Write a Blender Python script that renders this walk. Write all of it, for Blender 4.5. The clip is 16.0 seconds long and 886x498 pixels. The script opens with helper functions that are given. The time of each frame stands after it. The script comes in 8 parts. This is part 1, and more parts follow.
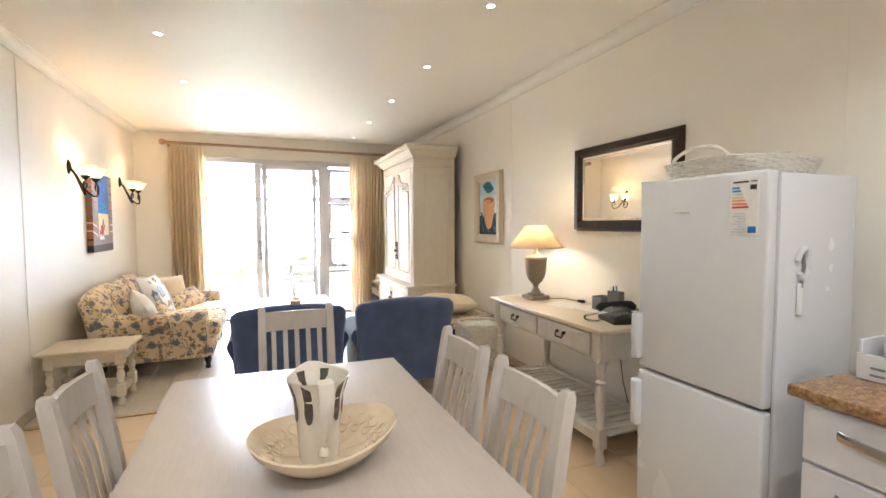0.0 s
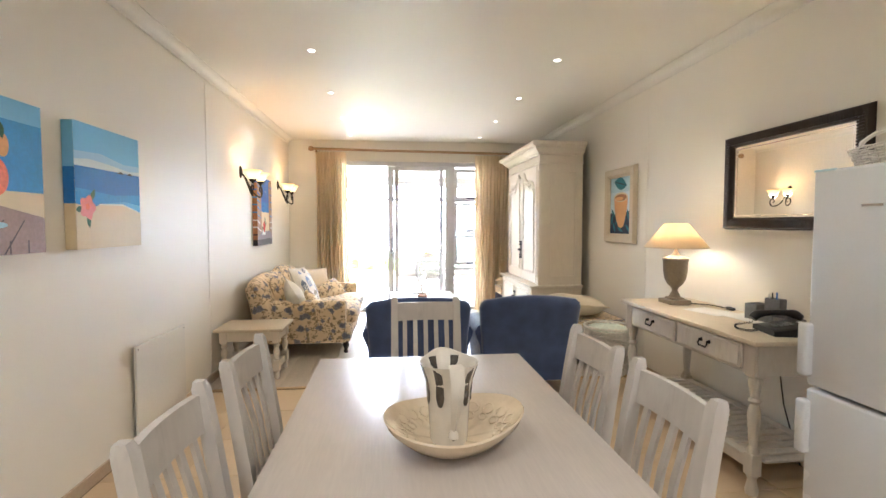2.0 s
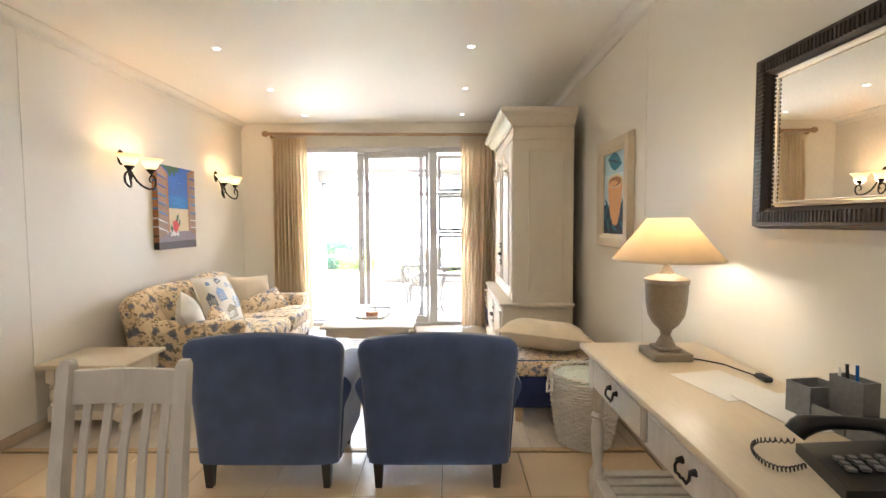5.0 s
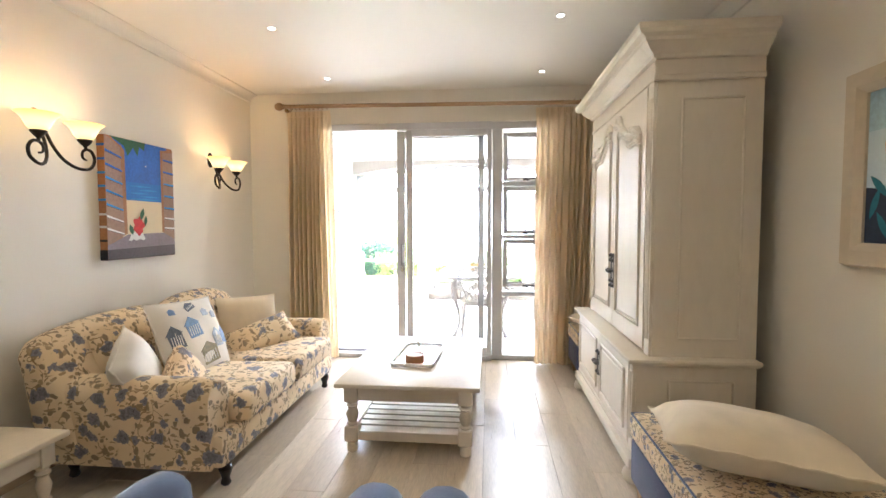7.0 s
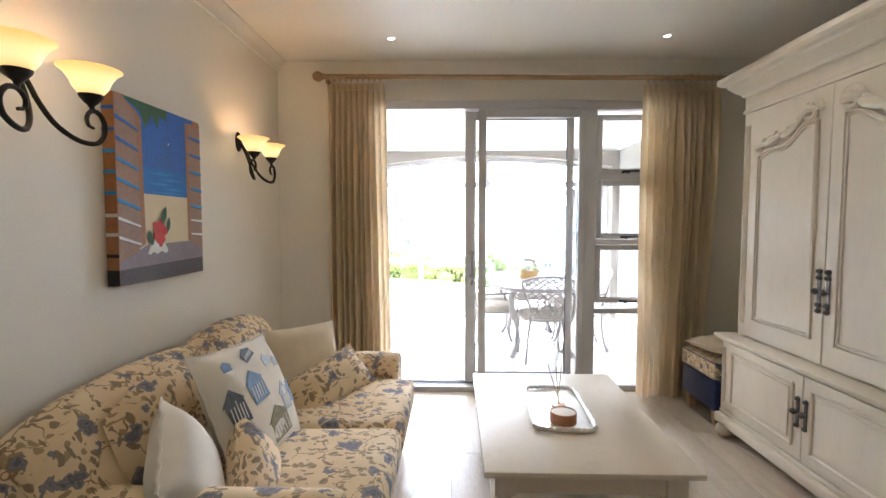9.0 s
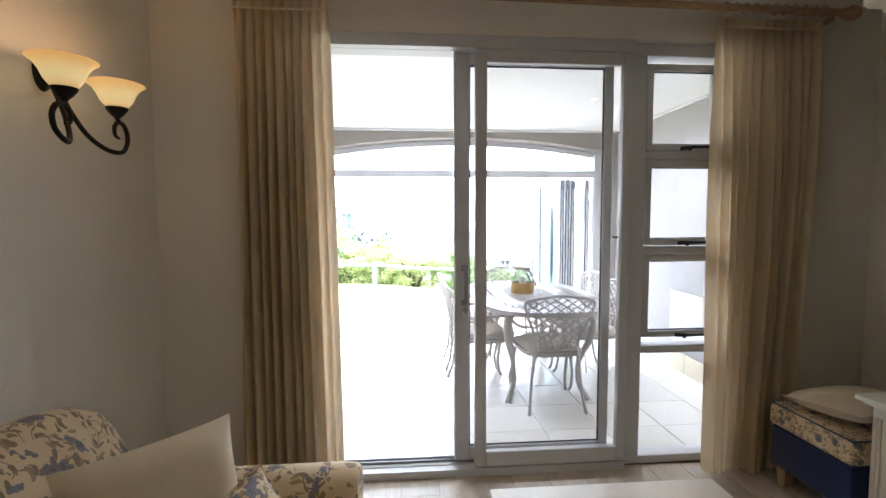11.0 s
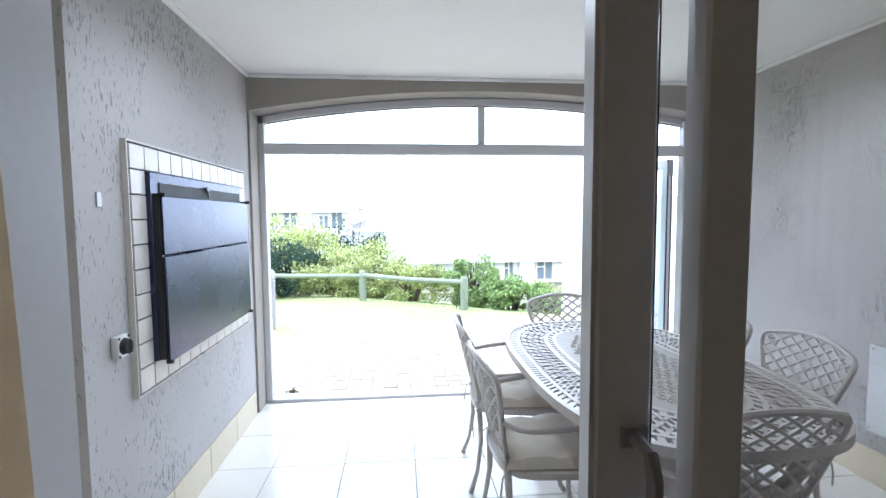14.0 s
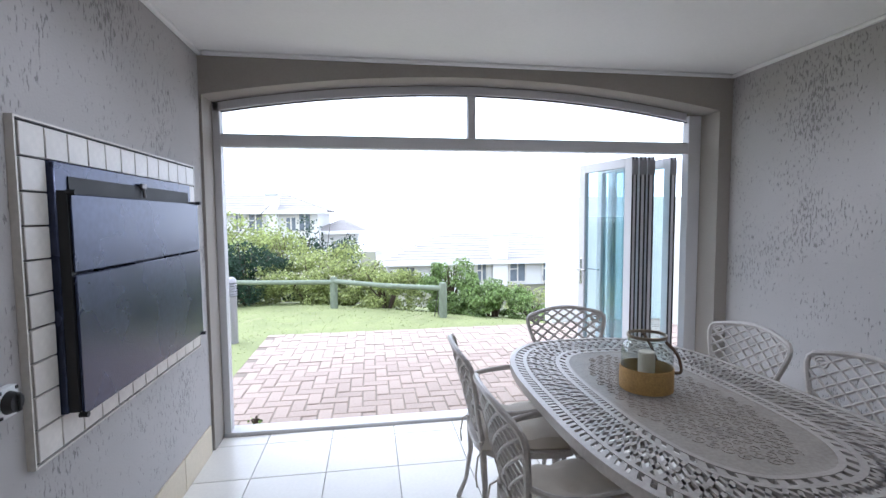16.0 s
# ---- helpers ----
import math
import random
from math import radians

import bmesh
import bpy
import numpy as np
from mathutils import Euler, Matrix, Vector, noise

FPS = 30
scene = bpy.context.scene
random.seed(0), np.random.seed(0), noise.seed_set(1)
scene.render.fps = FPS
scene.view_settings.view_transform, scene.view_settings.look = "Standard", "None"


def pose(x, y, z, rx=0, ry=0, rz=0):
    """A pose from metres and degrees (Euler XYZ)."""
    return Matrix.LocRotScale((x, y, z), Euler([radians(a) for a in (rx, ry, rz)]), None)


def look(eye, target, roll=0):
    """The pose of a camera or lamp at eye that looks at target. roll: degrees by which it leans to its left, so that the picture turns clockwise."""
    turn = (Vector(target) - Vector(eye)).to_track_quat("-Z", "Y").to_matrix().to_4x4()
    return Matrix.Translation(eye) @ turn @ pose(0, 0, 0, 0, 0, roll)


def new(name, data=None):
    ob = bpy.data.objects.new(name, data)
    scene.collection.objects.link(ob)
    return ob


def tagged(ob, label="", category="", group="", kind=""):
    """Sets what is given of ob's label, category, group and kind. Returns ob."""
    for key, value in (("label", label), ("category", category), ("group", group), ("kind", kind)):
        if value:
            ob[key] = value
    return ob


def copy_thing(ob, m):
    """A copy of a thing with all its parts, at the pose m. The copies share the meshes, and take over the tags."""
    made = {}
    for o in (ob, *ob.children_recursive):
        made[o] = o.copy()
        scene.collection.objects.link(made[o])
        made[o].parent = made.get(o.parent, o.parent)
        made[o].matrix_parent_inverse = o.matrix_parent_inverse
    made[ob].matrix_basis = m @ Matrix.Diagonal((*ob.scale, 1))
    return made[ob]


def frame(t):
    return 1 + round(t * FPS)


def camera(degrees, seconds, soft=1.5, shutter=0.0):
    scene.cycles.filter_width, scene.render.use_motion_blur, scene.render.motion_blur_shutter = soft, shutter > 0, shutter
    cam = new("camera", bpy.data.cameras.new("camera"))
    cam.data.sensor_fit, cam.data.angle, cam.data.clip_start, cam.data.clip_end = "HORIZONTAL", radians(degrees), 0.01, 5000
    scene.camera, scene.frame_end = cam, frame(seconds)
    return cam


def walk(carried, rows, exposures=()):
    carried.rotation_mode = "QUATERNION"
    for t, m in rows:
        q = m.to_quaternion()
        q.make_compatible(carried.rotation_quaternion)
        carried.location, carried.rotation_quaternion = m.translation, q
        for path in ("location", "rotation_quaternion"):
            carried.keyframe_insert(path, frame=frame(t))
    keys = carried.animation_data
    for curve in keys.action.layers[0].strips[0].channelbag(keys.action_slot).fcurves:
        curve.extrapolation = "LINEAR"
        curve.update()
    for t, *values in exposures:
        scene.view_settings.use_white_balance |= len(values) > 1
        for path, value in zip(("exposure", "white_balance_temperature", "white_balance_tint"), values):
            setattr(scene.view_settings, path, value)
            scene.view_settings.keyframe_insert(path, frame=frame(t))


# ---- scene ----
# ------------------------------------------------------------------ camera
cam = camera(87.1, 16.0)
PATH = [
    (0, (0.02, -0.083, 1.324), (0.741, 1.78, 1.219), -0.3),
    (0.5, (-0.015, -0.082, 1.319), (0.558, 1.831, 1.216), -0.2),
    (1, (-0.013, -0.078, 1.312), (0.418, 1.875, 1.208), -0.1),
    (1.5, (-0.007, -0.083, 1.306), (0.318, 1.886, 1.201), -0.1),
    (2, (-0.003, -0.081, 1.299), (0.213, 1.904, 1.198), -0.0),
    (2.5, (0.038, -0.026, 1.288), (0.183, 1.966, 1.185), -0.0),
    (3, (0.19, 0.114, 1.276), (0.295, 2.109, 1.175), -0.1),
    (3.5, (0.374, 0.262, 1.284), (0.464, 2.257, 1.182), -0.2),
    (4, (0.65, 0.435, 1.304), (0.715, 2.43, 1.194), -0.4),
    (4.2, (0.732, 0.54, 1.302), (0.788, 2.536, 1.188), -0.4),
    (5.2, (1.09, 1.25, 1.297), (1.05, 3.248, 1.187), -0.3),
    (6.3, (1.06, 2.13, 1.294), (0.925, 4.124, 1.183), -0.2),
    (6.5, (0.998, 2.25, 1.294), (0.855, 4.242, 1.181), -0.2),
    (7, (0.82, 2.569, 1.288), (0.623, 4.557, 1.185), -0.1),
    (7.5, (0.609, 2.808, 1.304), (0.384, 4.792, 1.198), 0.1),
    (8, (0.33, 3.003, 1.332), (0.115, 4.988, 1.219), 0.1),
    (8.5, (0.05, 3.146, 1.34), (-0.12, 5.136, 1.229), 0.1),
    (9, (-0.144, 3.366, 1.33), (-0.195, 5.362, 1.214), 0.0),
    (9.2, (-0.19, 3.466, 1.333), (-0.2, 5.462, 1.214), 0.0),
    (10.3, (-0.305, 4.13, 1.345), (-0.205, 6.124, 1.216), -0.2),
    (11.3, (-0.318, 4.829, 1.354), (-0.136, 6.816, 1.217), -0.3),
    (11.5, (-0.313, 4.967, 1.356), (-0.124, 6.953, 1.216), -0.4),
    (12, (-0.262, 5.322, 1.349), (-0.076, 7.308, 1.207), -0.4),
    (12.5, (-0.248, 5.654, 1.345), (-0.065, 7.641, 1.209), -0.4),
    (13, (-0.26, 5.994, 1.357), (-0.079, 7.981, 1.218), -0.4),
    (13.5, (-0.262, 6.256, 1.36), (-0.08, 8.242, 1.219), -0.4),
    (14, (-0.293, 6.474, 1.36), (-0.114, 8.462, 1.22), -0.4),
    (14.5, (-0.317, 6.649, 1.356), (-0.145, 8.637, 1.218), -0.4),
    (15, (-0.325, 6.805, 1.352), (-0.142, 8.792, 1.214), -0.3),
    (15.5, (-0.338, 6.857, 1.358), (-0.117, 8.84, 1.223), -0.4),
    (16, (-0.361, 6.884, 1.37), (-0.054, 8.856, 1.236), -0.4),
]
EXPOSURES = [(0, 4.0, 5400, 10), (2.5, 3.75, 5400, 10), (4.0, 3.72, 5550, 10), (6.5, 3.52, 5520, 10), (8.0, 3.12, 5400, 10), (9.0, 2.65, 5400, 10),
             (11.5, 1.48, 5380, 10), (12.5, 1.12, 5230, 9), (13.5, 0.66, 5220, 8), (14.5, 0.12, 5270, 10), (15.5, -0.36, 5370, 13), (16.0, -0.45, 5370, 13)]
walk(cam, [(t, look(e, g, r)) for t, e, g, r in PATH], EXPOSURES)

# ------------------------------------------------------------------ world, sun, lamps
world = bpy.data.worlds.new("sky")
world.use_nodes = True
scene.world = world
wn = world.node_tree
sky = wn.nodes.new("ShaderNodeTexSky")
sky.sky_type, sky.sun_disc = "NISHITA", False
sky.sun_elevation, sky.sun_rotation = radians(62), radians(-60)
sky.air_density, sky.dust_density = 0.7, 2.5
haze = wn.nodes.new("ShaderNodeHueSaturation")     # thin high cloud: the sky is nearly white
haze.inputs["Saturation"].default_value, haze.inputs["Value"].default_value = 0.2, 2.2
wn.links.new(sky.outputs[0], haze.inputs["Color"])
cloud = wn.nodes.new("ShaderNodeMix")                # an even bright veil down to the horizon
cloud.data_type, cloud.blend_type = "RGBA", "LIGHTEN"
cloud.inputs[0].default_value, cloud.inputs[7].default_value = 1.0, (26.0, 26.2, 26.6, 1)
wn.links.new(haze.outputs[0], cloud.inputs[6])
wn.links.new(cloud.outputs[2], wn.nodes["Background"].inputs[0])
wn.nodes["Background"].inputs[1].default_value = 0.15

SUN = (-0.62, 0.36, 1.35)
sun = bpy.data.lights.new("sun", "SUN")
sun.energy, sun.angle, sun.color = 3.6, radians(30), (1.0, 0.96, 0.9)
new("sun", sun).matrix_world = look(SUN, (0, 0, 0))


def lamp(name, at, watts, colour, size, spot=0, target=None):
    li = bpy.data.lights.new(name, "SPOT" if spot else "POINT")
    li.energy, li.color, li.shadow_soft_size = watts, colour, size
    if spot:
        li.spot_size, li.spot_blend = radians(spot), 0.6
    ob = new(name, li)
    ob.matrix_world = look(at, target) if target else Matrix.Translation(at)
    return ob


WARM = (1.0, 0.69, 0.38)
# the room's plan
L, R, F, BACK, C = -1.5, 2.2, 6.96, -2.2, 2.55
PL, PR, P0, PF, PC = -1.307, 2.07, 7.16, 9.745, 2.31
DOWNLIGHT_Y = (1.28, 2.32, 3.4, 4.47, 5.5, 6.53)
for yy in DOWNLIGHT_Y:
    for xx in (-0.57, 1.245):
        lamp("downlight_lamp", (xx, yy, C - 0.03), 0.75, (1.0, 0.83, 0.6), 0.03, 120, (xx, yy, 0))
for yy in (0.1, -1.2):
    for xx in (-0.57, 1.245):
        lamp("downlight_lamp", (xx, yy, C - 0.03), 3.2, (1.0, 0.92, 0.82), 0.03, 140, (xx, yy, 0))
for yy in (4.77, 6.28):
    for dy in (-0.13, 0.13):
        lamp("wall_lamp_bulb", (-1.345, yy + dy, 1.765), 0.36, WARM, 0.05)
lamp("table_lamp_bulb", (1.93, 2.92, 1.265), 0.24, (1.0, 0.72, 0.42), 0.03)
for xx in (-0.513, 1.225):
    lamp("patio_downlight_lamp", (xx, 8.37, PC - 0.03), 22, (1.0, 0.97, 0.94), 0.03, 160, (xx, 8.37, 0))


# ------------------------------------------------------------------ materials
def shader(name):
    m = bpy.data.materials.new(name)
    m.use_nodes = True
    nt = m.node_tree
    return m, nt, nt.nodes["Principled BSDF"]


def node(nt, kind, **values):
    n = nt.nodes.new(kind)
    for k, v in values.items():
        n.inputs[k].default_value = v
    return n


def coords(nt, scale=(1, 1, 1)):
    tc, mp = nt.nodes.new("ShaderNodeTexCoord"), nt.nodes.new("ShaderNodeMapping")
    mp.inputs["Scale"].default_value = scale
    nt.links.new(tc.outputs["Object"], mp.inputs[0])
    return mp.outputs[0]


def ramp(nt, source, stops):
    r = nt.nodes.new("ShaderNodeValToRGB")
    while len(r.color_ramp.elements) < len(stops):
        r.color_ramp.elements.new(0.5)
    for e, (p, c) in zip(r.color_ramp.elements, stops):
        e.position, e.color = p, (*c, 1) if len(c) == 3 else c
    nt.links.new(source, r.inputs[0])
    return r.outputs[0]


def mix(nt, factor, a, b, blend="MIX"):
    m = nt.nodes.new("ShaderNodeMix")
    m.data_type, m.blend_type = "RGBA", blend
    for value, slot in ((factor, 0), (a, 6), (b, 7)):
        if isinstance(value, (int, float)):
            m.inputs[slot].default_value = value
        elif isinstance(value, tuple):
            m.inputs[slot].default_value = (*value, 1)
        else:
            nt.links.new(value, m.inputs[slot])
    return m.outputs[2]


def maths(nt, op, a, b=0.0):
    m = nt.nodes.new("ShaderNodeMath")
    m.operation = op
    for value, slot in ((a, 0), (b, 1)):
        if isinstance(value, (int, float)):
            m.inputs[slot].default_value = value
        else:
            nt.links.new(value, m.inputs[slot])
    return m.outputs[0]


def bumped(nt, bsdf, height, strength, distance=0.004):
    b = node(nt, "ShaderNodeBump", Strength=strength, Distance=distance)
    nt.links.new(height, b.inputs["Height"])
    nt.links.new(b.outputs[0], bsdf.inputs["Normal"])


def surface(name, colour, rough=0.5, metal=0.0, vary=0.12, coarse=3.0, fine=60.0, bump=0.15, stretch=(1, 1, 1), piece=0.0, coat=0.0, dirt=None):
    """A paint, wood, stone or metal with grain at two scales."""
    m, nt, bs = shader(name)
    co = coords(nt, stretch)
    n1, n2 = node(nt, "ShaderNodeTexNoise", Scale=coarse, Detail=4.0), node(nt, "ShaderNodeTexNoise", Scale=fine, Detail=5.0)
    nt.links.new(co, n1.inputs["Vector"])
    nt.links.new(co, n2.inputs["Vector"])
    low, high = tuple(c * (1 - vary) for c in colour), tuple(min(1, c * (1 + vary * 0.6)) for c in colour)
    c1 = ramp(nt, n1.outputs[0], [(0.3, low), (0.7, high)])
    c2 = mix(nt, 0.5, c1, ramp(nt, n2.outputs[0], [(0.35, low), (0.65, high)]))
    if dirt:
        n3 = node(nt, "ShaderNodeTexNoise", Scale=coarse * 2.3, Detail=8.0, Roughness=0.7)
        nt.links.new(co, n3.inputs["Vector"])
        c2 = mix(nt, ramp(nt, n3.outputs[0], [(0.56, (0, 0, 0)), (0.74, (1, 1, 1))]), c2, dirt)
    if piece:
        info = nt.nodes.new("ShaderNodeObjectInfo")
        hsv = nt.nodes.new("ShaderNodeHueSaturation")
        nt.links.new(maths(nt, "ADD", maths(nt, "MULTIPLY", info.outputs["Random"], 2 * piece), 1 - piece), hsv.inputs["Value"])
        nt.links.new(c2, hsv.inputs["Color"])
        c2 = hsv.outputs[0]
    nt.links.new(c2, bs.inputs["Base Color"])
    r = maths(nt, "ADD", maths(nt, "MULTIPLY", n1.outputs[0], 0.16), rough - 0.08)
    nt.links.new(r, bs.inputs["Roughness"])
    bs.inputs["Metallic"].default_value = metal
    bs.inputs["Coat Weight"].default_value = coat
    if bump:
        bumped(nt, bs, n2.outputs[0], bump)
    return m


def plain(name, colour, rough=0.5, metal=0.0):
    return surface(name, colour, rough, metal, vary=0.05, coarse=8, fine=90, bump=0.04)


def glowing(name, colour, strength, rough=0.4):
    m, nt, bs = shader(name)
    bs.inputs["Base Color"].default_value = (*colour, 1)
    bs.inputs["Emission Color"].default_value = (*colour, 1)
    bs.inputs["Emission Strength"].default_value = strength
    bs.inputs["Roughness"].default_value = rough
    return m


def glassy(name, colour=(1, 1, 1), clear=0.985):
    """A thin pane: light goes straight through, with a reflection on top."""
    m, nt, bs = shader(name)
    nt.nodes.remove(bs)
    t, g = nt.nodes.new("ShaderNodeBsdfTransparent"), nt.nodes.new("ShaderNodeBsdfGlossy")
    t.inputs[0].default_value = (*(c * clear for c in colour), 1)
    g.inputs["Roughness"].default_value = 0.01
    lw, ms = node(nt, "ShaderNodeLayerWeight", Blend=0.5), nt.nodes.new("ShaderNodeMixShader")
    nt.links.new(maths(nt, "ADD", maths(nt, "MULTIPLY", maths(nt, "POWER", lw.outputs["Facing"], 4.0), 0.7), 0.035), ms.inputs[0])
    nt.links.new(t.outputs[0], ms.inputs[1])
    nt.links.new(g.outputs[0], ms.inputs[2])
    nt.links.new(ms.outputs[0], nt.nodes["Material Output"].inputs[0])
    return m


def floral(name, k=1.0):
    """Cream cotton printed with blue-grey blossoms, brown leaves and thin stems; k makes the print finer."""
    m, nt, bs = shader(name)
    co = coords(nt, (k, k, k))
    wob = node(nt, "ShaderNodeTexNoise", Scale=9.0, Detail=2.0)
    nt.links.new(co, wob.inputs["Vector"])
    off = nt.nodes.new("ShaderNodeVectorMath")
    off.operation = "MULTIPLY_ADD"
    nt.links.new(wob.outputs["Color"], off.inputs[0])
    off.inputs[1].default_value = (0.11, 0.11, 0.11)
    nt.links.new(co, off.inputs[2])

    curl = node(nt, "ShaderNodeTexNoise", Scale=42.0, Detail=1.0)
    nt.links.new(co, curl.inputs["Vector"])
    off2 = nt.nodes.new("ShaderNodeVectorMath")
    off2.operation = "MULTIPLY_ADD"
    nt.links.new(curl.outputs["Color"], off2.inputs[0])
    off2.inputs[1].default_value = (0.05, 0.05, 0.05)
    nt.links.new(off.outputs[0], off2.inputs[2])

    def spots(scale, seed, size, soft=0.02, stretch=(1, 1, 1), turn=0.0, source=off):
        mp = node(nt, "ShaderNodeMapping", Location=(seed, seed * 1.7, seed * 0.6), Rotation=(turn, turn * 0.6, turn * 0.3), Scale=stretch)
        nt.links.new(source.outputs[0], mp.inputs[0])
        v = node(nt, "ShaderNodeTexVoronoi", Scale=scale, Randomness=0.7)
        nt.links.new(mp.outputs[0], v.inputs["Vector"])
        return ramp(nt, v.outputs["Distance"], [(size, (1, 1, 1)), (size + soft, (0, 0, 0))]), v

    edge = node(nt, "ShaderNodeTexVoronoi", Scale=7.0)
    edge.feature = "DISTANCE_TO_EDGE"
    nt.links.new(off.outputs[0], edge.inputs["Vector"])
    stem = ramp(nt, edge.outputs["Distance"], [(0.008, (1, 1, 1)), (0.02, (0, 0, 0))])
    by_stem = ramp(nt, edge.outputs["Distance"], [(0.16, (1, 1, 1)), (0.19, (0, 0, 0))])
    breaks = node(nt, "ShaderNodeTexNoise", Scale=6.0, Detail=1.0)
    nt.links.new(co, breaks.inputs["Vector"])
    stem = mix(nt, ramp(nt, breaks.outputs[0], [(0.46, (0, 0, 0)), (0.5, (1, 1, 1))]), (0, 0, 0), stem)
    leaf, _ = spots(17.0, 2.3, 0.34, 0.02, (1.0, 1.9, 0.8), 0.8)
    leaf2, _ = spots(19.0, 5.1, 0.33, 0.02, (0.8, 1.0, 1.9), -0.7)
    leaf, leaf2 = mix(nt, by_stem, (0, 0, 0), leaf), mix(nt, by_stem, (0, 0, 0), leaf2)
    bloom, v = spots(7.6, 0.0, 0.31, 0.012, (1, 1, 1), 0.0, off2)
    heart = ramp(nt, v.outputs["Distance"], [(0.05, (0.09, 0.085, 0.10)), (0.12, (0.23, 0.22, 0.245)), (0.18, (0.14, 0.135, 0.155)), (0.25, (0.28, 0.265, 0.285)), (0.325, (0.19, 0.18, 0.20))])
    tint = node(nt, "ShaderNodeTexNoise", Scale=4.0, Detail=3.0)
    nt.links.new(co, tint.inputs["Vector"])
    base = ramp(nt, tint.outputs[0], [(0.3, (0.74, 0.565, 0.335)), (0.7, (0.83, 0.68, 0.45))])
    c = mix(nt, stem, base, (0.30, 0.19, 0.10))
    c = mix(nt, leaf2, c, (0.42, 0.30, 0.17))
    c = mix(nt, leaf, c, (0.30, 0.225, 0.14))
    c = mix(nt, bloom, c, heart)
    weave = node(nt, "ShaderNodeTexNoise", Scale=260.0, Detail=2.0)
    nt.links.new(co, weave.inputs["Vector"])
    nt.links.new(c, bs.inputs["Base Color"])
    bs.inputs["Roughness"].default_value = 0.9
    bs.inputs["Sheen Weight"].default_value = 0.15
    folds = node(nt, "ShaderNodeTexNoise", Scale=9.0, Detail=3.0)
    nt.links.new(co, folds.inputs["Vector"])
    bumped(nt, bs, maths(nt, "ADD", maths(nt, "MULTIPLY", folds.outputs[0], 3.0), weave.outputs[0]), 0.35, 0.006)
    return m


def plaster(name, colour):
    """Scratch plaster: rolled on, with short vertical torn pits."""
    m, nt, bs = shader(name)
    co = coords(nt)
    tall = coords(nt, (0.85, 0.85, 0.26))
    n1 = node(nt, "ShaderNodeTexNoise", Scale=120.0, Detail=4.0, Roughness=0.55)
    nt.links.new(tall, n1.inputs["Vector"])
    n2, n3 = node(nt, "ShaderNodeTexNoise", Scale=2.2, Detail=5.0), node(nt, "ShaderNodeTexNoise", Scale=120.0, Detail=3.0)
    gate = node(nt, "ShaderNodeTexNoise", Scale=3.0, Detail=3.0)
    for n in (n2, n3, gate):
        nt.links.new(co, n.inputs["Vector"])
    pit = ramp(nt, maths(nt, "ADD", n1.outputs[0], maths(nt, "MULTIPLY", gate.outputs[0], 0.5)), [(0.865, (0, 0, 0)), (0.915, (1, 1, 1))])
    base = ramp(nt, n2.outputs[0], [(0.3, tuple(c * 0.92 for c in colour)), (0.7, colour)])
    # pits are sunk below, and their shade is also darkened into the colour
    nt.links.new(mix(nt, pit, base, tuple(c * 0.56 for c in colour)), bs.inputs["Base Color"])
    bs.inputs["Roughness"].default_value = 0.85
    height = maths(nt, "ADD", maths(nt, "MULTIPLY", pit, -1.0), maths(nt, "MULTIPLY", n3.outputs[0], 0.25))
    bumped(nt, bs, height, 0.7, 0.005)
    return m


def cloth(name, colour, vary=0.08, sheen=0.2, weave=240.0, fold=7.0, amount=0.3):
    m, nt, bs = shader(name)
    co = coords(nt)
    w, f = node(nt, "ShaderNodeTexNoise", Scale=weave, Detail=2.0), node(nt, "ShaderNodeTexNoise", Scale=fold, Detail=3.0)
    for n in (w, f):
        nt.links.new(co, n.inputs["Vector"])
    nt.links.new(ramp(nt, f.outputs[0], [(0.3, tuple(c * (1 - vary) for c in colour)), (0.7, tuple(c * (1 + vary) for c in colour))]), bs.inputs["Base Color"])
    bs.inputs["Roughness"].default_value = 0.92
    bs.inputs["Sheen Weight"].default_value = sheen
    bumped(nt, bs, maths(nt, "ADD", maths(nt, "MULTIPLY", f.outputs[0], 2.0), maths(nt, "MULTIPLY", w.outputs[0], 0.7)), amount, 0.005)
    return m


def thin(m, amount, colour=(0.8, 0.8, 0.8), source=None):
    """Lets a share of the light shine through a thin sheet."""
    nt = m.node_tree
    tl, mx = nt.nodes.new("ShaderNodeBsdfTranslucent"), nt.nodes.new("ShaderNodeMixShader")
    tl.inputs[0].default_value, mx.inputs[0].default_value = (*colour, 1), amount
    if source is not None:
        nt.links.new(source, tl.inputs[0])
    nt.links.new(nt.nodes["Principled BSDF"].outputs[0], mx.inputs[1])
    nt.links.new(tl.outputs[0], mx.inputs[2])
    nt.links.new(mx.outputs[0], nt.nodes["Material Output"].inputs[0])


def leafy(name, colour):
    m, nt, bs = shader(name)
    geo = nt.nodes.new("ShaderNodeNewGeometry")
    c = ramp(nt, geo.outputs["Random Per Island"], [(0.0, tuple(k * 0.55 for k in colour)), (0.5, colour), (1.0, tuple(min(1, k * 1.7) for k in colour))])
    nt.links.new(c, bs.inputs["Base Color"])
    bs.inputs["Roughness"].default_value = 0.6
    thin(m, 0.4, source=c)
    return m


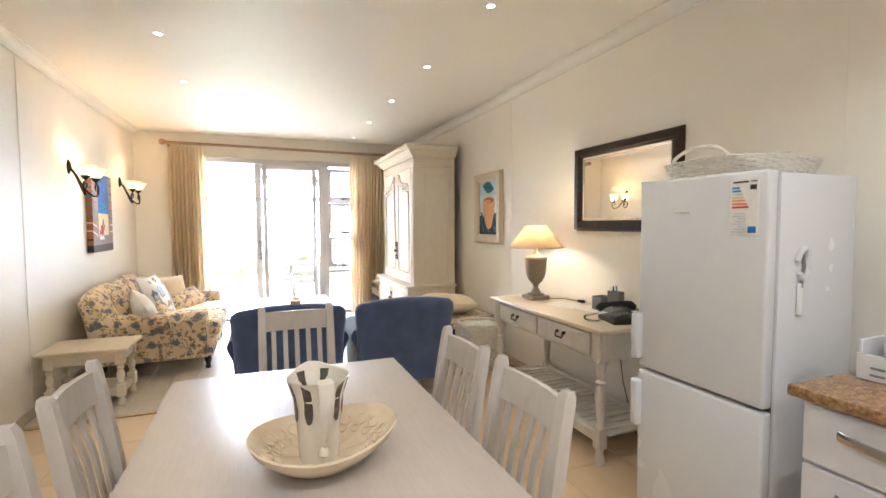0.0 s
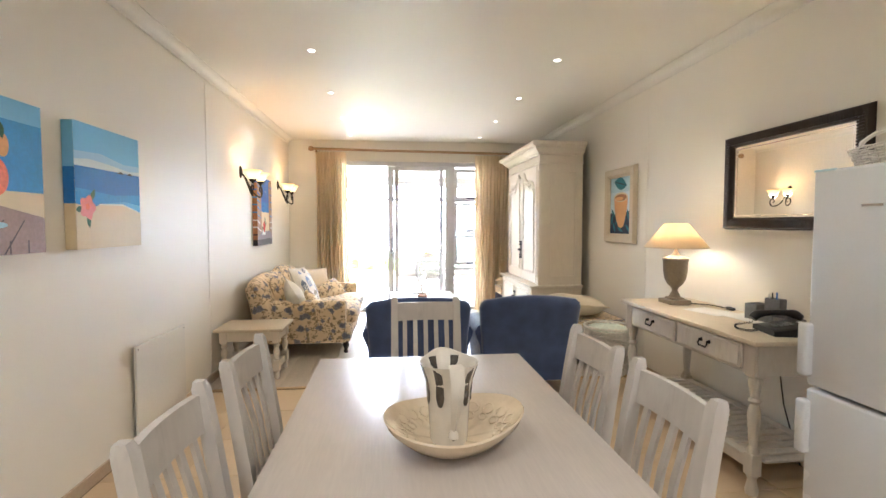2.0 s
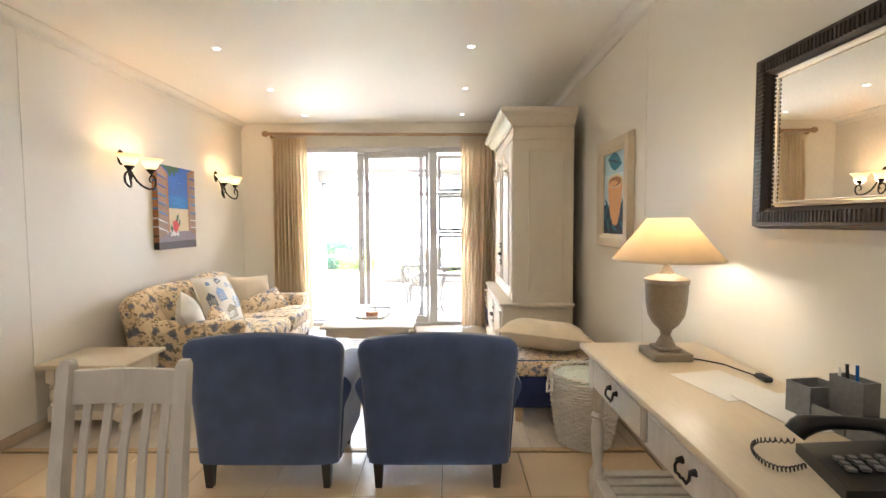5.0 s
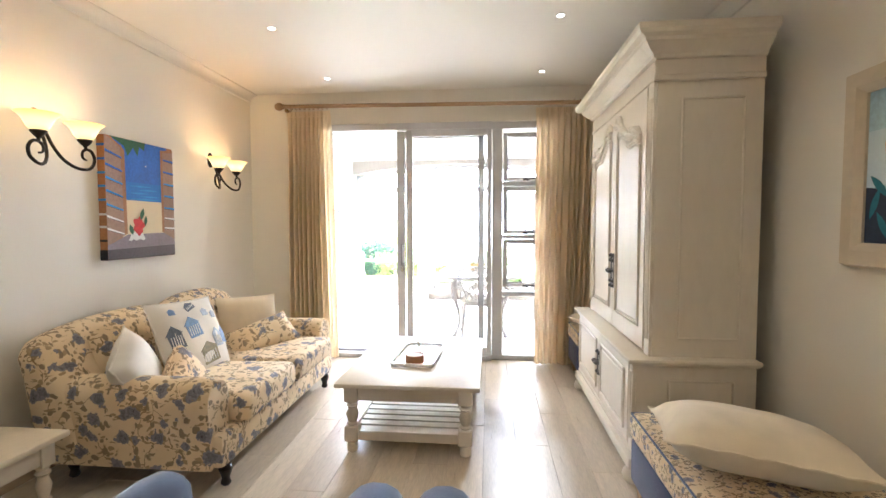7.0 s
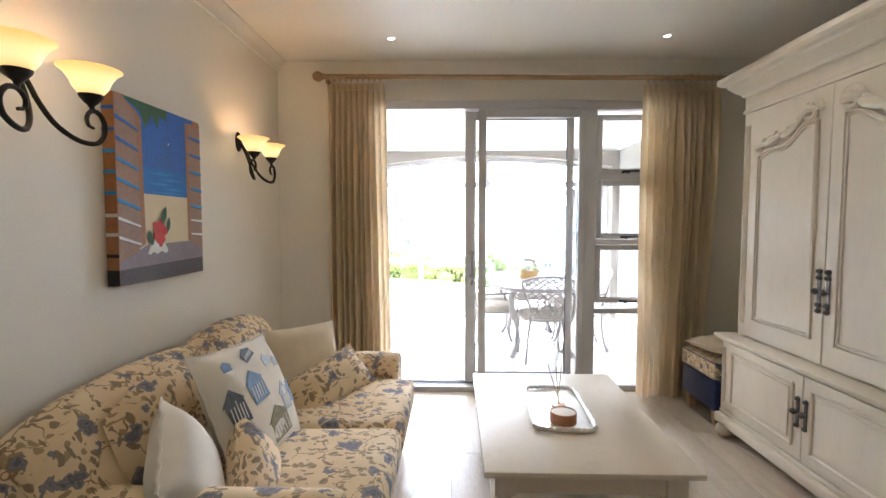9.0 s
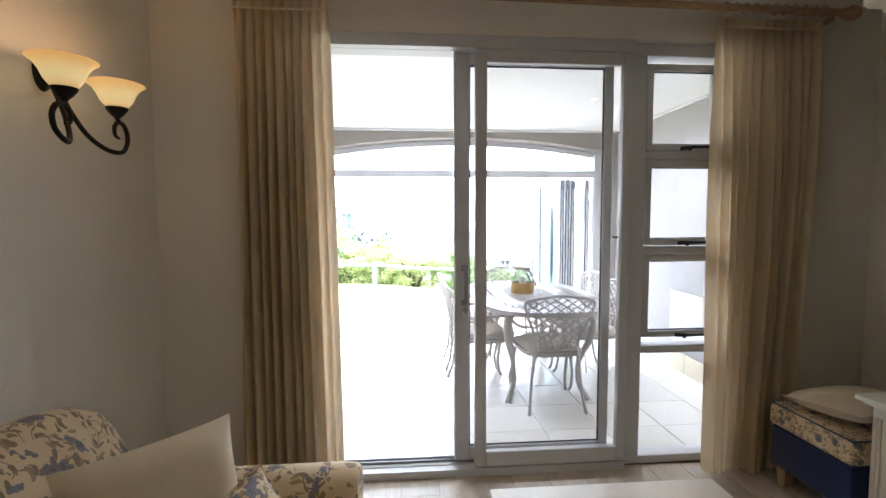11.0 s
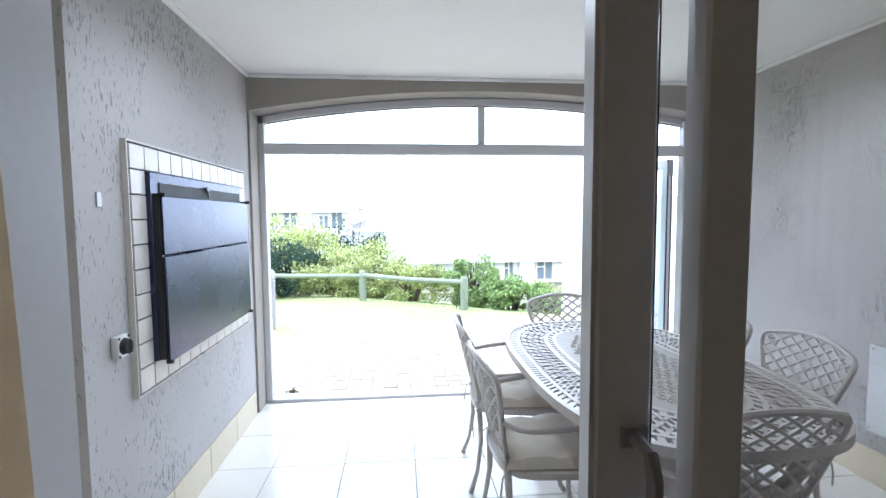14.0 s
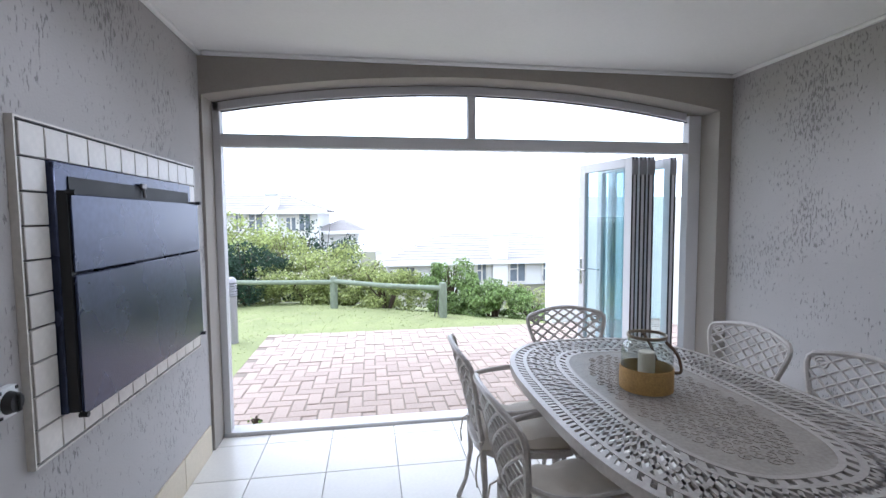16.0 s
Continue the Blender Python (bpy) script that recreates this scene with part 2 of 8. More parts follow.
WALL = surface("cream_wall_paint", (0.84, 0.795, 0.70), 0.54, vary=0.03, coarse=1.2, fine=180, bump=0.05)
CEILING = surface("satin_ceiling_paint", (0.86, 0.825, 0.745), 0.55, vary=0.03, coarse=1.0, fine=140, bump=0.03)
TRIM = surface("white_trim_paint", (0.78, 0.75, 0.68), 0.4, vary=0.04, bump=0.05)
SKIRT = surface("tan_skirting_tile", (0.52, 0.40, 0.27), 0.35, vary=0.1)
TILE = surface("beige_floor_tile", (0.62, 0.46, 0.275), 0.3, vary=0.035, coarse=3, fine=60, bump=0.02, piece=0.06)
GROUT = surface("brown_grout", (0.22, 0.17, 0.12), 0.9, vary=0.15)
PLANK = surface("grey_beige_laminate", (0.58, 0.495, 0.385), 0.3, vary=0.2, coarse=4, fine=28, bump=0.06, stretch=(6, 0.6, 1), piece=0.1)
PTILE = surface("white_patio_tile", (0.80, 0.77, 0.71), 0.22, vary=0.05, coarse=4, fine=60, bump=0.03, piece=0.03)
PGROUT = surface("grey_grout", (0.38, 0.35, 0.31), 0.9)
PSKIRT = surface("cream_skirting_tile", (0.62, 0.54, 0.40), 0.35, vary=0.08, piece=0.05)
BTILE = surface("chalky_surround_tile", (0.62, 0.585, 0.535), 0.3, vary=0.1, coarse=8, fine=60, bump=0.05, piece=0.06)
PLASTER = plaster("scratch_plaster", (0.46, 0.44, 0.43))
PSMOOTH = surface("taupe_band_paint", (0.33, 0.30, 0.265), 0.8, vary=0.06, fine=80, bump=0.25)
DOORPAINT = surface("beige_door_paint", (0.50, 0.44, 0.37), 0.5, vary=0.06, bump=0.08)
PCEIL = surface("patio_ceiling_paint", (0.86, 0.85, 0.83), 0.5, vary=0.03, bump=0.04)
CREAM = surface("distressed_cream_paint", (0.76, 0.68, 0.55), 0.42, vary=0.04, coarse=4, fine=35, bump=0.07, stretch=(1, 1, 0.35), dirt=(0.70, 0.615, 0.48))
GREYPAINT = surface("limewashed_grey_paint", (0.52, 0.475, 0.415), 0.42, vary=0.1, coarse=5, fine=40, bump=0.15, stretch=(1, 1, 0.3), dirt=(0.40, 0.36, 0.31))
DESKPAINT = surface("distressed_desk_paint", (0.60, 0.55, 0.47), 0.42, vary=0.09, coarse=5, fine=40, bump=0.12, stretch=(1, 1, 0.3), dirt=(0.50, 0.43, 0.33))
TABLETOP = surface("limewashed_table_board", (0.46, 0.40, 0.335), 0.36, vary=0.08, coarse=3, fine=30, bump=0.1, stretch=(5, 0.5, 1))
DESKTOP = surface("cream_desk_top", (0.66, 0.56, 0.41), 0.38, vary=0.07, coarse=3, fine=30, bump=0.06, stretch=(4, 0.6, 1))
NAVY = cloth("navy_upholstery", (0.05, 0.079, 0.18), vary=0.2, sheen=0.5)
NAVYBASE = cloth("royal_blue_base_cloth", (0.012, 0.024, 0.105), vary=0.15, sheen=0.3)
FLORAL = floral("floral_cotton", 1.28)
WHITECLOTH = cloth("ivory_pillow_linen", (0.76, 0.71, 0.62))
TANCLOTH = cloth("tan_pillow_linen", (0.76, 0.64, 0.46))
CURTAIN = cloth("unbleached_curtain_linen", (0.87, 0.76, 0.565), weave=320, fold=3, amount=0.2)
thin(CURTAIN, 0.45, (0.94, 0.83, 0.64))
TRAYSILVER = surface("silvered_tray_glass", (0.74, 0.70, 0.64), 0.35, metal=0.7, vary=0.1, coarse=20, fine=90, bump=0.3)
TICKING = floral("ticking_print", 2.6)
OAK = surface("oak_pole", (0.42, 0.27, 0.14), 0.45, vary=0.25, coarse=5, fine=30, stretch=(0.4, 5, 5))
DARKWOOD = surface("dark_turned_wood", (0.02, 0.015, 0.012), 0.4, vary=0.3)
PALEWOOD = surface("pale_wood_foot", (0.55, 0.38, 0.2), 0.5, vary=0.2)
EBONY = surface("dark_mirror_frame", (0.035, 0.022, 0.016), 0.35, vary=0.3, coarse=9)
IRON = surface("black_wrought_iron", (0.018, 0.015, 0.013), 0.5, metal=0.6, vary=0.3, bump=0.2)
PEWTER = surface("pewter_fitting", (0.16, 0.15, 0.145), 0.4, metal=0.9, vary=0.3, bump=0.3)
CHROME = plain("brushed_steel", (0.62, 0.61, 0.6), 0.25, 1.0)
ALU = surface("powder_coated_aluminium", (0.64, 0.63, 0.64), 0.4, vary=0.04, bump=0.03)
ALUDARK = surface("grey_aluminium_edge", (0.30, 0.29, 0.30), 0.4, metal=0.2, vary=0.06, bump=0.03)
RUBBER = plain("black_rubber", (0.015, 0.015, 0.016), 0.6)
GLASS = glassy("window_glass")
BLUEGLASS = glassy("tinted_door_glass", (0.86, 0.95, 0.97), 0.95)
ENAMEL = surface("white_enamel", (0.66, 0.665, 0.67), 0.25, vary=0.02, coarse=2, fine=90, bump=0.02)
PORCELAIN = surface("cream_porcelain", (0.67, 0.61, 0.50), 0.14, vary=0.05, coarse=6, bump=0.03)
GLAZE = surface("tan_leaf_glaze", (0.66, 0.54, 0.37), 0.14, vary=0.06, coarse=14, fine=60, bump=0.15)
SILVER = surface("tarnished_silver_glaze", (0.16, 0.14, 0.12), 0.25, metal=0.7, vary=0.4, coarse=30, fine=90, bump=0.3)
CHAIRMETAL = surface("cast_aluminium_taupe", (0.49, 0.455, 0.42), 0.32, metal=0.1, vary=0.14, coarse=9, fine=80, bump=0.15)
PATINA = surface("worn_taupe_patina", (0.36, 0.325, 0.285), 0.42, metal=0.1, vary=0.25, coarse=14, fine=80, bump=0.2)
SEATPAD = cloth("oatmeal_seat_pad", (0.55, 0.50, 0.42))
# black steel; the blue in its base colour stands in for reflected sky
BLACKSTEEL = surface("sky_tinted_black_steel", (0.036, 0.045, 0.09), 0.27, metal=0.4, vary=0.35, coarse=3, fine=40, bump=0.06)
SOOT = plain("sooty_black_steel", (0.01, 0.01, 0.011), 0.6)
WICKER = surface("white_painted_wicker", (0.74, 0.70, 0.62), 0.5, vary=0.15, coarse=20, bump=0.1)
SHADE = cloth("parchment_lampshade", (0.66, 0.55, 0.41))
thin(SHADE, 0.46, (0.80, 0.66, 0.46))
AMBER = glowing("amber_glass_shade", (0.9, 0.62, 0.3), 0.19, 0.3)
amber_nt = AMBER.node_tree
amber_xyz = amber_nt.nodes.new("ShaderNodeSeparateXYZ")      # hot round the bulb, orange towards the rim
amber_nt.links.new(coords(amber_nt), amber_xyz.inputs[0])
amber_heat = maths(amber_nt, "ADD", maths(amber_nt, "MULTIPLY", amber_xyz.outputs[2], 12.0), 1.0)
amber_nt.links.new(ramp(amber_nt, amber_heat, [(0.0, (0.9, 0.5, 0.14)), (0.35, (1.0, 0.74, 0.3)), (0.65, (1.0, 0.66, 0.22)), (1.0, (0.9, 0.42, 0.09))]), amber_nt.nodes["Principled BSDF"].inputs["Emission Color"])
BULB = glowing("lamp_bulb", (1.0, 0.85, 0.6), 8.0)
DISC = glowing("downlight_glow", (1.0, 0.9, 0.75), 1.6)
STONE = surface("greige_lamp_stone", (0.25, 0.205, 0.145), 0.5, vary=0.15, coarse=12)
GRANITE = surface("brown_granite", (0.30, 0.17, 0.07), 0.18, vary=0.7, coarse=45, fine=130, bump=0.02)
UNIT = surface("pale_grey_cabinet_paint", (0.62, 0.61, 0.62), 0.4, vary=0.03)
PAPER = plain("white_paper", (0.80, 0.79, 0.76), 0.8)
PHONE = plain("black_phone_plastic", (0.012, 0.012, 0.013), 0.35)
GREYPLASTIC = surface("grey_desk_organiser", (0.22, 0.22, 0.22), 0.6, vary=0.2)
COPPER = surface("copper_tin", (0.52, 0.25, 0.13), 0.35, metal=0.6, vary=0.2)
WAX = plain("candle_wax", (0.82, 0.76, 0.66), 0.5)
JARSAND = surface("mustard_woven_band", (0.52, 0.33, 0.12), 0.75, vary=0.25, coarse=30, fine=150, bump=0.4)
JARRIM = surface("bronze_jar_rim", (0.26, 0.21, 0.15), 0.4, metal=0.5, vary=0.2)
LEATHER = surface("brown_leather_strap", (0.12, 0.07, 0.04), 0.6, vary=0.2)
MIRROR = plain("mirror_silvering", (0.88, 0.87, 0.83), 0.02, 1.0)
nt0 = MIRROR.node_tree
for lk in list(nt0.links):
    if lk.to_socket.name in ("Roughness", "Normal"):
        nt0.links.remove(lk)
nt0.nodes["Principled BSDF"].inputs["Roughness"].default_value = 0.01
BRICK = surface("pink_clay_paver", (0.36, 0.285, 0.24), 0.85, vary=0.16, coarse=6, fine=60, bump=0.3, piece=0.09)
SAND = surface("paver_joint_sand", (0.21, 0.175, 0.14), 0.95, vary=0.2)
GRASS = surface("mown_lawn", (0.23, 0.255, 0.105), 0.9, vary=0.25, coarse=2, fine=70, bump=0.5, dirt=(0.31, 0.29, 0.16))
# near-white far ground: horizon haze painted as a surface colour
FARHAZE = surface("haze_white_far_ground", (0.80, 0.82, 0.83), 0.35, vary=0.05, coarse=0.05, fine=0.6, bump=0.1)
EARTH = surface("scrub_ground", (0.12, 0.12, 0.07), 0.95, vary=0.3, coarse=0.4, fine=8, bump=0.3)
POST = surface("weathered_treated_pole", (0.20, 0.23, 0.17), 0.85, vary=0.25, coarse=6, fine=40, bump=0.3, stretch=(1, 1, 0.3))
RENDERWALL = surface("white_rendered_wall", (0.80, 0.79, 0.77), 0.85, vary=0.04, coarse=1, fine=40, bump=0.15)
ROOF = surface("pale_grey_roof_tile", (0.36, 0.34, 0.33), 0.8, vary=0.15, coarse=2, fine=20)
PANEWIN = surface("dark_house_glass", (0.22, 0.25, 0.29), 0.15, vary=0.3)
LEAF_DARK = leafy("dark_shrub_leaf", (0.025, 0.055, 0.03))
LEAF_MID = leafy("olive_shrub_leaf", (0.31, 0.35, 0.125))
LEAF_FRESH = leafy("fresh_shrub_leaf", (0.21, 0.29, 0.10))
BLOSSOM = leafy("cream_blossom", (0.74, 0.72, 0.5))
BARK = surface("shrub_bark", (0.09, 0.065, 0.045), 0.9, vary=0.3)
PAINT = {k: surface("picture_" + k, c, 0.6, vary=v, coarse=9, fine=60, bump=0.15) for k, c, v in (
    ("sky", (0.20, 0.50, 0.80), 0.04), ("deep", (0.02, 0.17, 0.55), 0.12), ("sea", (0.04, 0.28, 0.66), 0.15), ("sand", (0.72, 0.60, 0.38), 0.03),
    ("cloud", (0.62, 0.74, 0.82), 0.05), ("pink", (0.80, 0.28, 0.24), 0.12), ("haze", (0.36, 0.60, 0.82), 0.04), ("shallow", (0.14, 0.45, 0.76), 0.1), ("green", (0.03, 0.12, 0.05), 0.3), ("red", (0.62, 0.04, 0.03), 0.3),
    ("shutter", (0.38, 0.175, 0.075), 0.25), ("shadow", (0.09, 0.07, 0.075), 0.3), ("peach", (0.75, 0.40, 0.17), 0.15), ("teal", (0.02, 0.17, 0.24), 0.25),
    ("navy", (0.015, 0.03, 0.07), 0.3), ("night", (0.03, 0.14, 0.55), 0.25), ("white", (0.80, 0.78, 0.73), 0.05), ("plank", (0.36, 0.24, 0.21), 0.2),
    ("coral", (0.85, 0.22, 0.12), 0.3), ("hut", (0.10, 0.22, 0.52), 0.25), ("olive", (0.26, 0.22, 0.12), 0.2), ("mauve", (0.45, 0.50, 0.60), 0.2),
    ("mist", (0.48, 0.66, 0.74), 0.2), ("louvre", (0.34, 0.215, 0.15), 0.2), ("mauve_shade", (0.27, 0.22, 0.24), 0.2), ("print_blue", (0.20, 0.31, 0.52), 0.3), ("print_ink", (0.15, 0.17, 0.22), 0.4), ("print_olive", (0.36, 0.32, 0.20), 0.3), ("print_grey", (0.46, 0.52, 0.60), 0.3), ("ink", (0.02, 0.02, 0.025), 0.1), ("yellow", (0.80, 0.62, 0.2), 0.1))}


# ------------------------------------------------------------------ mesh helpers
def box(bm, x0, y0, z0, x1, y1, z1, bevel=0.0, seg=1, m=None):
    """A box between two corners, its edges rounded by bevel."""
    made = bmesh.ops.create_cube(bm, size=1.0)["verts"]
    for v in made:
        v.co = ((x0 + x1) / 2 + v.co.x * (x1 - x0), (y0 + y1) / 2 + v.co.y * (y1 - y0), (z0 + z1) / 2 + v.co.z * (z1 - z0))
    if bevel:
        edges = list({e for v in made for e in v.link_edges})
        out = bmesh.ops.bevel(bm, geom=edges, offset=min(bevel, 0.49 * min(abs(x1 - x0), abs(y1 - y0), abs(z1 - z0))), segments=seg, affect="EDGES", profile=0.5)
        made = list({v for f in out["faces"] for v in f.verts} | {v for v in made if v.is_valid})
    if m is not None:
        bmesh.ops.transform(bm, matrix=m, verts=made)
    return made


def skin(bm, rings, closed=True, caps=True):
    """Joins rings of points into a skin."""
    rows = [[bm.verts.new(p) for p in ring] for ring in rings]
    n = len(rows[0])
    for a, b in zip(rows, rows[1:]):
        for i in range(n if closed else n - 1):
            j = (i + 1) % n
            bm.faces.new((a[i], a[j], b[j], b[i]))
    if caps and closed:
        bm.faces.new(rows[0][::-1])
        bm.faces.new(rows[-1])
    return rows


def lathe(bm, profile, at=(0, 0, 0), seg=20, wave=None, squash=1.0):
    """Turns (radius, height) pairs round the upright."""
    rings = []
    for r, h in profile:
        rings.append([(at[0] + r * math.cos(a) * (wave(a, h) if wave else 1), at[1] + squash * r * math.sin(a) * (wave(a, h) if wave else 1), at[2] + h)
                      for a in (2 * math.pi * i / seg for i in range(seg))])
    return skin(bm, rings)


def tube(bm, points, radius, seg=8, loop=False, flat=1.0):
    """A round bar along points; radius may be a list."""
    pts = [Vector(p) for p in points]
    n = len(pts)
    rings, side = [], None
    for i, p in enumerate(pts):
        a, b = pts[(i - 1) % n if loop else max(i - 1, 0)], pts[(i + 1) % n if loop else min(i + 1, n - 1)]
        along = (b - a).normalized()
        if side is None:
            side = along.orthogonal().normalized()
        side = (side - along * side.dot(along)).normalized()
        up = along.cross(side)
        r = radius[i] if isinstance(radius, (list, tuple)) else radius
        rings.append([p + r * (math.cos(t) * side + flat * math.sin(t) * up) for t in (2 * math.pi * k / seg for k in range(seg))])
    if loop:
        rings.append(rings[0])
    skin(bm, rings, caps=not loop)
    if loop:
        bmesh.ops.remove_doubles(bm, verts=bm.verts[:], dist=1e-6)


def eased(points, n=5):
    """The same path with n soft steps between each two points."""
    pts = [Vector(p) for p in points]
    ends = [pts[0] * 2 - pts[1]] + pts + [pts[-1] * 2 - pts[-2]]
    out = []
    for a, b, c, d in zip(ends, ends[1:], ends[2:], ends[3:]):
        for k in range(n):
            t = k / n
            out.append(((b * 2) + (c - a) * t + (a * 2 - b * 5 + c * 4 - d) * t ** 2 + (b * 3 - a - c * 3 + d) * t ** 3) * 0.5)
    return out + [pts[-1]]


def swell(sizes, n=5):
    return [a + (b - a) * k / n for a, b in zip(sizes, sizes[1:]) for k in range(n)] + [sizes[-1]]


def prism(bm, outline, y0, y1, plane="xz"):
    """An outline in a plane, given thickness along the third axis."""
    put = {"xz": lambda a, b, d: (a, d, b), "yz": lambda a, b, d: (d, a, b), "xy": lambda a, b, d: (a, b, d)}[plane]
    skin(bm, [[put(a, b, y0) for a, b in outline], [put(a, b, y1) for a, b in outline]])


def arc(cx, cz, r, a0, a1, n):
    return [(cx + r * math.cos(radians(a0 + (a1 - a0) * i / n)), cz + r * math.sin(radians(a0 + (a1 - a0) * i / n))) for i in range(n + 1)]


def pillow(bm, w, h, d, m=None, n=12, pinch=0.06, sag=0.0):
    """A stuffed square cushion in the xz plane, w wide, h high, d thick, with drawn-out corners."""
    made = []
    for sgn in (-1, 1):
        grid = []
        for i in range(n + 1):
            row = []
            for j in range(n + 1):
                u, v = 2 * i / n - 1, 2 * j / n - 1
                k = 1 - pinch * (1 - abs(u) ** 2.5) * (abs(v) ** 6) - 0.0
                q = 1 - pinch * (1 - abs(v) ** 2.5) * (abs(u) ** 6)
                t = max(0.0, (1 - abs(u) ** 2.8) * (1 - abs(v) ** 2.8)) ** 0.58
                lump = 0.1 * noise.noise(Vector((u * 1.7 + w * 9, v * 1.7, sgn * 2.0 + d * 20)))
                row.append(bm.verts.new((u * w / 2 * q, sgn * d / 2 * t * (1 + lump), (v * k) * h / 2 - sag * (1 - v * v) * 0)))
            grid.append(row)
        for i in range(n):
            for j in range(n):
                q4 = (grid[i][j], grid[i + 1][j], grid[i + 1][j + 1], grid[i][j + 1])
                bm.faces.new(q4 if sgn < 0 else q4[::-1])
        made += [v for row in grid for v in row]
    bmesh.ops.remove_doubles(bm, verts=made, dist=1e-5)
    made = [v for v in made if v.is_valid]
    if m is not None:
        bmesh.ops.transform(bm, matrix=m, verts=made)
    return made


def soft_box(bm, x0, y0, z0, x1, y1, z1, r=0.05, n=4, puff=0.0):
    """An upholstered block with rounded edges and a slightly domed top."""
    made = box(bm, x0, y0, z0, x1, y1, z1, r, n)
    if puff:
        cx, cy = (x0 + x1) / 2, (y0 + y1) / 2
        for v in made:
            if v.is_valid and v.co.z > (z0 + z1) / 2:
                v.co.z += puff * max(0, 1 - ((v.co.x - cx) / (x1 - x0) * 2) ** 2) * max(0, 1 - ((v.co.y - cy) / (y1 - y0) * 2) ** 2)
    return made


def finish(bm, name, material, smooth=None):
    bmesh.ops.recalc_face_normals(bm, faces=bm.faces[:])
    me = bpy.data.meshes.new(name)
    bm.to_mesh(me)
    bm.free()
    if material:
        me.materials.append(material)
    me.shade_smooth()
    me.set_sharp_from_angle(angle=radians(smooth if smooth else 38))
    return me


def part(name, bm, material, parent, label="", smooth=None):
    """One mesh under a thing or a part."""
    ob = new(name, finish(bm, name, material, smooth))
    ob.parent = parent
    return tagged(ob, label) if label else ob


def thing(name, label, category, at=(0, 0, 0), turn=0.0, group="", kind=""):
    ob = new(name)
    ob.matrix_basis = pose(*at, 0, 0, turn)
    return tagged(ob, label, category, group, kind)


def whole(name, bm, material, label="", category="", group="", kind="", at=(0, 0, 0), turn=0.0, smooth=None):
    """A thing of one single mesh."""
    ob = new(name, finish(bm, name, material, smooth))
    ob.matrix_basis = pose(*at, 0, 0, turn)
    return tagged(ob, label, category, group, kind)


def blocks(*boxes, bevel=0.0, seg=1):
    bm = bmesh.new()
    for b in boxes:
        box(bm, *b, bevel, seg)
    return bm


def turned(*profile, seg=16, at=(0, 0, 0)):
    bm = bmesh.new()
    lathe(bm, profile, at, seg)
    return bm


def hoop(profile, seg=32, at=(0, 0, 0)):
    """A closed profile swept round the upright axis."""
    bm = bmesh.new()
    rows = []
    for i in range(seg):
        c, s = math.cos(2 * math.pi * i / seg), math.sin(2 * math.pi * i / seg)
        rows.append([bm.verts.new((at[0] + r * c, at[1] + r * s, at[2] + z)) for r, z in profile])
    n = len(profile)
    for i in range(seg):
        a, b = rows[i], rows[(i + 1) % seg]
        for k in range(n):
            bm.faces.new((a[k], b[k], b[(k + 1) % n], a[(k + 1) % n]))
    bmesh.ops.recalc_face_normals(bm, faces=bm.faces[:])
    return bm


def structure(name, bm, material, label=""):
    return whole(name, bm, material, label, "", "", "structure")


# ------------------------------------------------------------------ the room's shell
OX0, OX1, OZ = -0.76, 1.42, 2.25           # the opening to the patio
structure("floor", blocks((L, BACK, -0.12, R, 3.69, -0.006)), GROUT, "beige ceramic floor tiles with brown grout")
structure("floor_laminate", blocks((L, 3.69, -0.12, R, F + 0.2, -0.008)), GROUT, "grey beige laminate floorboards")
structure("wall_left", blocks((L - 0.2, BACK, -0.12, L, F + 0.2, C)), WALL, "cream painted panel wall")
structure("wall_right", blocks((R, BACK, -0.12, R + 0.2, F + 0.2, C)), WALL, "cream painted panel wall")
structure("wall_back", blocks((L - 0.2, BACK - 0.2, -0.12, R + 0.2, BACK, C)), WALL, "cream painted wall")
structure("wall_far", blocks((L, F, 0, OX0, P0, C), (OX1, F, 0, R, P0, C), (OX0, F, OZ, OX1, P0, C)), WALL, "cream painted wall round the patio door")
structure("ceiling", blocks((L - 0.2, BACK - 0.2, C, R + 0.2, P0, C + 0.15)), CEILING, "satin cream ceiling with recessed lights")
structure("trim_transition", blocks((L, 3.672, -0.004, R, 3.712, 0.006), bevel=0.003), PALEWOOD, "slim strip between tiles and laminate")


def cornice_run(name, a, b, inward):
    """A small coved cornice from a to b under the ceiling."""
    bm = bmesh.new()
    prof = [(0, 0), (0.0, -0.075), (0.012, -0.075), (0.016, -0.06)] + [(0.065 - 0.05 * math.cos(radians(t)), -0.012 - 0.05 * (1 - math.sin(radians(t)))) for t in (10, 35, 60, 85)] + [(0.075, -0.008), (0.075, 0)]
    rings = []
    for p in (a, b):
        rings.append([(p[0] + inward[0] * d, p[1] + inward[1] * d, p[2] + h) for d, h in prof])
    skin(bm, rings)
    return structure(name, bm, TRIM, "cream coved cornice")


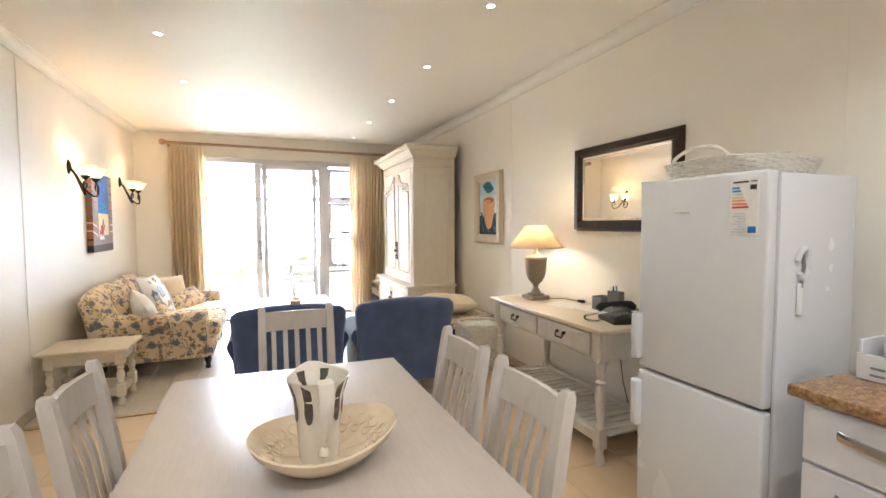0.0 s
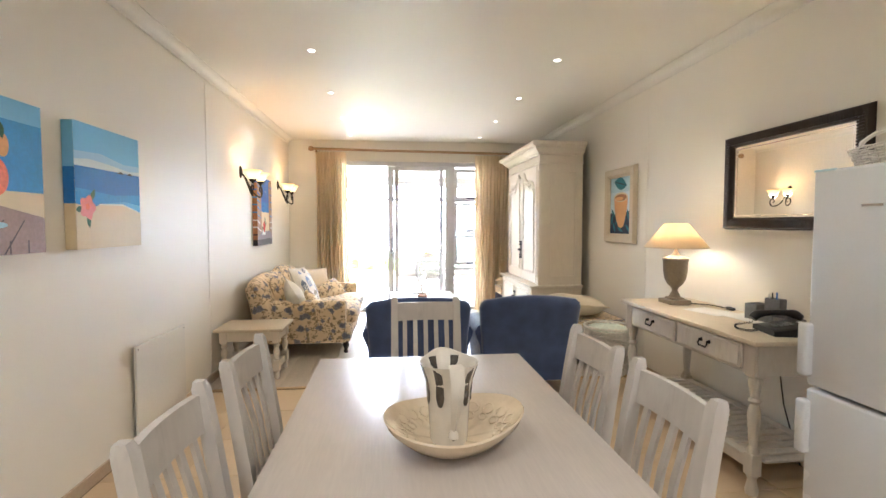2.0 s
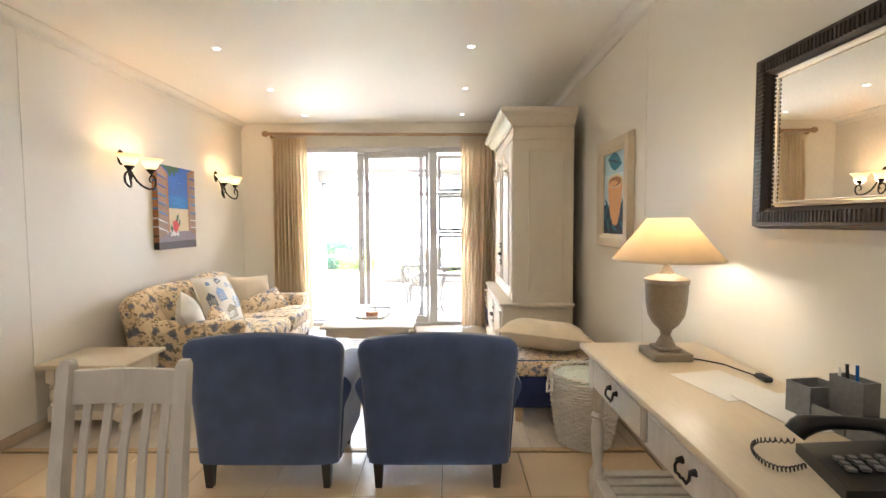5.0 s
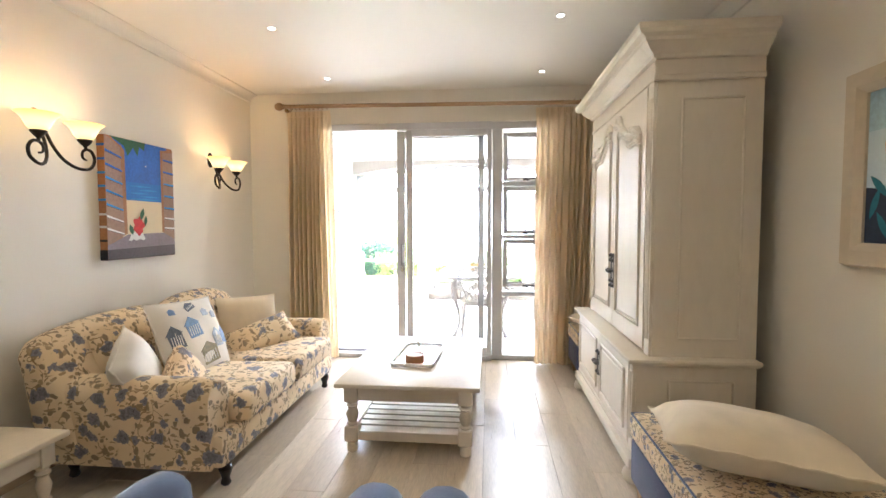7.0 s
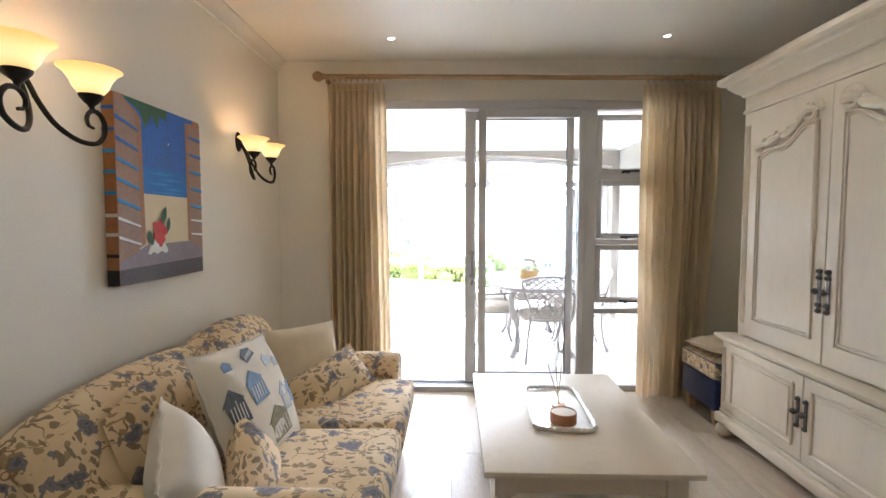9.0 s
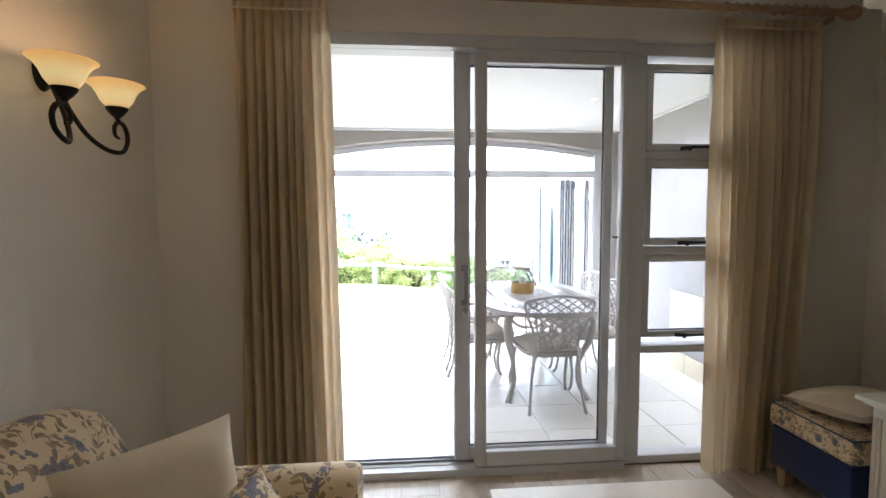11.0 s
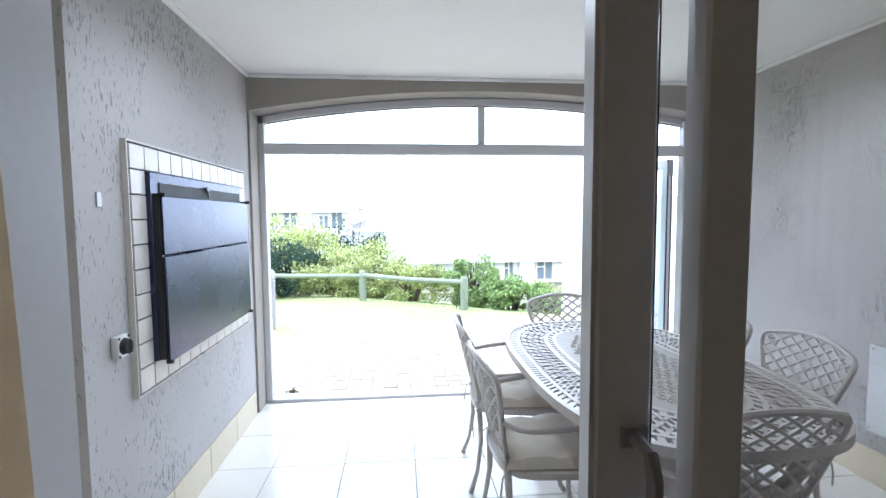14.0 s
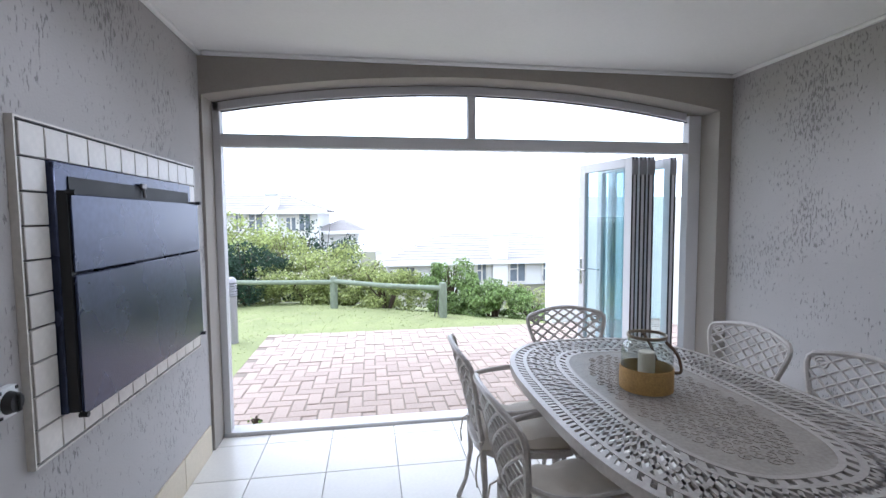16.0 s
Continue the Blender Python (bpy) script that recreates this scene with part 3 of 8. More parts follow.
cornice_run("trim_cornice_left", (L, BACK, C), (L, F, C), (1, 0))
cornice_run("trim_cornice_right", (R, BACK, C), (R, F, C), (-1, 0))
for nm, x0, x1 in (("baseboard_left", L, L + 0.012), ("baseboard_right", R - 0.012, R)):
    structure(nm, blocks((x0, BACK, 0, x1, F, 0.07), bevel=0.003), SKIRT, "tan tile skirting")
structure("baseboard_far", blocks((L + 0.012, F - 0.012, 0, OX0, F, 0.07), (OX1, F - 0.012, 0, R - 0.012, F, 0.07), bevel=0.003), SKIRT, "tan tile skirting")
for nm, x0, x1, ys in (("trim_strip_left", L, L + 0.004, (1.2, 3.92)), ("trim_strip_right", R - 0.003, R, (3.78, 1.1))):
    for k, yy in enumerate(ys):
        structure(nm + "_%d" % k, blocks((x0, yy - 0.008, 0.07, x1, yy + 0.008, C - 0.075), bevel=0.001), WALL, "painted joint strip between wall panels")


def downlight(x, y, z, group, m=DISC):
    d = thing("downlight", "small round white recessed ceiling downlight, lit", "downlight", (x, y, z), 0, group)
    part("rim", turned((0.021, -0.003), (0.030, -0.005), (0.033, -0.002), (0.033, 0.0), (0.021, 0.0), seg=20), TRIM, d)
    part("bulb", turned((0.0005, -0.004), (0.021, -0.0035), (0.021, 0.0), (0.0005, 0.0), seg=20), m, d)
    return d


for yy in DOWNLIGHT_Y:
    for xx in (-0.57, 1.245):
        downlight(xx, yy, C - 0.001, "ceiling downlights of the living room")
for xx in (-0.513, 1.225):
    downlight(xx, 8.37, PC - 0.001, "ceiling downlights of the patio")
for yy in (0.1, -1.2):
    for xx in (-0.57, 1.245):
        downlight(xx, yy, C - 0.001, "ceiling downlights of the living room")

# ------------------------------------------------------------------ the patio's shell
structure("floor_patio", blocks((PL - 0.3, P0 - 0.2, -0.12, PR + 0.2, 10.07, -0.008)), PGROUT, "white ceramic patio tiles")
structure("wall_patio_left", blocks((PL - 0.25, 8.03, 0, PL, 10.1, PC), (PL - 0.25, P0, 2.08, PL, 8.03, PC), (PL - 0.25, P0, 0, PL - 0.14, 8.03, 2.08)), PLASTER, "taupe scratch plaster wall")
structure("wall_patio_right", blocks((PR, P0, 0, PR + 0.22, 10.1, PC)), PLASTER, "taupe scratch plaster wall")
structure("ceiling_patio", blocks((PL - 0.25, P0, PC, PR + 0.22, 10.25, PC + 0.14)), PCEIL, "smooth white patio ceiling")
structure("roof_slab", blocks((L - 0.4, BACK - 0.4, C + 0.16, R + 0.4, P0 + 0.1, C + 0.3), (L - 0.4, P0 + 0.1, PC + 0.15, R + 0.4, 10.4, PC + 0.3)), ROOF, "flat roof over the house")
structure("wall_outer", blocks((OX0 - 1.4, P0, 0, PL - 0.25, P0 + 0.06, C), bevel=0), RENDERWALL, "white rendered outer wall")

ARCH_L, ARCH_R, ARCH_S, ARCH_H = -1.292, 1.975, 2.075, 0.15


def arch_z(x, spring, rise, x0=ARCH_L, x1=ARCH_R):
    u = (2 * x - x0 - x1) / (x1 - x0)
    return spring + rise * (1 - u * u)


def arch_wall():
    """The end wall: a flat arch cut through thick plaster."""
    bm = bmesh.new()
    n = 28
    xs = [ARCH_L + (ARCH_R - ARCH_L) * i / n for i in range(n + 1)]
    rings = [[(x, PF, arch_z(x, ARCH_S, ARCH_H)), (x, 10.1, arch_z(x, ARCH_S, ARCH_H)), (x, 10.1, PC), (x, PF, PC)] for x in xs]
    skin(bm, rings)
    box(bm, ARCH_R, PF, 0, PR, 10.1, PC)
    box(bm, PL, PF, 0, ARCH_L, 10.1, PC)
    return structure("wall_patio_end", bm, PSMOOTH, "taupe plaster wall with a wide flat arch")


arch_wall()
structure("trim_patio_cornice", blocks((PL, P0, PC - 0.022, PL + 0.03, PF, PC), (PR - 0.03, P0, PC - 0.022, PR, PF, PC), (PL + 0.03, PF - 0.03, PC - 0.022, PR - 0.03, PF, PC), bevel=0.006), PCEIL, "slim white ceiling bead")


# ------------------------------------------------------------------ sliding door and side light
def patio_door():
    d = thing("door_1", "white aluminium sliding patio door standing half open with a side light", "door", (0, 0, 0), 0, "", "structure")
    y0, y1 = 7.0, 7.1
    part("door_frame", blocks((OX0, y0, 2.185, OX1, y1, OZ), (OX0, y0, 0.0, OX1, y1, 0.045), (OX0, y0, 0.045, OX0 + 0.05, y1, 2.185),
                              (OX1 - 0.05, y0, 0.045, OX1, y1, 2.185), (0.845, y0, 0.045, 0.945, y1, 2.185), bevel=0.004), ALU, d)
    part("track", blocks((OX0 + 0.05, 7.03, 0.045, 0.845, 7.036, 0.058), (OX0 + 0.05, 7.064, 0.045, 0.845, 7.07, 0.058)), ALUDARK, d, "grey floor track")
    # the leaf that slides, pushed over the fixed one
    leaf = part("sliding_leaf", blocks((-0.06, 7.008, 0.06, 0.012, 7.046, 2.18), (0.722, 7.008, 0.06, 0.77, 7.046, 2.18), (0.012, 7.008, 2.12, 0.722, 7.046, 2.18), (0.012, 7.008, 0.06, 0.722, 7.046, 0.135), bevel=0.004), ALU, d)
    part("leaf_edge", blocks((-0.066, 7.012, 0.06, -0.0605, 7.042, 2.18)), ALU, leaf, "slim edge cover")
    part("front_track", blocks((OX0, 6.952, 0.0, 0.845, 6.9995, 0.04), (OX0, 6.952, 2.186, 0.845, 6.9995, 2.2445)), ALU, d)
    pane = part("pane", blocks((0.01, 7.024, 0.13, 0.724, 7.030, 2.125)), GLASS, leaf)
    pane.visible_shadow = False
    part("gasket", blocks((0.012, 7.018, 0.135, 0.018, 7.0235, 2.12), (0.716, 7.018, 0.135, 0.722, 7.0235, 2.12), (0.018, 7.018, 2.114, 0.716, 7.0235, 2.12), (0.018, 7.018, 0.135, 0.716, 7.0235, 0.141)), RUBBER, leaf, "black glazing gasket")
    hb = bmesh.new()
    tube(hb, [(-0.012, 7.006, 1.09), (-0.012, 6.965, 1.085), (-0.012, 6.955, 1.06), (-0.012, 6.955, 0.94), (-0.012, 6.965, 0.915), (-0.012, 7.006, 0.91)], 0.009, 8)
    box(hb, -0.03, 7.0, 1.075, 0.006, 7.008, 1.105, 0.003)
    box(hb, -0.03, 7.0, 0.895, 0.006, 7.008, 0.925, 0.003)
    part("door_handle", hb, ALUDARK, leaf, "grey pull handle")
    lk2 = bmesh.new()
    lathe(lk2, [(0.001, 0), (0.02, 0.0), (0.02, 0.008), (0.012, 0.012), (0.001, 0.012)], (0, 0, 0), 16)
    bmesh.ops.transform(lk2, matrix=pose(-0.014, 7.007, 0.862, 90, 0, 0) @ Matrix.Diagonal((0.8, 1.5, 1, 1)), verts=lk2.verts[:])
    part("lock", lk2, CHROME, leaf, "oval steel lock")
    # fixed leaf before it
    fixed = part("fixed_leaf", blocks((0.036, 6.957, 0.045, 0.095, 6.997, 2.184), (0.80, 6.957, 0.045, 0.843, 6.997, 2.184), (0.095, 6.957, 2.12, 0.80, 6.997, 2.184), (0.095, 6.957, 0.045, 0.80, 6.997, 0.125), bevel=0.004), ALU, d)
    pane2 = part("pane", blocks((0.093, 6.975, 0.12, 0.802, 6.981, 2.125)), GLASS, fixed)
    pane2.visible_shadow = False
    # three small top-hung sashes over a fixed pane
    for z0, z1 in ((1.70, 2.15), (1.20, 1.65), (0.70, 1.15)):
        s = part("sash", blocks((0.95, 7.012, z0, 0.988, 7.07, z1), (1.33, 7.012, z0, 1.365, 7.07, z1), (0.988, 7.012, z1 - 0.035, 1.33, 7.07, z1), (0.988, 7.012, z0, 1.33, 7.07, z0 + 0.035), bevel=0.004), ALU, d)
        p3 = part("pane", blocks((0.986, 7.038, z0 + 0.03, 1.332, 7.044, z1 - 0.03)), GLASS, s)
        p3.visible_shadow = False
        part("gasket", blocks((0.988, 7.030, z0 + 0.035, 0.993, 7.037, z1 - 0.035), (1.325, 7.030, z0 + 0.035, 1.33, 7.037, z1 - 0.035), (0.993, 7.030, z1 - 0.04, 1.325, 7.037, z1 - 0.035), (0.993, 7.030, z0 + 0.035, 1.325, 7.037, z0 + 0.04)), RUBBER, s, "black glazing gasket")
        st = bmesh.new()
        tube(st, [(1.14, 7.008, z0 + 0.012), (1.165, 6.985, z0 + 0.016), (1.2, 6.975, z0 + 0.016), (1.285, 6.978, z0 + 0.018)], [0.011, 0.01, 0.007, 0.006], 8)
        lathe(st, [(0.001, -0.012), (0.01, -0.01), (0.011, 0.006), (0.001, 0.01)], (1.175, 6.98, z0 + 0.01), 10)
        part("stay_handle", st, RUBBER, s, "black window latch")
    for zz in (0.615, 1.155, 1.655):
        part("transom", blocks((0.945, 7.004, zz, 1.37, 7.096, zz + 0.04), bevel=0.003), ALU, d)
    p4 = part("pane", blocks((0.946, 7.05, 0.045, 1.368, 7.056, 0.62)), GLASS, d)
    p4.visible_shadow = False
    bt = bmesh.new()
    tube(bt, [(0.775, 6.998, 1.245), (0.83, 6.998, 1.245)], 0.006, 6)
    part("bolt", bt, RUBBER, d)
    structure("trim_door_reveal", blocks((OX0, 6.962, OZ - 0.004, OX1, 6.9995, OZ + 0.05), bevel=0.004), TRIM, "cream painted lintel board")


patio_door()


# ------------------------------------------------------------------ arched window frame and folded doors at the patio's end
def arch_window():
    w = thing("window_1", "white aluminium arched frame with glazed transom over a wide opening", "window", (0, 0, 0), 0, "", "structure")
    x0, x1, y0, y1 = -1.30, 1.93, 9.92, 9.99
    bm = bmesh.new()
    n = 28
    xs = [ARCH_L + (ARCH_R - ARCH_L) * i / n for i in range(n + 1)]
    xs = [x for x in xs if x <= x1 + 0.03]
    skin(bm, [[(x, yy, arch_z(x, ARCH_S - 0.005, ARCH_H) - dz) for yy, dz in ((y0, 0.0), (y1, 0.0), (y1, 0.05), (y0, 0.05))] for x in xs])
    box(bm, ARCH_L, y0, 0, x0 + 0.05, y1, ARCH_S + 0.0, 0.003)
    box(bm, x1 - 0.05, y0, 0, ARCH_R, y1, ARCH_S + 0.0, 0.003)
    part("window_frame", bm, ALU, w)
    part("transom", blocks((x0 + 0.05, y0, 1.812, x1 - 0.05, y1, 1.884), bevel=0.004), ALU, w)
    part("mullion", blocks((0.284, y0 + 0.005, 1.884, 0.336, y1 - 0.005, 2.195), bevel=0.004), ALU, w)
    part("window_sill", blocks((ARCH_L, y0 - 0.01, -0.004, ARCH_R, 10.03, 0.022), bevel=0.004), ALU, w)
    for a, b in ((x0 + 0.05, 0.284), (0.336, x1 - 0.05)):
        bm = bmesh.new()
        q = [a + (b - a) * i / 14 for i in range(15)]
        out = [(x, 1.884) for x in q] + [(x, arch_z(x, ARCH_S - 0.01, ARCH_H) - 0.03) for x in reversed(q)]
        prism(bm, out, 9.952, 9.957)
        part("pane", bm, GLASS, w).visible_shadow = False
        g = bmesh.new()
        for i in range(14):
            for lo in (1.886, None):
                z0a = lo if lo else arch_z(q[i], ARCH_S - 0.01, ARCH_H) - 0.052
                z1a = lo if lo else arch_z(q[i + 1], ARCH_S - 0.01, ARCH_H) - 0.052
                skin(g, [[(q[i], 9.945, z0a), (q[i], 9.950, z0a), (q[i], 9.950, z0a + 0.006), (q[i], 9.945, z0a + 0.006)],
                         [(q[i + 1], 9.945, z1a), (q[i + 1], 9.950, z1a), (q[i + 1], 9.950, z1a + 0.006), (q[i + 1], 9.945, z1a + 0.006)]])
        part("gasket", g, RUBBER, w)


arch_window()


def folding_leaf(d, m, swing=False):
    """One glazed leaf of the folding door, 0.55 m wide, hinged at its origin and running along +y."""
    wdt, h0, h1 = 0.62, 0.03, 1.80
    leaf = part("door_leaf", blocks((-0.022, 0, h0, 0.022, 0.075, h1), (-0.022, wdt - 0.075, h0, 0.022, wdt, h1), (-0.022, 0.075, h1 - 0.07, 0.022, wdt - 0.075, h1), (-0.022, 0.075, h0, 0.022, wdt - 0.075, h0 + 0.09), bevel=0.003), ALU, d)
    leaf.matrix_basis = m
    part("pane", blocks((-0.003, 0.07, h0 + 0.085, 0.003, wdt - 0.07, h1 - 0.065)), BLUEGLASS, leaf).visible_shadow = False
    part("edge_seal", blocks((-0.0235, -0.004, h0, -0.012, -0.0005, h1), (0.012, -0.004, h0, 0.0235, -0.0005, h1)), RUBBER, leaf, "black edge gaskets")
    part("hinge_block", blocks((-0.026, -0.012, h1 - 0.13, 0.026, -0.0045, h1 - 0.02), bevel=0.004), ALUDARK, leaf, "grey hinge block")
    if swing:
        hb = bmesh.new()
        for s in (-1, 1):
            box(hb, s * 0.0235 - 0.004, wdt - 0.055, 0.80, s * 0.0235 + 0.004, wdt - 0.025, 1.02, 0.003)
            tube(hb, [(s * 0.024, wdt - 0.04, 0.93), (s * 0.06, wdt - 0.04, 0.93), (s * 0.068, wdt - 0.055, 0.93), (s * 0.068, wdt - 0.15, 0.928)], 0.008, 8)
        part("door_handle", hb, CHROME, leaf, "steel lever handle")
    return leaf


fold = thing("door_2", "white aluminium folding glass doors stacked open against the arch", "door", (0, 0, 0), 0, "", "structure")
folding_leaf(fold, pose(1.535, 10.03, 0, 0, 0, 11), True)
folding_leaf(fold, pose(1.60, 10.03, 0, 0, 0, 1))
folding_leaf(fold, pose(1.665, 10.03, 0, 0, 0, -2))
folding_leaf(fold, pose(1.84, 10.03, 0, 0, 0, 1.5))

# a plain door in the side wall of the patio
side_door = thing("door_3", "beige painted panel door set back in the plaster wall", "door", (0, 0, 0), 0, "", "structure")
part("door_leaf", blocks((PL - 0.139, 7.24, 0.0, PL - 0.118, 7.97, 2.03), bevel=0.004), DOORPAINT, side_door)
part("door_frame", blocks((PL - 0.139, P0 + 0.001, 0, PL - 0.1, 7.235, 2.079), (PL - 0.139, 7.975, 0, PL - 0.1, 8.029, 2.079), (PL - 0.139, 7.235, 2.035, PL - 0.1, 7.975, 2.079), bevel=0.004), DOORPAINT, side_door)
hb = bmesh.new()
box(hb, PL - 0.1175, 7.90, 0.78, PL - 0.11, 7.94, 0.98, 0.003)
tube(hb, [(PL - 0.113, 7.92, 0.9), (PL - 0.05, 7.92, 0.9), (PL - 0.042, 7.90, 0.9), (PL - 0.042, 7.80, 0.897)], 0.008, 8)
part("door_handle", hb, CHROME, side_door, "steel lever handle")


# ------------------------------------------------------------------ dining corner
def dining_table():
    t = thing("dining_table", "limewashed grey wooden dining table with a smooth worn top", "table", (0.125, 1.18, 0))
    part("tabletop", blocks((-0.44, -0.78, 0.682, 0.44, 0.78, 0.72), bevel=0.005, seg=2), TABLETOP, t)
    part("edge_moulding", blocks((-0.43, -0.77, 0.672, 0.43, 0.77, 0.6815), bevel=0.003), GREYPAINT, t)
    part("apron", blocks((-0.36, -0.68, 0.58, -0.335, 0.68, 0.6715), (0.335, -0.68, 0.58, 0.36, 0.68, 0.6715), (-0.335, -0.70, 0.58, 0.335, -0.675, 0.6715), (-0.335, 0.675, 0.58, 0.335, 0.70, 0.6715), bevel=0.002), GREYPAINT, t)
    for sx in (-1, 1):
        for sy in (-1, 1):
            bm = bmesh.new()
            box(bm, sx * 0.35 - 0.045, sy * 0.69 - 0.045, 0.56, sx * 0.35 + 0.045, sy * 0.69 + 0.045, 0.6715, 0.004)
            lathe(bm, [(0.03, 0), (0.035, 0.03), (0.028, 0.08), (0.04, 0.3), (0.044, 0.45), (0.03, 0.5), (0.042, 0.53), (0.042, 0.56)], (sx * 0.35, sy * 0.69, 0), 14)
            part("leg", bm, GREYPAINT, t)
    return t


def dining_chair(at, turn, label="limewashed grey wooden slat-back dining chair tucked under the table"):
    """Faces +y; the back leans away from the seat."""
    c = thing("dining_chair", label, "chair", at, turn, "chairs round the dining table")
    part("seat", blocks((-0.19, -0.17, 0.43, 0.19, 0.21, 0.455), bevel=0.008, seg=2), GREYPAINT, c)
    part("seat_frame", blocks((-0.16, -0.15, 0.38, 0.16, -0.13, 0.43), (-0.16, 0.16, 0.38, 0.16, 0.18, 0.43), (-0.175, -0.13, 0.38, -0.155, 0.16, 0.43), (0.155, -0.13, 0.38, 0.175, 0.16, 0.43)), GREYPAINT, c)
    for s in (-1, 1):
        bm = bmesh.new()
        box(bm, s * 0.163 - 0.017, 0.165, 0, s * 0.163 + 0.017, 0.2, 0.43, 0.003)
        part("leg", bm, GREYPAINT, c)
        bm = bmesh.new()
        rings = []
        for z, y, w in ((0, -0.19, 0.017), (0.2, -0.165, 0.018), (0.43, -0.155, 0.019), (0.6, -0.17, 0.019), (0.8, -0.20, 0.018), (0.905, -0.218, 0.017), (0.922, -0.222, 0.012)):
            rings.append([(s * 0.163 + a * w, y + b * w * 0.95, z) for a, b in ((-1, -1), (1, -1), (1, 1), (-1, 1))])
        skin(bm, rings)
        part("back_post", bm, GREYPAINT, c, smooth=20)
    bm = bmesh.new()
    rings = []
    for i in range(9):
        u = i / 8 * 2 - 1
        x, sag = u * 0.147, 0.016 * (1 - u * u)
        rings.append([(x, -0.213 - sag - 0.009, 0.80), (x, -0.213 - sag + 0.009, 0.80), (x, -0.225 - sag + 0.009, 0.892), (x, -0.225 - sag - 0.009, 0.892)])
    skin(bm, rings)
    part("top_rail", bm, GREYPAINT, c, smooth=20)
    part("lower_rail", blocks((-0.146, -0.178, 0.50, 0.146, -0.16, 0.54), bevel=0.003), GREYPAINT, c)
    for i in range(5):
        x = -0.11 + i * 0.055
        bm = bmesh.new()
        sag = 0.016 * (1 - (x / 0.147) ** 2)
        skin(bm, [[(x - 0.011, y - 0.005, z), (x + 0.011, y - 0.005, z), (x + 0.011, y + 0.005, z), (x - 0.011, y + 0.005, z)] for z, y in ((0.535, -0.17), (0.68, -0.188 - sag * 0.4), (0.805, -0.214 - sag))])
        part("slat", bm, GREYPAINT, c, smooth=20)
    part("stretcher", blocks((-0.172, -0.15, 0.16, -0.154, 0.17, 0.185), (0.154, -0.15, 0.16, 0.172, 0.17, 0.185), (-0.154, 0.0, 0.163, 0.154, 0.018, 0.183), bevel=0.003), GREYPAINT, c)
    return c


dining_table()
first_chair = dining_chair((0.17, 2.14, 0), 180, "limewashed grey wooden slat-back chair at the table's head")
for x, y, a in ((0.475, 1.45, 90), (0.475, 1.0, 90), (-0.245, 1.42, -90), (-0.25, 0.93, -90)):
    c = copy_thing(first_chair, pose(x, y, 0, 0, 0, a))
    tagged(c, "limewashed grey wooden slat-back dining chair tucked under the table")


def leaf_bowl():
    """A shallow oval bowl with a pulled-up rim and relief inside."""
    bm = bmesh.new()
    seg, rings = 48, []
    prof = [(0.0, 0.004), (0.09, 0.004), (0.14, 0.022), (0.18, 0.05), (0.187, 0.062), (0.190, 0.066), (0.187, 0.070), (0.175, 0.060), (0.14, 0.036), (0.10, 0.020), (0.05, 0.014), (0.0, 0.013)]
    for k, (r, h) in enumerate(prof):
        ring = []
        for i in range(seg):
            a = 2 * math.pi * i / seg
            lip = 1 + 0.05 * math.cos(2 * a) + 0.025 * math.cos(3 * a + 1)
            relief = 0.0025 * math.sin(9 * a) * math.sin(18 * r * 8) if k > 6 else 0
            rr = 0.96 * max(r, 0.0008) * lip
            ring.append((rr * math.cos(a), rr * 0.92 * math.sin(a), 1.18 * h + relief + (0.012 * math.cos(2 * a + 0.4) * (r / 0.19) ** 2)))
        rings.append(ring)
    skin(bm, rings)
    # raised rosettes and beads round the inside
    for i in range(18):
        a = 2 * math.pi * i / 18
        for rad, lift, size in ((0.148, 0.051, 0.017), (0.122, 0.036, 0.012)):
            lip = 0.96 * (1 + 0.05 * math.cos(2 * a) + 0.025 * math.cos(3 * a + 1))
            c = Vector((rad * lip * math.cos(a), rad * 0.92 * lip * math.sin(a), lift + 0.012 * math.cos(2 * a + 0.4) * (rad / 0.19) ** 2))
            out, side = Vector((math.cos(a), math.sin(a), 0.6)).normalized(), Vector((-math.sin(a), math.cos(a), 0))
            tube(bm, [c + out * size * math.cos(t) + side * size * math.sin(t) for t in (2 * math.pi * k / 10 for k in range(10))], 0.0028, 4, loop=True)
    return whole("bowl", bm, GLAZE, "shallow tan porcelain bowl with leaf relief on the table", "bowl", "", "", (0.155, 1.12, 0.7205), 20)


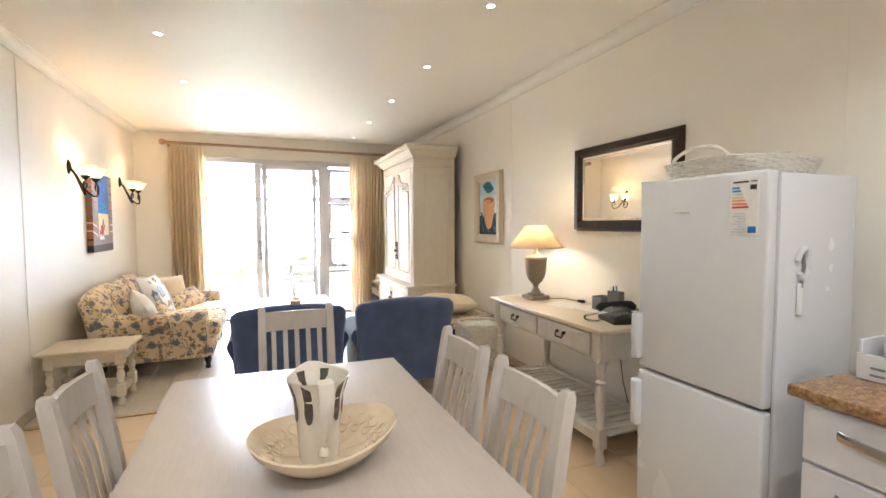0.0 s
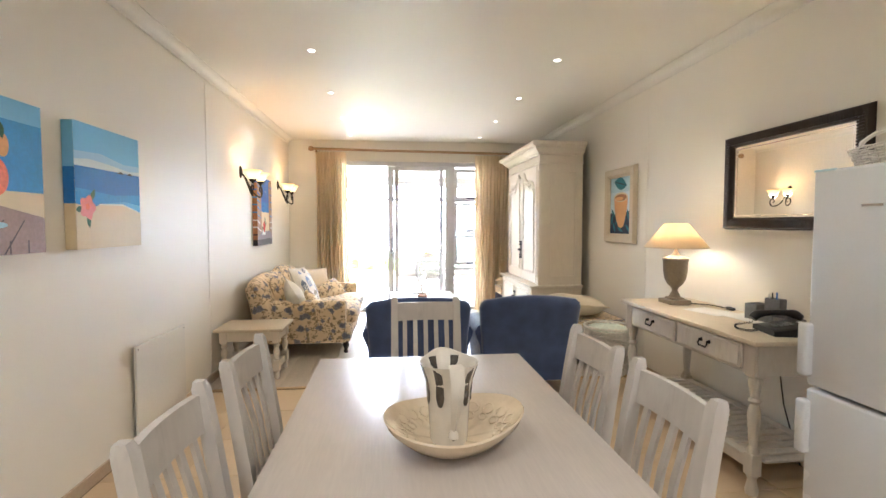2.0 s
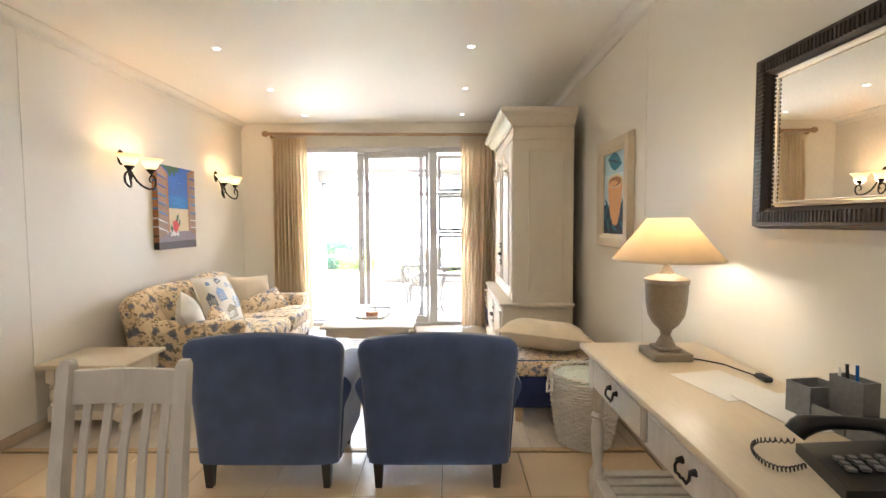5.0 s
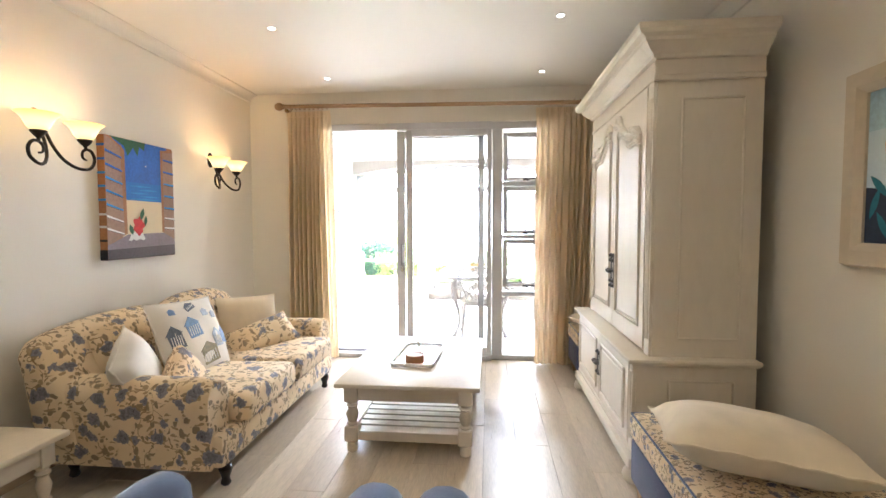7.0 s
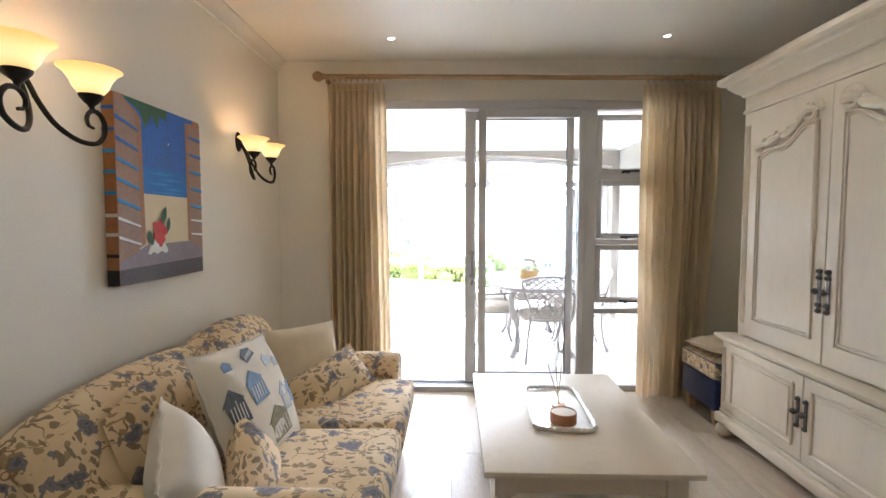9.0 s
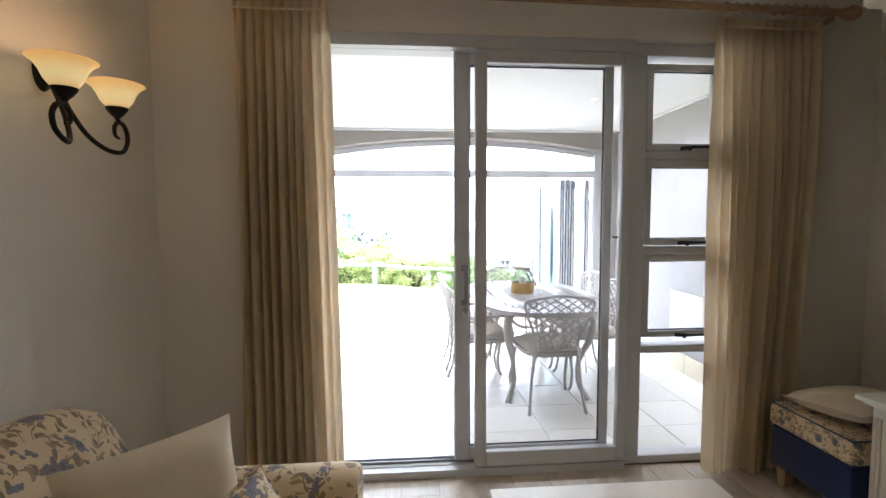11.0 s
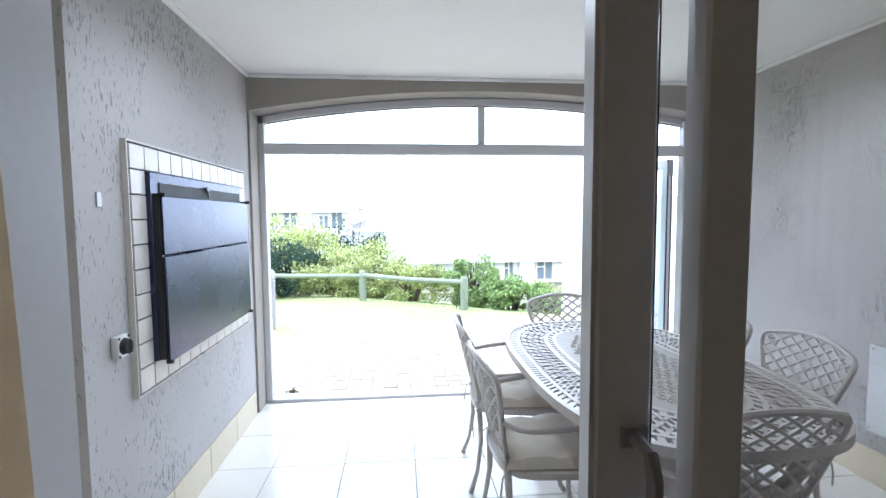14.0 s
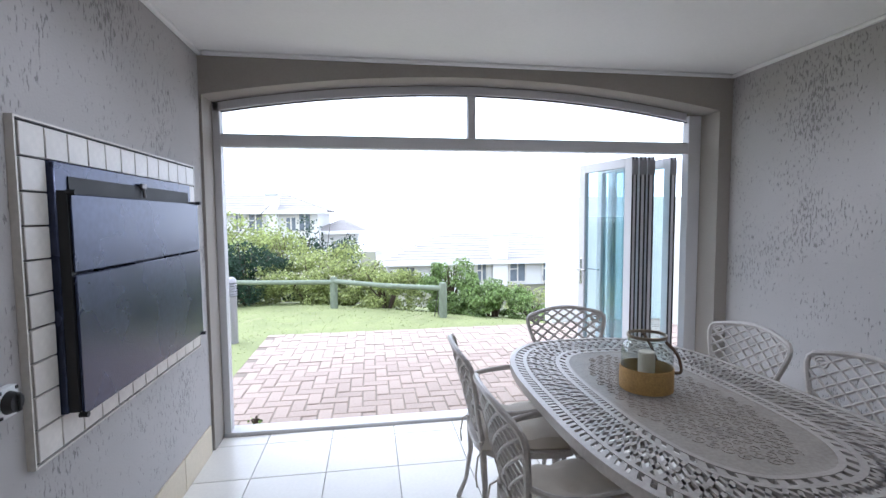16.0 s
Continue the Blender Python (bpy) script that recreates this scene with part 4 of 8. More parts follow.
def jug():
    j = thing("jug", "cream porcelain jug with tarnished silver drops, standing in the bowl", "jug", (0.142, 1.11, 0.736), 96)
    j.scale = (1.05, 1.05, 1.08)
    prof = [(0.0, 0.0), (0.045, 0.0), (0.047, 0.01), (0.05, 0.07), (0.054, 0.13), (0.062, 0.165), (0.074, 0.195), (0.071, 0.194), (0.058, 0.16), (0.048, 0.12), (0.044, 0.03), (0.0, 0.02)]
    bm = bmesh.new()
    rings = []
    for k, (r, h) in enumerate(prof):
        ring = []
        for i in range(40):
            a = 2 * math.pi * i / 40
            spout = 0.22 * max(0, math.cos(a)) ** 7 * max(0, (h - 0.11) / 0.085) + 0.06 * max(0, -math.cos(a)) ** 5 * max(0, (h - 0.13) / 0.065)
            r2 = max(r, 0.0006) * (1 + spout)
            lift = 0.011 * (max(0, math.cos(a)) ** 9 + 0.3 * max(0, -math.cos(a)) ** 5) * max(0, (h - 0.12) / 0.075)
            ring.append((r2 * math.cos(a), r2 * math.sin(a), h + lift))
        rings.append(ring)
    skin(bm, rings)
    part("body", bm, PORCELAIN, j)
    # a folded strap from the rim down to a small thumb rest
    hb = bmesh.new()
    rings = []
    for x, z, w, t in ((-0.066, 0.203, 0.016, 0.004), (-0.084, 0.2, 0.018, 0.006), (-0.094, 0.17, 0.017, 0.007), (-0.088, 0.13, 0.015, 0.008), (-0.074, 0.09, 0.011, 0.008), (-0.06, 0.06, 0.008, 0.008), (-0.05, 0.04, 0.005, 0.006)):
        rings.append([(x, -w, z), (x - t, 0, z - 0.002), (x, w, z), (x + t, w * 0.6, z), (x + t * 0.4, 0, z), (x + t, -w * 0.6, z)])
    skin(hb, rings)
    part("handle", hb, PORCELAIN, j, smooth=40)
    tb = bmesh.new()
    lathe(tb, [(0.001, -0.016), (0.013, -0.008), (0.011, 0.004), (0.001, 0.018)], (-0.051, 0, 0.035), 10)
    part("thumb_rest", tb, PORCELAIN, j)
    for a0 in (145, 215, 100, 260, 60, 300, 25, 335):
        db = bmesh.new()
        rings = []
        for h, w in ((0.098, 0.05), (0.104, 0.13), (0.12, 0.19), (0.15, 0.17), (0.178, 0.15), (0.19, 0.16)):
            r = 0.0525 + max(0, h - 0.10) * 0.07 + max(0, h - 0.15) * 0.28 + 0.0026
            rings.append([(r * math.cos(radians(a0) + w * u), r * math.sin(radians(a0) + w * u), h) for u in (-1, -0.5, 0, 0.5, 1)] +
                         [((r - 0.0015) * math.cos(radians(a0) + w * u), (r - 0.0015) * math.sin(radians(a0) + w * u), h) for u in (1, 0.5, 0, -0.5, -1)])
        skin(db, rings)
        part("silver_drop", db, SILVER, j, "dark tarnished silver drop")
    return j


leaf_bowl()
jug()


# ------------------------------------------------------------------ fridge and kitchen end
def fridge():
    f = thing("fridge", "white two-door fridge freezer with an energy sticker", "fridge", (1.55, 0.945, 0))
    part("body", blocks((0.055, 0, 0.03, 0.46, 0.555, 1.49), bevel=0.006, seg=2), ENAMEL, f)
    for z0, z1 in ((0.70, 1.5), (0.05, 0.688)):
        d = part("door", blocks((0, 0.002, z0, 0.05, 0.553, z1), bevel=0.012, seg=3), ENAMEL, f)
        hz0, hz1 = (0.735, 0.935) if z0 > 0.5 else (0.44, 0.645)
        part("handle", blocks((-0.028, 0.528, hz0, 0.012, 0.572, hz1), bevel=0.012, seg=3), ENAMEL, d, "moulded white grip")
    part("seal", blocks((0.0505, 0.01, 0.06, 0.0545, 0.545, 1.48)), GREYPLASTIC, f, "grey door seal")
    part("top_edge", blocks((-0.0006, 0.47, 1.494, 0.012, 0.55, 1.5012)), PAINT["mist"], f, "blue film left on the door's top edge")
    s = part("energy_label", blocks((-0.0015, 0.035, 1.285, 0.0, 0.135, 1.475)), PAPER, f, "white energy sticker")
    for i, (k, w) in enumerate((("sea", 0.03), ("sea", 0.036), ("mist", 0.042), ("yellow", 0.048), ("peach", 0.054), ("coral", 0.06), ("red", 0.066))):
        part("bar", blocks((-0.0022, 0.128 - w * 0.9, 1.44 - i * 0.011, -0.0016, 0.128, 1.447 - i * 0.011)), PAINT[k], s)
    part("arrow", blocks((-0.0022, 0.042, 1.436, -0.0016, 0.064, 1.452)), PAINT["ink"], s)
    part("flag", blocks((-0.0022, 0.042, 1.29, -0.0016, 0.07, 1.312)), PAINT["deep"], s)
    tx = bmesh.new()
    for i in range(8):
        box(tx, -0.0022, 0.078, 1.292 + i * 0.009, -0.0016, 0.128 - 0.01 * (i % 3), 1.2945 + i * 0.009)
    part("print", tx, PAINT["mauve"], s)
    part("title_bar", blocks((-0.0022, 0.07, 1.46, -0.0016, 0.125, 1.466), (-0.0022, 0.042, 1.462, -0.0016, 0.062, 1.466)), PAINT["ink"], s)
    part("badge", blocks((-0.001, 0.30, 1.362, 0.0004, 0.37, 1.370)), CHROME, f, "small grey badge")
    for x in (0.08, 0.42):
        for y in (0.05, 0.5):
            part("foot", turned((0.02, 0), (0.02, 0.03), seg=10, at=(x, y, 0)), RUBBER, f)
    return f


fridge()


def tray_basket():
    """A low tray of white wicker on top of the fridge."""
    b = thing("wicker_tray", "low white wicker tray with a raised handle, on the fridge", "basket", (1.83, 1.26, 1.5))
    bm = bmesh.new()
    for k in range(8):
        z = 0.006 + k * 0.0085
        pts = []
        for i in range(96):
            a = 2 * math.pi * i / 96
            rx, ry = 0.20 + k * 0.003, 0.195 + k * 0.003
            q = (abs(math.cos(a)) ** 5 + abs(math.sin(a)) ** 5) ** (-1 / 5)
            w = 0.003 * (1 if (i // 2 + k) % 2 else -1)
            pts.append(((rx + w) * q * math.cos(a), (ry + w) * q * math.sin(a), z + 0.03 * max(0, abs(math.cos(a)) - 0.75) * k / 8))
        tube(bm, pts, 0.0042, 5, loop=True)
    part("weave", bm, WICKER, b)
    st = bmesh.new()
    for i in range(48):
        a = 2 * math.pi * (i + 0.5) / 48
        q = (abs(math.cos(a)) ** 5 + abs(math.sin(a)) ** 5) ** (-1 / 5)
        tube(st, [(0.2 * q * math.cos(a), 0.195 * q * math.sin(a), 0.004), (0.222 * q * math.cos(a), 0.217 * q * math.sin(a), 0.072)], 0.0032, 5)
    part("stakes", st, WICKER, b)
    part("base", blocks((-0.195, -0.19, 0.0005, 0.195, 0.19, 0.006)), WICKER, b)
    for sd in (-1, 1):
        h = bmesh.new()
        tube(h, [(sd * 0.222, 0.12 * math.cos(t), 0.066 + 0.05 * math.sin(t)) for t in (math.pi * k / 14 for k in range(15))], 0.007, 7)
        tube(h, [(sd * 0.222 + 0.004 * math.cos(8 * t), 0.12 * math.cos(t) + 0.004 * math.sin(8 * t), 0.068 + 0.052 * math.sin(t)) for t in (math.pi * k / 40 for k in range(41))], 0.004, 5)
        part("handle", h, WICKER, b)
    return b


tray_basket()


def fridge_hook():
    h = thing("bottle_opener", "white hooked key holder stuck to the fridge's side", "hook", (-0.035, 0, 0.045))
    bm = bmesh.new()
    tube(bm, eased([(1.72, 0.938, 1.15), (1.735, 0.934, 1.185), (1.76, 0.934, 1.19), (1.772, 0.936, 1.16), (1.768, 0.938, 1.12), (1.75, 0.938, 1.09), (1.735, 0.938, 1.11)], 4), 0.009, 8)
    part("loop", bm, ENAMEL, h)
    part("tag", blocks((1.728, 0.936, 0.965, 1.752, 0.9445, 1.075), bevel=0.003), PAPER, h, "long white tag")
    sh = bmesh.new()
    tube(sh, [(1.748, 0.94, 1.19), (1.758, 0.94, 1.13), (1.745, 0.94, 1.06)], 0.006, 6)
    part("ring", sh, GREYPLASTIC, h)


fridge_hook()


def kitchen_unit():
    w = whole("worktop", blocks((1.395, -1.2, 0.835, R - 0.001, 0.78, 0.87), bevel=0.01, seg=2), GRANITE, "polished brown granite worktop", "worktop")
    for k, y1 in enumerate((0.76, 0.155, -0.45)):
        u = thing("drawer_unit", "pale grey kitchen drawer unit with bowed steel handles", "cabinet", (0, 0, 0), 0, "kitchen drawer units")
        y0 = y1 - 0.6
        part("body", blocks((1.455, y0, 0.1, R - 0.002, y1, 0.834)), UNIT, u)
        part("plinth", blocks((1.50, y0, 0, R - 0.002, y1, 0.099)), UNIT, u)
        for z0, z1 in ((0.655, 0.82), (0.48, 0.645), (0.305, 0.47), (0.115, 0.295)):
            d = part("drawer_front", blocks((1.435, y0 + 0.004, z0, 1.4545, y1 - 0.004, z1), bevel=0.004), UNIT, u)
            hb = bmesh.new()
            ym, zm = (y0 + y1) / 2 + 0.1, (z0 + z1) / 2 + 0.02
            skin(hb, [[(1.434 - 0.028 * (1 - v * v), ym + v * 0.11, zm - 0.013), (1.430 - 0.028 * (1 - v * v), ym + v * 0.11, zm), (1.434 - 0.028 * (1 - v * v), ym + v * 0.11, zm + 0.013), (1.437 - 0.028 * (1 - v * v), ym + v * 0.11, zm)] for v in (-1, -0.8, -0.4, 0, 0.4, 0.8, 1)])
            part("handle", hb, CHROME, d, "bowed brushed steel handle")
    c = thing("caddy", "white wooden caddy with cut-out letters on the worktop", "box", (-0.07, 0.035, 0))
    part("front", blocks((1.70, 0.46, 0.8705, 1.71, 0.70, 0.945), bevel=0.002), ENAMEL, c)
    part("side", blocks((1.71, 0.69, 0.8705, 1.86, 0.70, 0.985), bevel=0.002), ENAMEL, c)
    part("side", blocks((1.71, 0.46, 0.8705, 1.86, 0.47, 0.985), bevel=0.002), ENAMEL, c)
    part("back", blocks((1.86, 0.46, 0.8705, 1.87, 0.70, 0.945), bevel=0.002), ENAMEL, c)
    bars = bmesh.new()
    for y in (0.50, 0.56, 0.63):
        box(bars, 1.6985, y, 0.885, 1.6998, y + 0.035, 0.892)
        box(bars, 1.6985, y, 0.905, 1.6998, y + 0.035, 0.912)
    part("letter_bars", bars, GREYPLASTIC, c, "grey marks that stand for lettering")
    j = thing("storage_jar", "glass storage jar with a steel lid in the caddy", "jar", (1.715, 0.65, 0.8706))
    part("body", turned((0.001, 0), (0.05, 0.0), (0.055, 0.01), (0.055, 0.11), (0.045, 0.125), (0.045, 0.13), (0.001, 0.13), seg=20), ENAMEL, j)
    part("lid", turned((0.046, 0.1305), (0.048, 0.1305), (0.048, 0.15), (0.04, 0.156), (0.001, 0.157), seg=20), CHROME, j, "steel screw lid")


kitchen_unit()


# ------------------------------------------------------------------ console desk by the wall
def bail_pull(parent, x, y, z):
    bm = bmesh.new()
    for s in (-1, 1):
        tube(bm, [(x, y + s * 0.032, z + 0.012), (x - 0.016, y + s * 0.032, z + 0.012)], [0.011, 0.006], 8)
    tube(bm, [(x - 0.014, y - 0.032, z + 0.01), (x - 0.018, y - 0.036, z - 0.004), (x - 0.02, y - 0.026, z - 0.018), (x - 0.02, y - 0.008, z - 0.014), (x - 0.021, y, z - 0.018), (x - 0.02, y + 0.008, z - 0.014), (x - 0.02, y + 0.026, z - 0.018), (x - 0.018, y + 0.036, z - 0.004), (x - 0.014, y + 0.032, z + 0.01)], 0.0042, 6)
    part("pull", bm, IRON, parent, "black iron bail pull")


def desk():
    d = thing("console_desk", "distressed cream console desk with two drawers and slatted shelf", "desk", (0, 0, 0))
    x0, x1, y0, y1 = 1.655, R - 0.014, 1.87, 3.15
    top = blocks((x0, y0, 0.738, x1, y1, 0.762), bevel=0.006, seg=2)
    part("desktop", top, DESKTOP, d)
    fx = x0 + 0.035
    part("apron", blocks((fx + 0.008, y0 + 0.03, 0.585, fx + 0.025, y1 - 0.03, 0.738), (x1 - 0.03, y0 + 0.03, 0.585, x1 - 0.012, y1 - 0.03, 0.738), (fx + 0.025, y0 + 0.035, 0.585, x1 - 0.03, y0 + 0.055, 0.738), (fx + 0.025, y1 - 0.055, 0.585, x1 - 0.03, y1 - 0.035, 0.738)), DESKPAINT, d)
    for a, b in ((y0 + 0.12, 2.50), (2.53, y1 - 0.12)):
        dr = part("drawer_front", blocks((fx - 0.008, a, 0.60, fx + 0.0075, b, 0.725), bevel=0.004), DESKPAINT, d)
        part("drawer_panel", blocks((fx - 0.012, a + 0.012, 0.612, fx - 0.0082, b - 0.012, 0.713), bevel=0.003), DESKPAINT, dr)
        bail_pull(dr, fx - 0.012, (a + b) / 2, 0.665)
    legp = [(0.026, 0), (0.030, 0.02), (0.024, 0.05), (0.019, 0.075), (0.026, 0.09), (0.026, 0.095)]
    legq = [(0.026, 0.205), (0.028, 0.215), (0.018, 0.235), (0.021, 0.27), (0.028, 0.36), (0.030, 0.40), (0.024, 0.43), (0.018, 0.445), (0.030, 0.46), (0.018, 0.475), (0.026, 0.52), (0.032, 0.55), (0.032, 0.575)]
    for x in (fx + 0.03, x1 - 0.045):
        for y in (y0 + 0.07, y1 - 0.07):
            bm = bmesh.new()
            lathe(bm, legp, (x, y, 0), 14)
            box(bm, x - 0.028, y - 0.028, 0.095, x + 0.028, y + 0.028, 0.205, 0.004)
            lathe(bm, legq, (x, y, 0), 14)
            box(bm, x - 0.032, y - 0.032, 0.575, x + 0.032, y + 0.032, 0.737, 0.003)
            part("leg", bm, DESKPAINT, d)
    part("shelf_rail", blocks((fx + 0.02, y0 + 0.098, 0.12, fx + 0.045, y1 - 0.098, 0.165), (x1 - 0.06, y0 + 0.098, 0.12, x1 - 0.035, y1 - 0.098, 0.165)), DESKPAINT, d)
    y = y0 + 0.03
    while y < y1 - 0.06:
        part("shelf_slat", blocks((fx + 0.062, y, 0.166, x1 - 0.078, y + 0.05, 0.182), bevel=0.004), DESKPAINT, d)
        y += 0.066
    part("shelf_edge", blocks((fx + 0.012, y0 + 0.1, 0.166, fx + 0.061, y1 - 0.1, 0.184), (x1 - 0.077, y0 + 0.1, 0.166, x1 - 0.02, y1 - 0.1, 0.184), bevel=0.003), DESKPAINT, d)


desk()


def table_lamp():
    t = thing("table_lamp", "greige urn table lamp with a lit cream shade on the desk", "lamp", (1.93, 2.92, 0.7625))
    part("base", blocks((-0.075, -0.075, 0, 0.075, 0.075, 0.03), (-0.045, -0.045, 0.03, 0.045, 0.045, 0.045), bevel=0.004), STONE, t)
    part("urn", turned((0.04, 0.045), (0.032, 0.06), (0.018, 0.09), (0.024, 0.11), (0.05, 0.135), (0.068, 0.17), (0.076, 0.22), (0.079, 0.29), (0.083, 0.295), (0.083, 0.312), (0.076, 0.316), (0.03, 0.332), (0.012, 0.36), (0.012, 0.40), seg=24), STONE, t)
    part("shade", hoop([(0.203, 0.388), (0.075, 0.55), (0.073, 0.55), (0.201, 0.388)], 32), SHADE, t, "cream coolie shade, glowing")
    part("trim_ring", hoop([(0.2035, 0.384), (0.2055, 0.386), (0.2035, 0.392), (0.201, 0.388)], 32), DESKTOP, t)
    part("bulb", turned((0.001, 0.40), (0.014, 0.405), (0.016, 0.425), (0.026, 0.455), (0.02, 0.475), (0.001, 0.48), seg=14), BULB, t)
    cb = bmesh.new()
    tube(cb, [(0.06, -0.02, 0.004), (0.11, -0.06, 0.005), (0.15, -0.14, 0.012), (0.17, -0.2, 0.010), (0.20, -0.27, 0.006)], 0.003, 6)
    box(cb, 0.185, -0.31, 0.0005, 0.215, -0.25, 0.018, 0.005)
    part("cord", cb, RUBBER, t, "black flex with switch")


table_lamp()


def desk_items():
    for k, (x, y, a) in enumerate(((1.97, 2.60, 12), (2.05, 2.38, 6))):
        whole("paper_sheet", blocks((-0.1, -0.13, 0, 0.1, 0.13, 0.0012)), PAPER, "loose white paper sheet lying on the desk", "paper", "papers on the desk", "", (x, y, 0.7628 + 0.0015 * k), a)
    o = thing("desk_organiser", "grey stepped desk organiser with pens", "organiser", (2.09, 2.28, 0.7625), 8)
    for x0, y0, x1, y1, h in ((-0.05, -0.05, 0.05, 0.04, 0.05), (-0.05, 0.045, 0.05, 0.12, 0.09), (-0.05, -0.16, 0.05, -0.055, 0.04), (0.0, -0.05, 0.05, 0.04, 0.13)):
        bm = blocks((x0, y0, 0, x1, y0 + 0.004, h), (x0, y1 - 0.004, 0, x1, y1, h), (x0, y0 + 0.004, 0, x0 + 0.004, y1 - 0.004, h), (x1 - 0.004, y0 + 0.004, 0, x1, y1 - 0.004, h), (x0 + 0.004, y0 + 0.004, 0, x1 - 0.004, y1 - 0.004, 0.004))
        part("cup", bm, GREYPLASTIC, o)
    for k, (dx, dy, m) in enumerate(((0.02, -0.02, "deep"), (0.03, 0.01, "ink"), (0.018, 0.015, "white"))):
        bm = bmesh.new()
        tube(bm, [(dx, dy, 0.006), (dx + 0.004 - 0.006 * k, dy + 0.008, 0.165 - 0.006 * k)], 0.0042, 6)
        part("pen", bm, PAINT[m], o)
    t = thing("telephone", "black corded desk telephone with its handset in place", "telephone", (1.93, 2.03, 0.7625), -14)
    bm = bmesh.new()
    skin(bm, [[(-0.085, y, 0), (0.095, y, 0), (0.095, y, h1), (-0.085, y, h0)] for y, h0, h1 in ((-0.1, 0.022, 0.05), (-0.08, 0.03, 0.06), (0.07, 0.03, 0.06), (0.1, 0.022, 0.05))])
    part("body", bm, PHONE, t)
    kb = bmesh.new()
    for i in range(3):
        for j in range(4):
            box(kb, -0.06 + j * 0.024, -0.055 + i * 0.022, 0.038 + 0.004 * j, -0.045 + j * 0.024, -0.041 + i * 0.022, 0.045 + 0.004 * j)
    part("keypad", kb, GREYPLASTIC, t)
    part("label_card", blocks((0.055, -0.08, 0.060, 0.085, -0.02, 0.0625)), PAPER, t, "white index card")
    hb = bmesh.new()
    tube(hb, eased([(-0.10, 0.075, 0.055), (-0.08, 0.077, 0.075), (-0.03, 0.08, 0.085), (0.05, 0.08, 0.088), (0.10, 0.077, 0.08), (0.125, 0.075, 0.06)], 3), swell([0.022, 0.024, 0.015, 0.015, 0.024, 0.022], 3), 10)
    part("handset", hb, PHONE, t)
    cb = bmesh.new()
    pts = []
    for i in range(150):
        u = i / 149
        base = Vector((-0.1 - 0.09 * math.sin(u * math.pi), 0.07 + 0.07 * math.sin(u * math.pi * 2) * 0.6 - 0.05 * u, 0.008 + 0.03 * (1 - u) ** 4))
        a = u * 2 * math.pi * 28
        pts.append(base + Vector((0.002, 0.0055 * math.cos(a), 0.0055 * math.sin(a) + 0.001)))
    tube(cb, pts, 0.0018, 4)
    part("cord", cb, PHONE, t, "coiled black cord")
    w = bmesh.new()
    tube(w, [(R - 0.008, 2.32, 0.62), (R - 0.02, 2.30, 0.45), (R - 0.03, 2.26, 0.3), (R - 0.02, 2.2, 0.12), (R - 0.02, 2.15, 0.004)], 0.004, 6)
    whole("cable", w, RUBBER, "thin dark cable hanging behind the desk", "cable")


desk_items()


# ------------------------------------------------------------------ pictures and mirror
def frame_bars(y0, z0, y1, z1, w, xf, xb, bevel=0.008):
    """Four mitred bars in a plane of constant x."""
    bm = bmesh.new()
    ring = []
    for y, z, sy, sz in ((y0, z0, 1, 1), (y1, z0, -1, 1), (y1, z1, -1, -1), (y0, z1, 1, -1)):
        ring.append([(xb + (xf - xb) * (0.05 if k == 0 else dict(zip(range(5), (0.0, 0.55, 1.0, 0.95, 0.0)))[k]), y + sy * w * f, z + sz * w * f) for k, f in enumerate((1.0, 1.0, 0.7, 0.15, 0.0))])
    rows = [[bm.verts.new(p) for p in r] for r in ring]
    for i in range(4):
        a, b = rows[i], rows[(i + 1) % 4]
        for k in range(5):
            bm.faces.new((a[k], a[(k + 1) % 5], b[(k + 1) % 5], b[k]))
    return bm


def wall_mirror():
    m = thing("wall_mirror", "wall mirror in a dark ribbed wooden frame", "mirror", (0, 0, 0))
    y0, z0, y1, z1 = 1.845, 1.272, 2.785, 1.866
    fb = part("frame", frame_bars(y0, z0, y1, z1, 0.07, R - 0.04, R - 0.004), EBONY, m, smooth=20)
    rb = bmesh.new()
    n = 60
    for i in range(n):
        y = y0 + 0.03 + (y1 - y0 - 0.06) * i / n
        for z in (z0 + 0.022, z1 - 0.058):
            box(rb, R - 0.0435, y, z, R - 0.036, y + 0.008, z + 0.036)
    for i in range(36):
        z = z0 + 0.03 + (z1 - z0 - 0.06) * i / 36
        for y in (y0 + 0.022, y1 - 0.058):
            box(rb, R - 0.0435, y, z, R - 0.036, y + 0.036, z + 0.008)
    part("ribbing", rb, EBONY, fb)
    part("bevel_edge", frame_bars(y0 + 0.07, z0 + 0.07, y1 - 0.07, z1 - 0.07, 0.022, R - 0.018, R - 0.012), MIRROR, m, "bevelled glass border")
    part("glass", blocks((R - 0.012, y0 + 0.06, z0 + 0.06, R - 0.006, y1 - 0.06, z1 - 0.06)), MIRROR, m)


wall_mirror()


def shapes_on(parent, side, x, items):
    """Flat painted areas on a canvas; side +1 faces +x. Each item: name, colour, outline in (u, v) with v up."""
    for k, (nm, col, pts) in enumerate(items):
        bm = bmesh.new()
        d = side * (0.0006 + 0.00012 * k)
        prism(bm, pts, x + d - side * 0.0004, x + d, "yz")
        part(nm, bm, PAINT[col], parent)


def rect(a, b, c, d):
    return [(a, b), (c, b), (c, d), (a, d)]


def blob(cy, cz, ry, rz, n=14, lobes=0, depth=0.0, turn=0.0):
    return [(cy + ry * (1 + depth * math.cos(lobes * a + turn)) * math.cos(a), cz + rz * (1 + depth * math.cos(lobes * a + turn)) * math.sin(a)) for a in (2 * math.pi * i / n for i in range(n))]


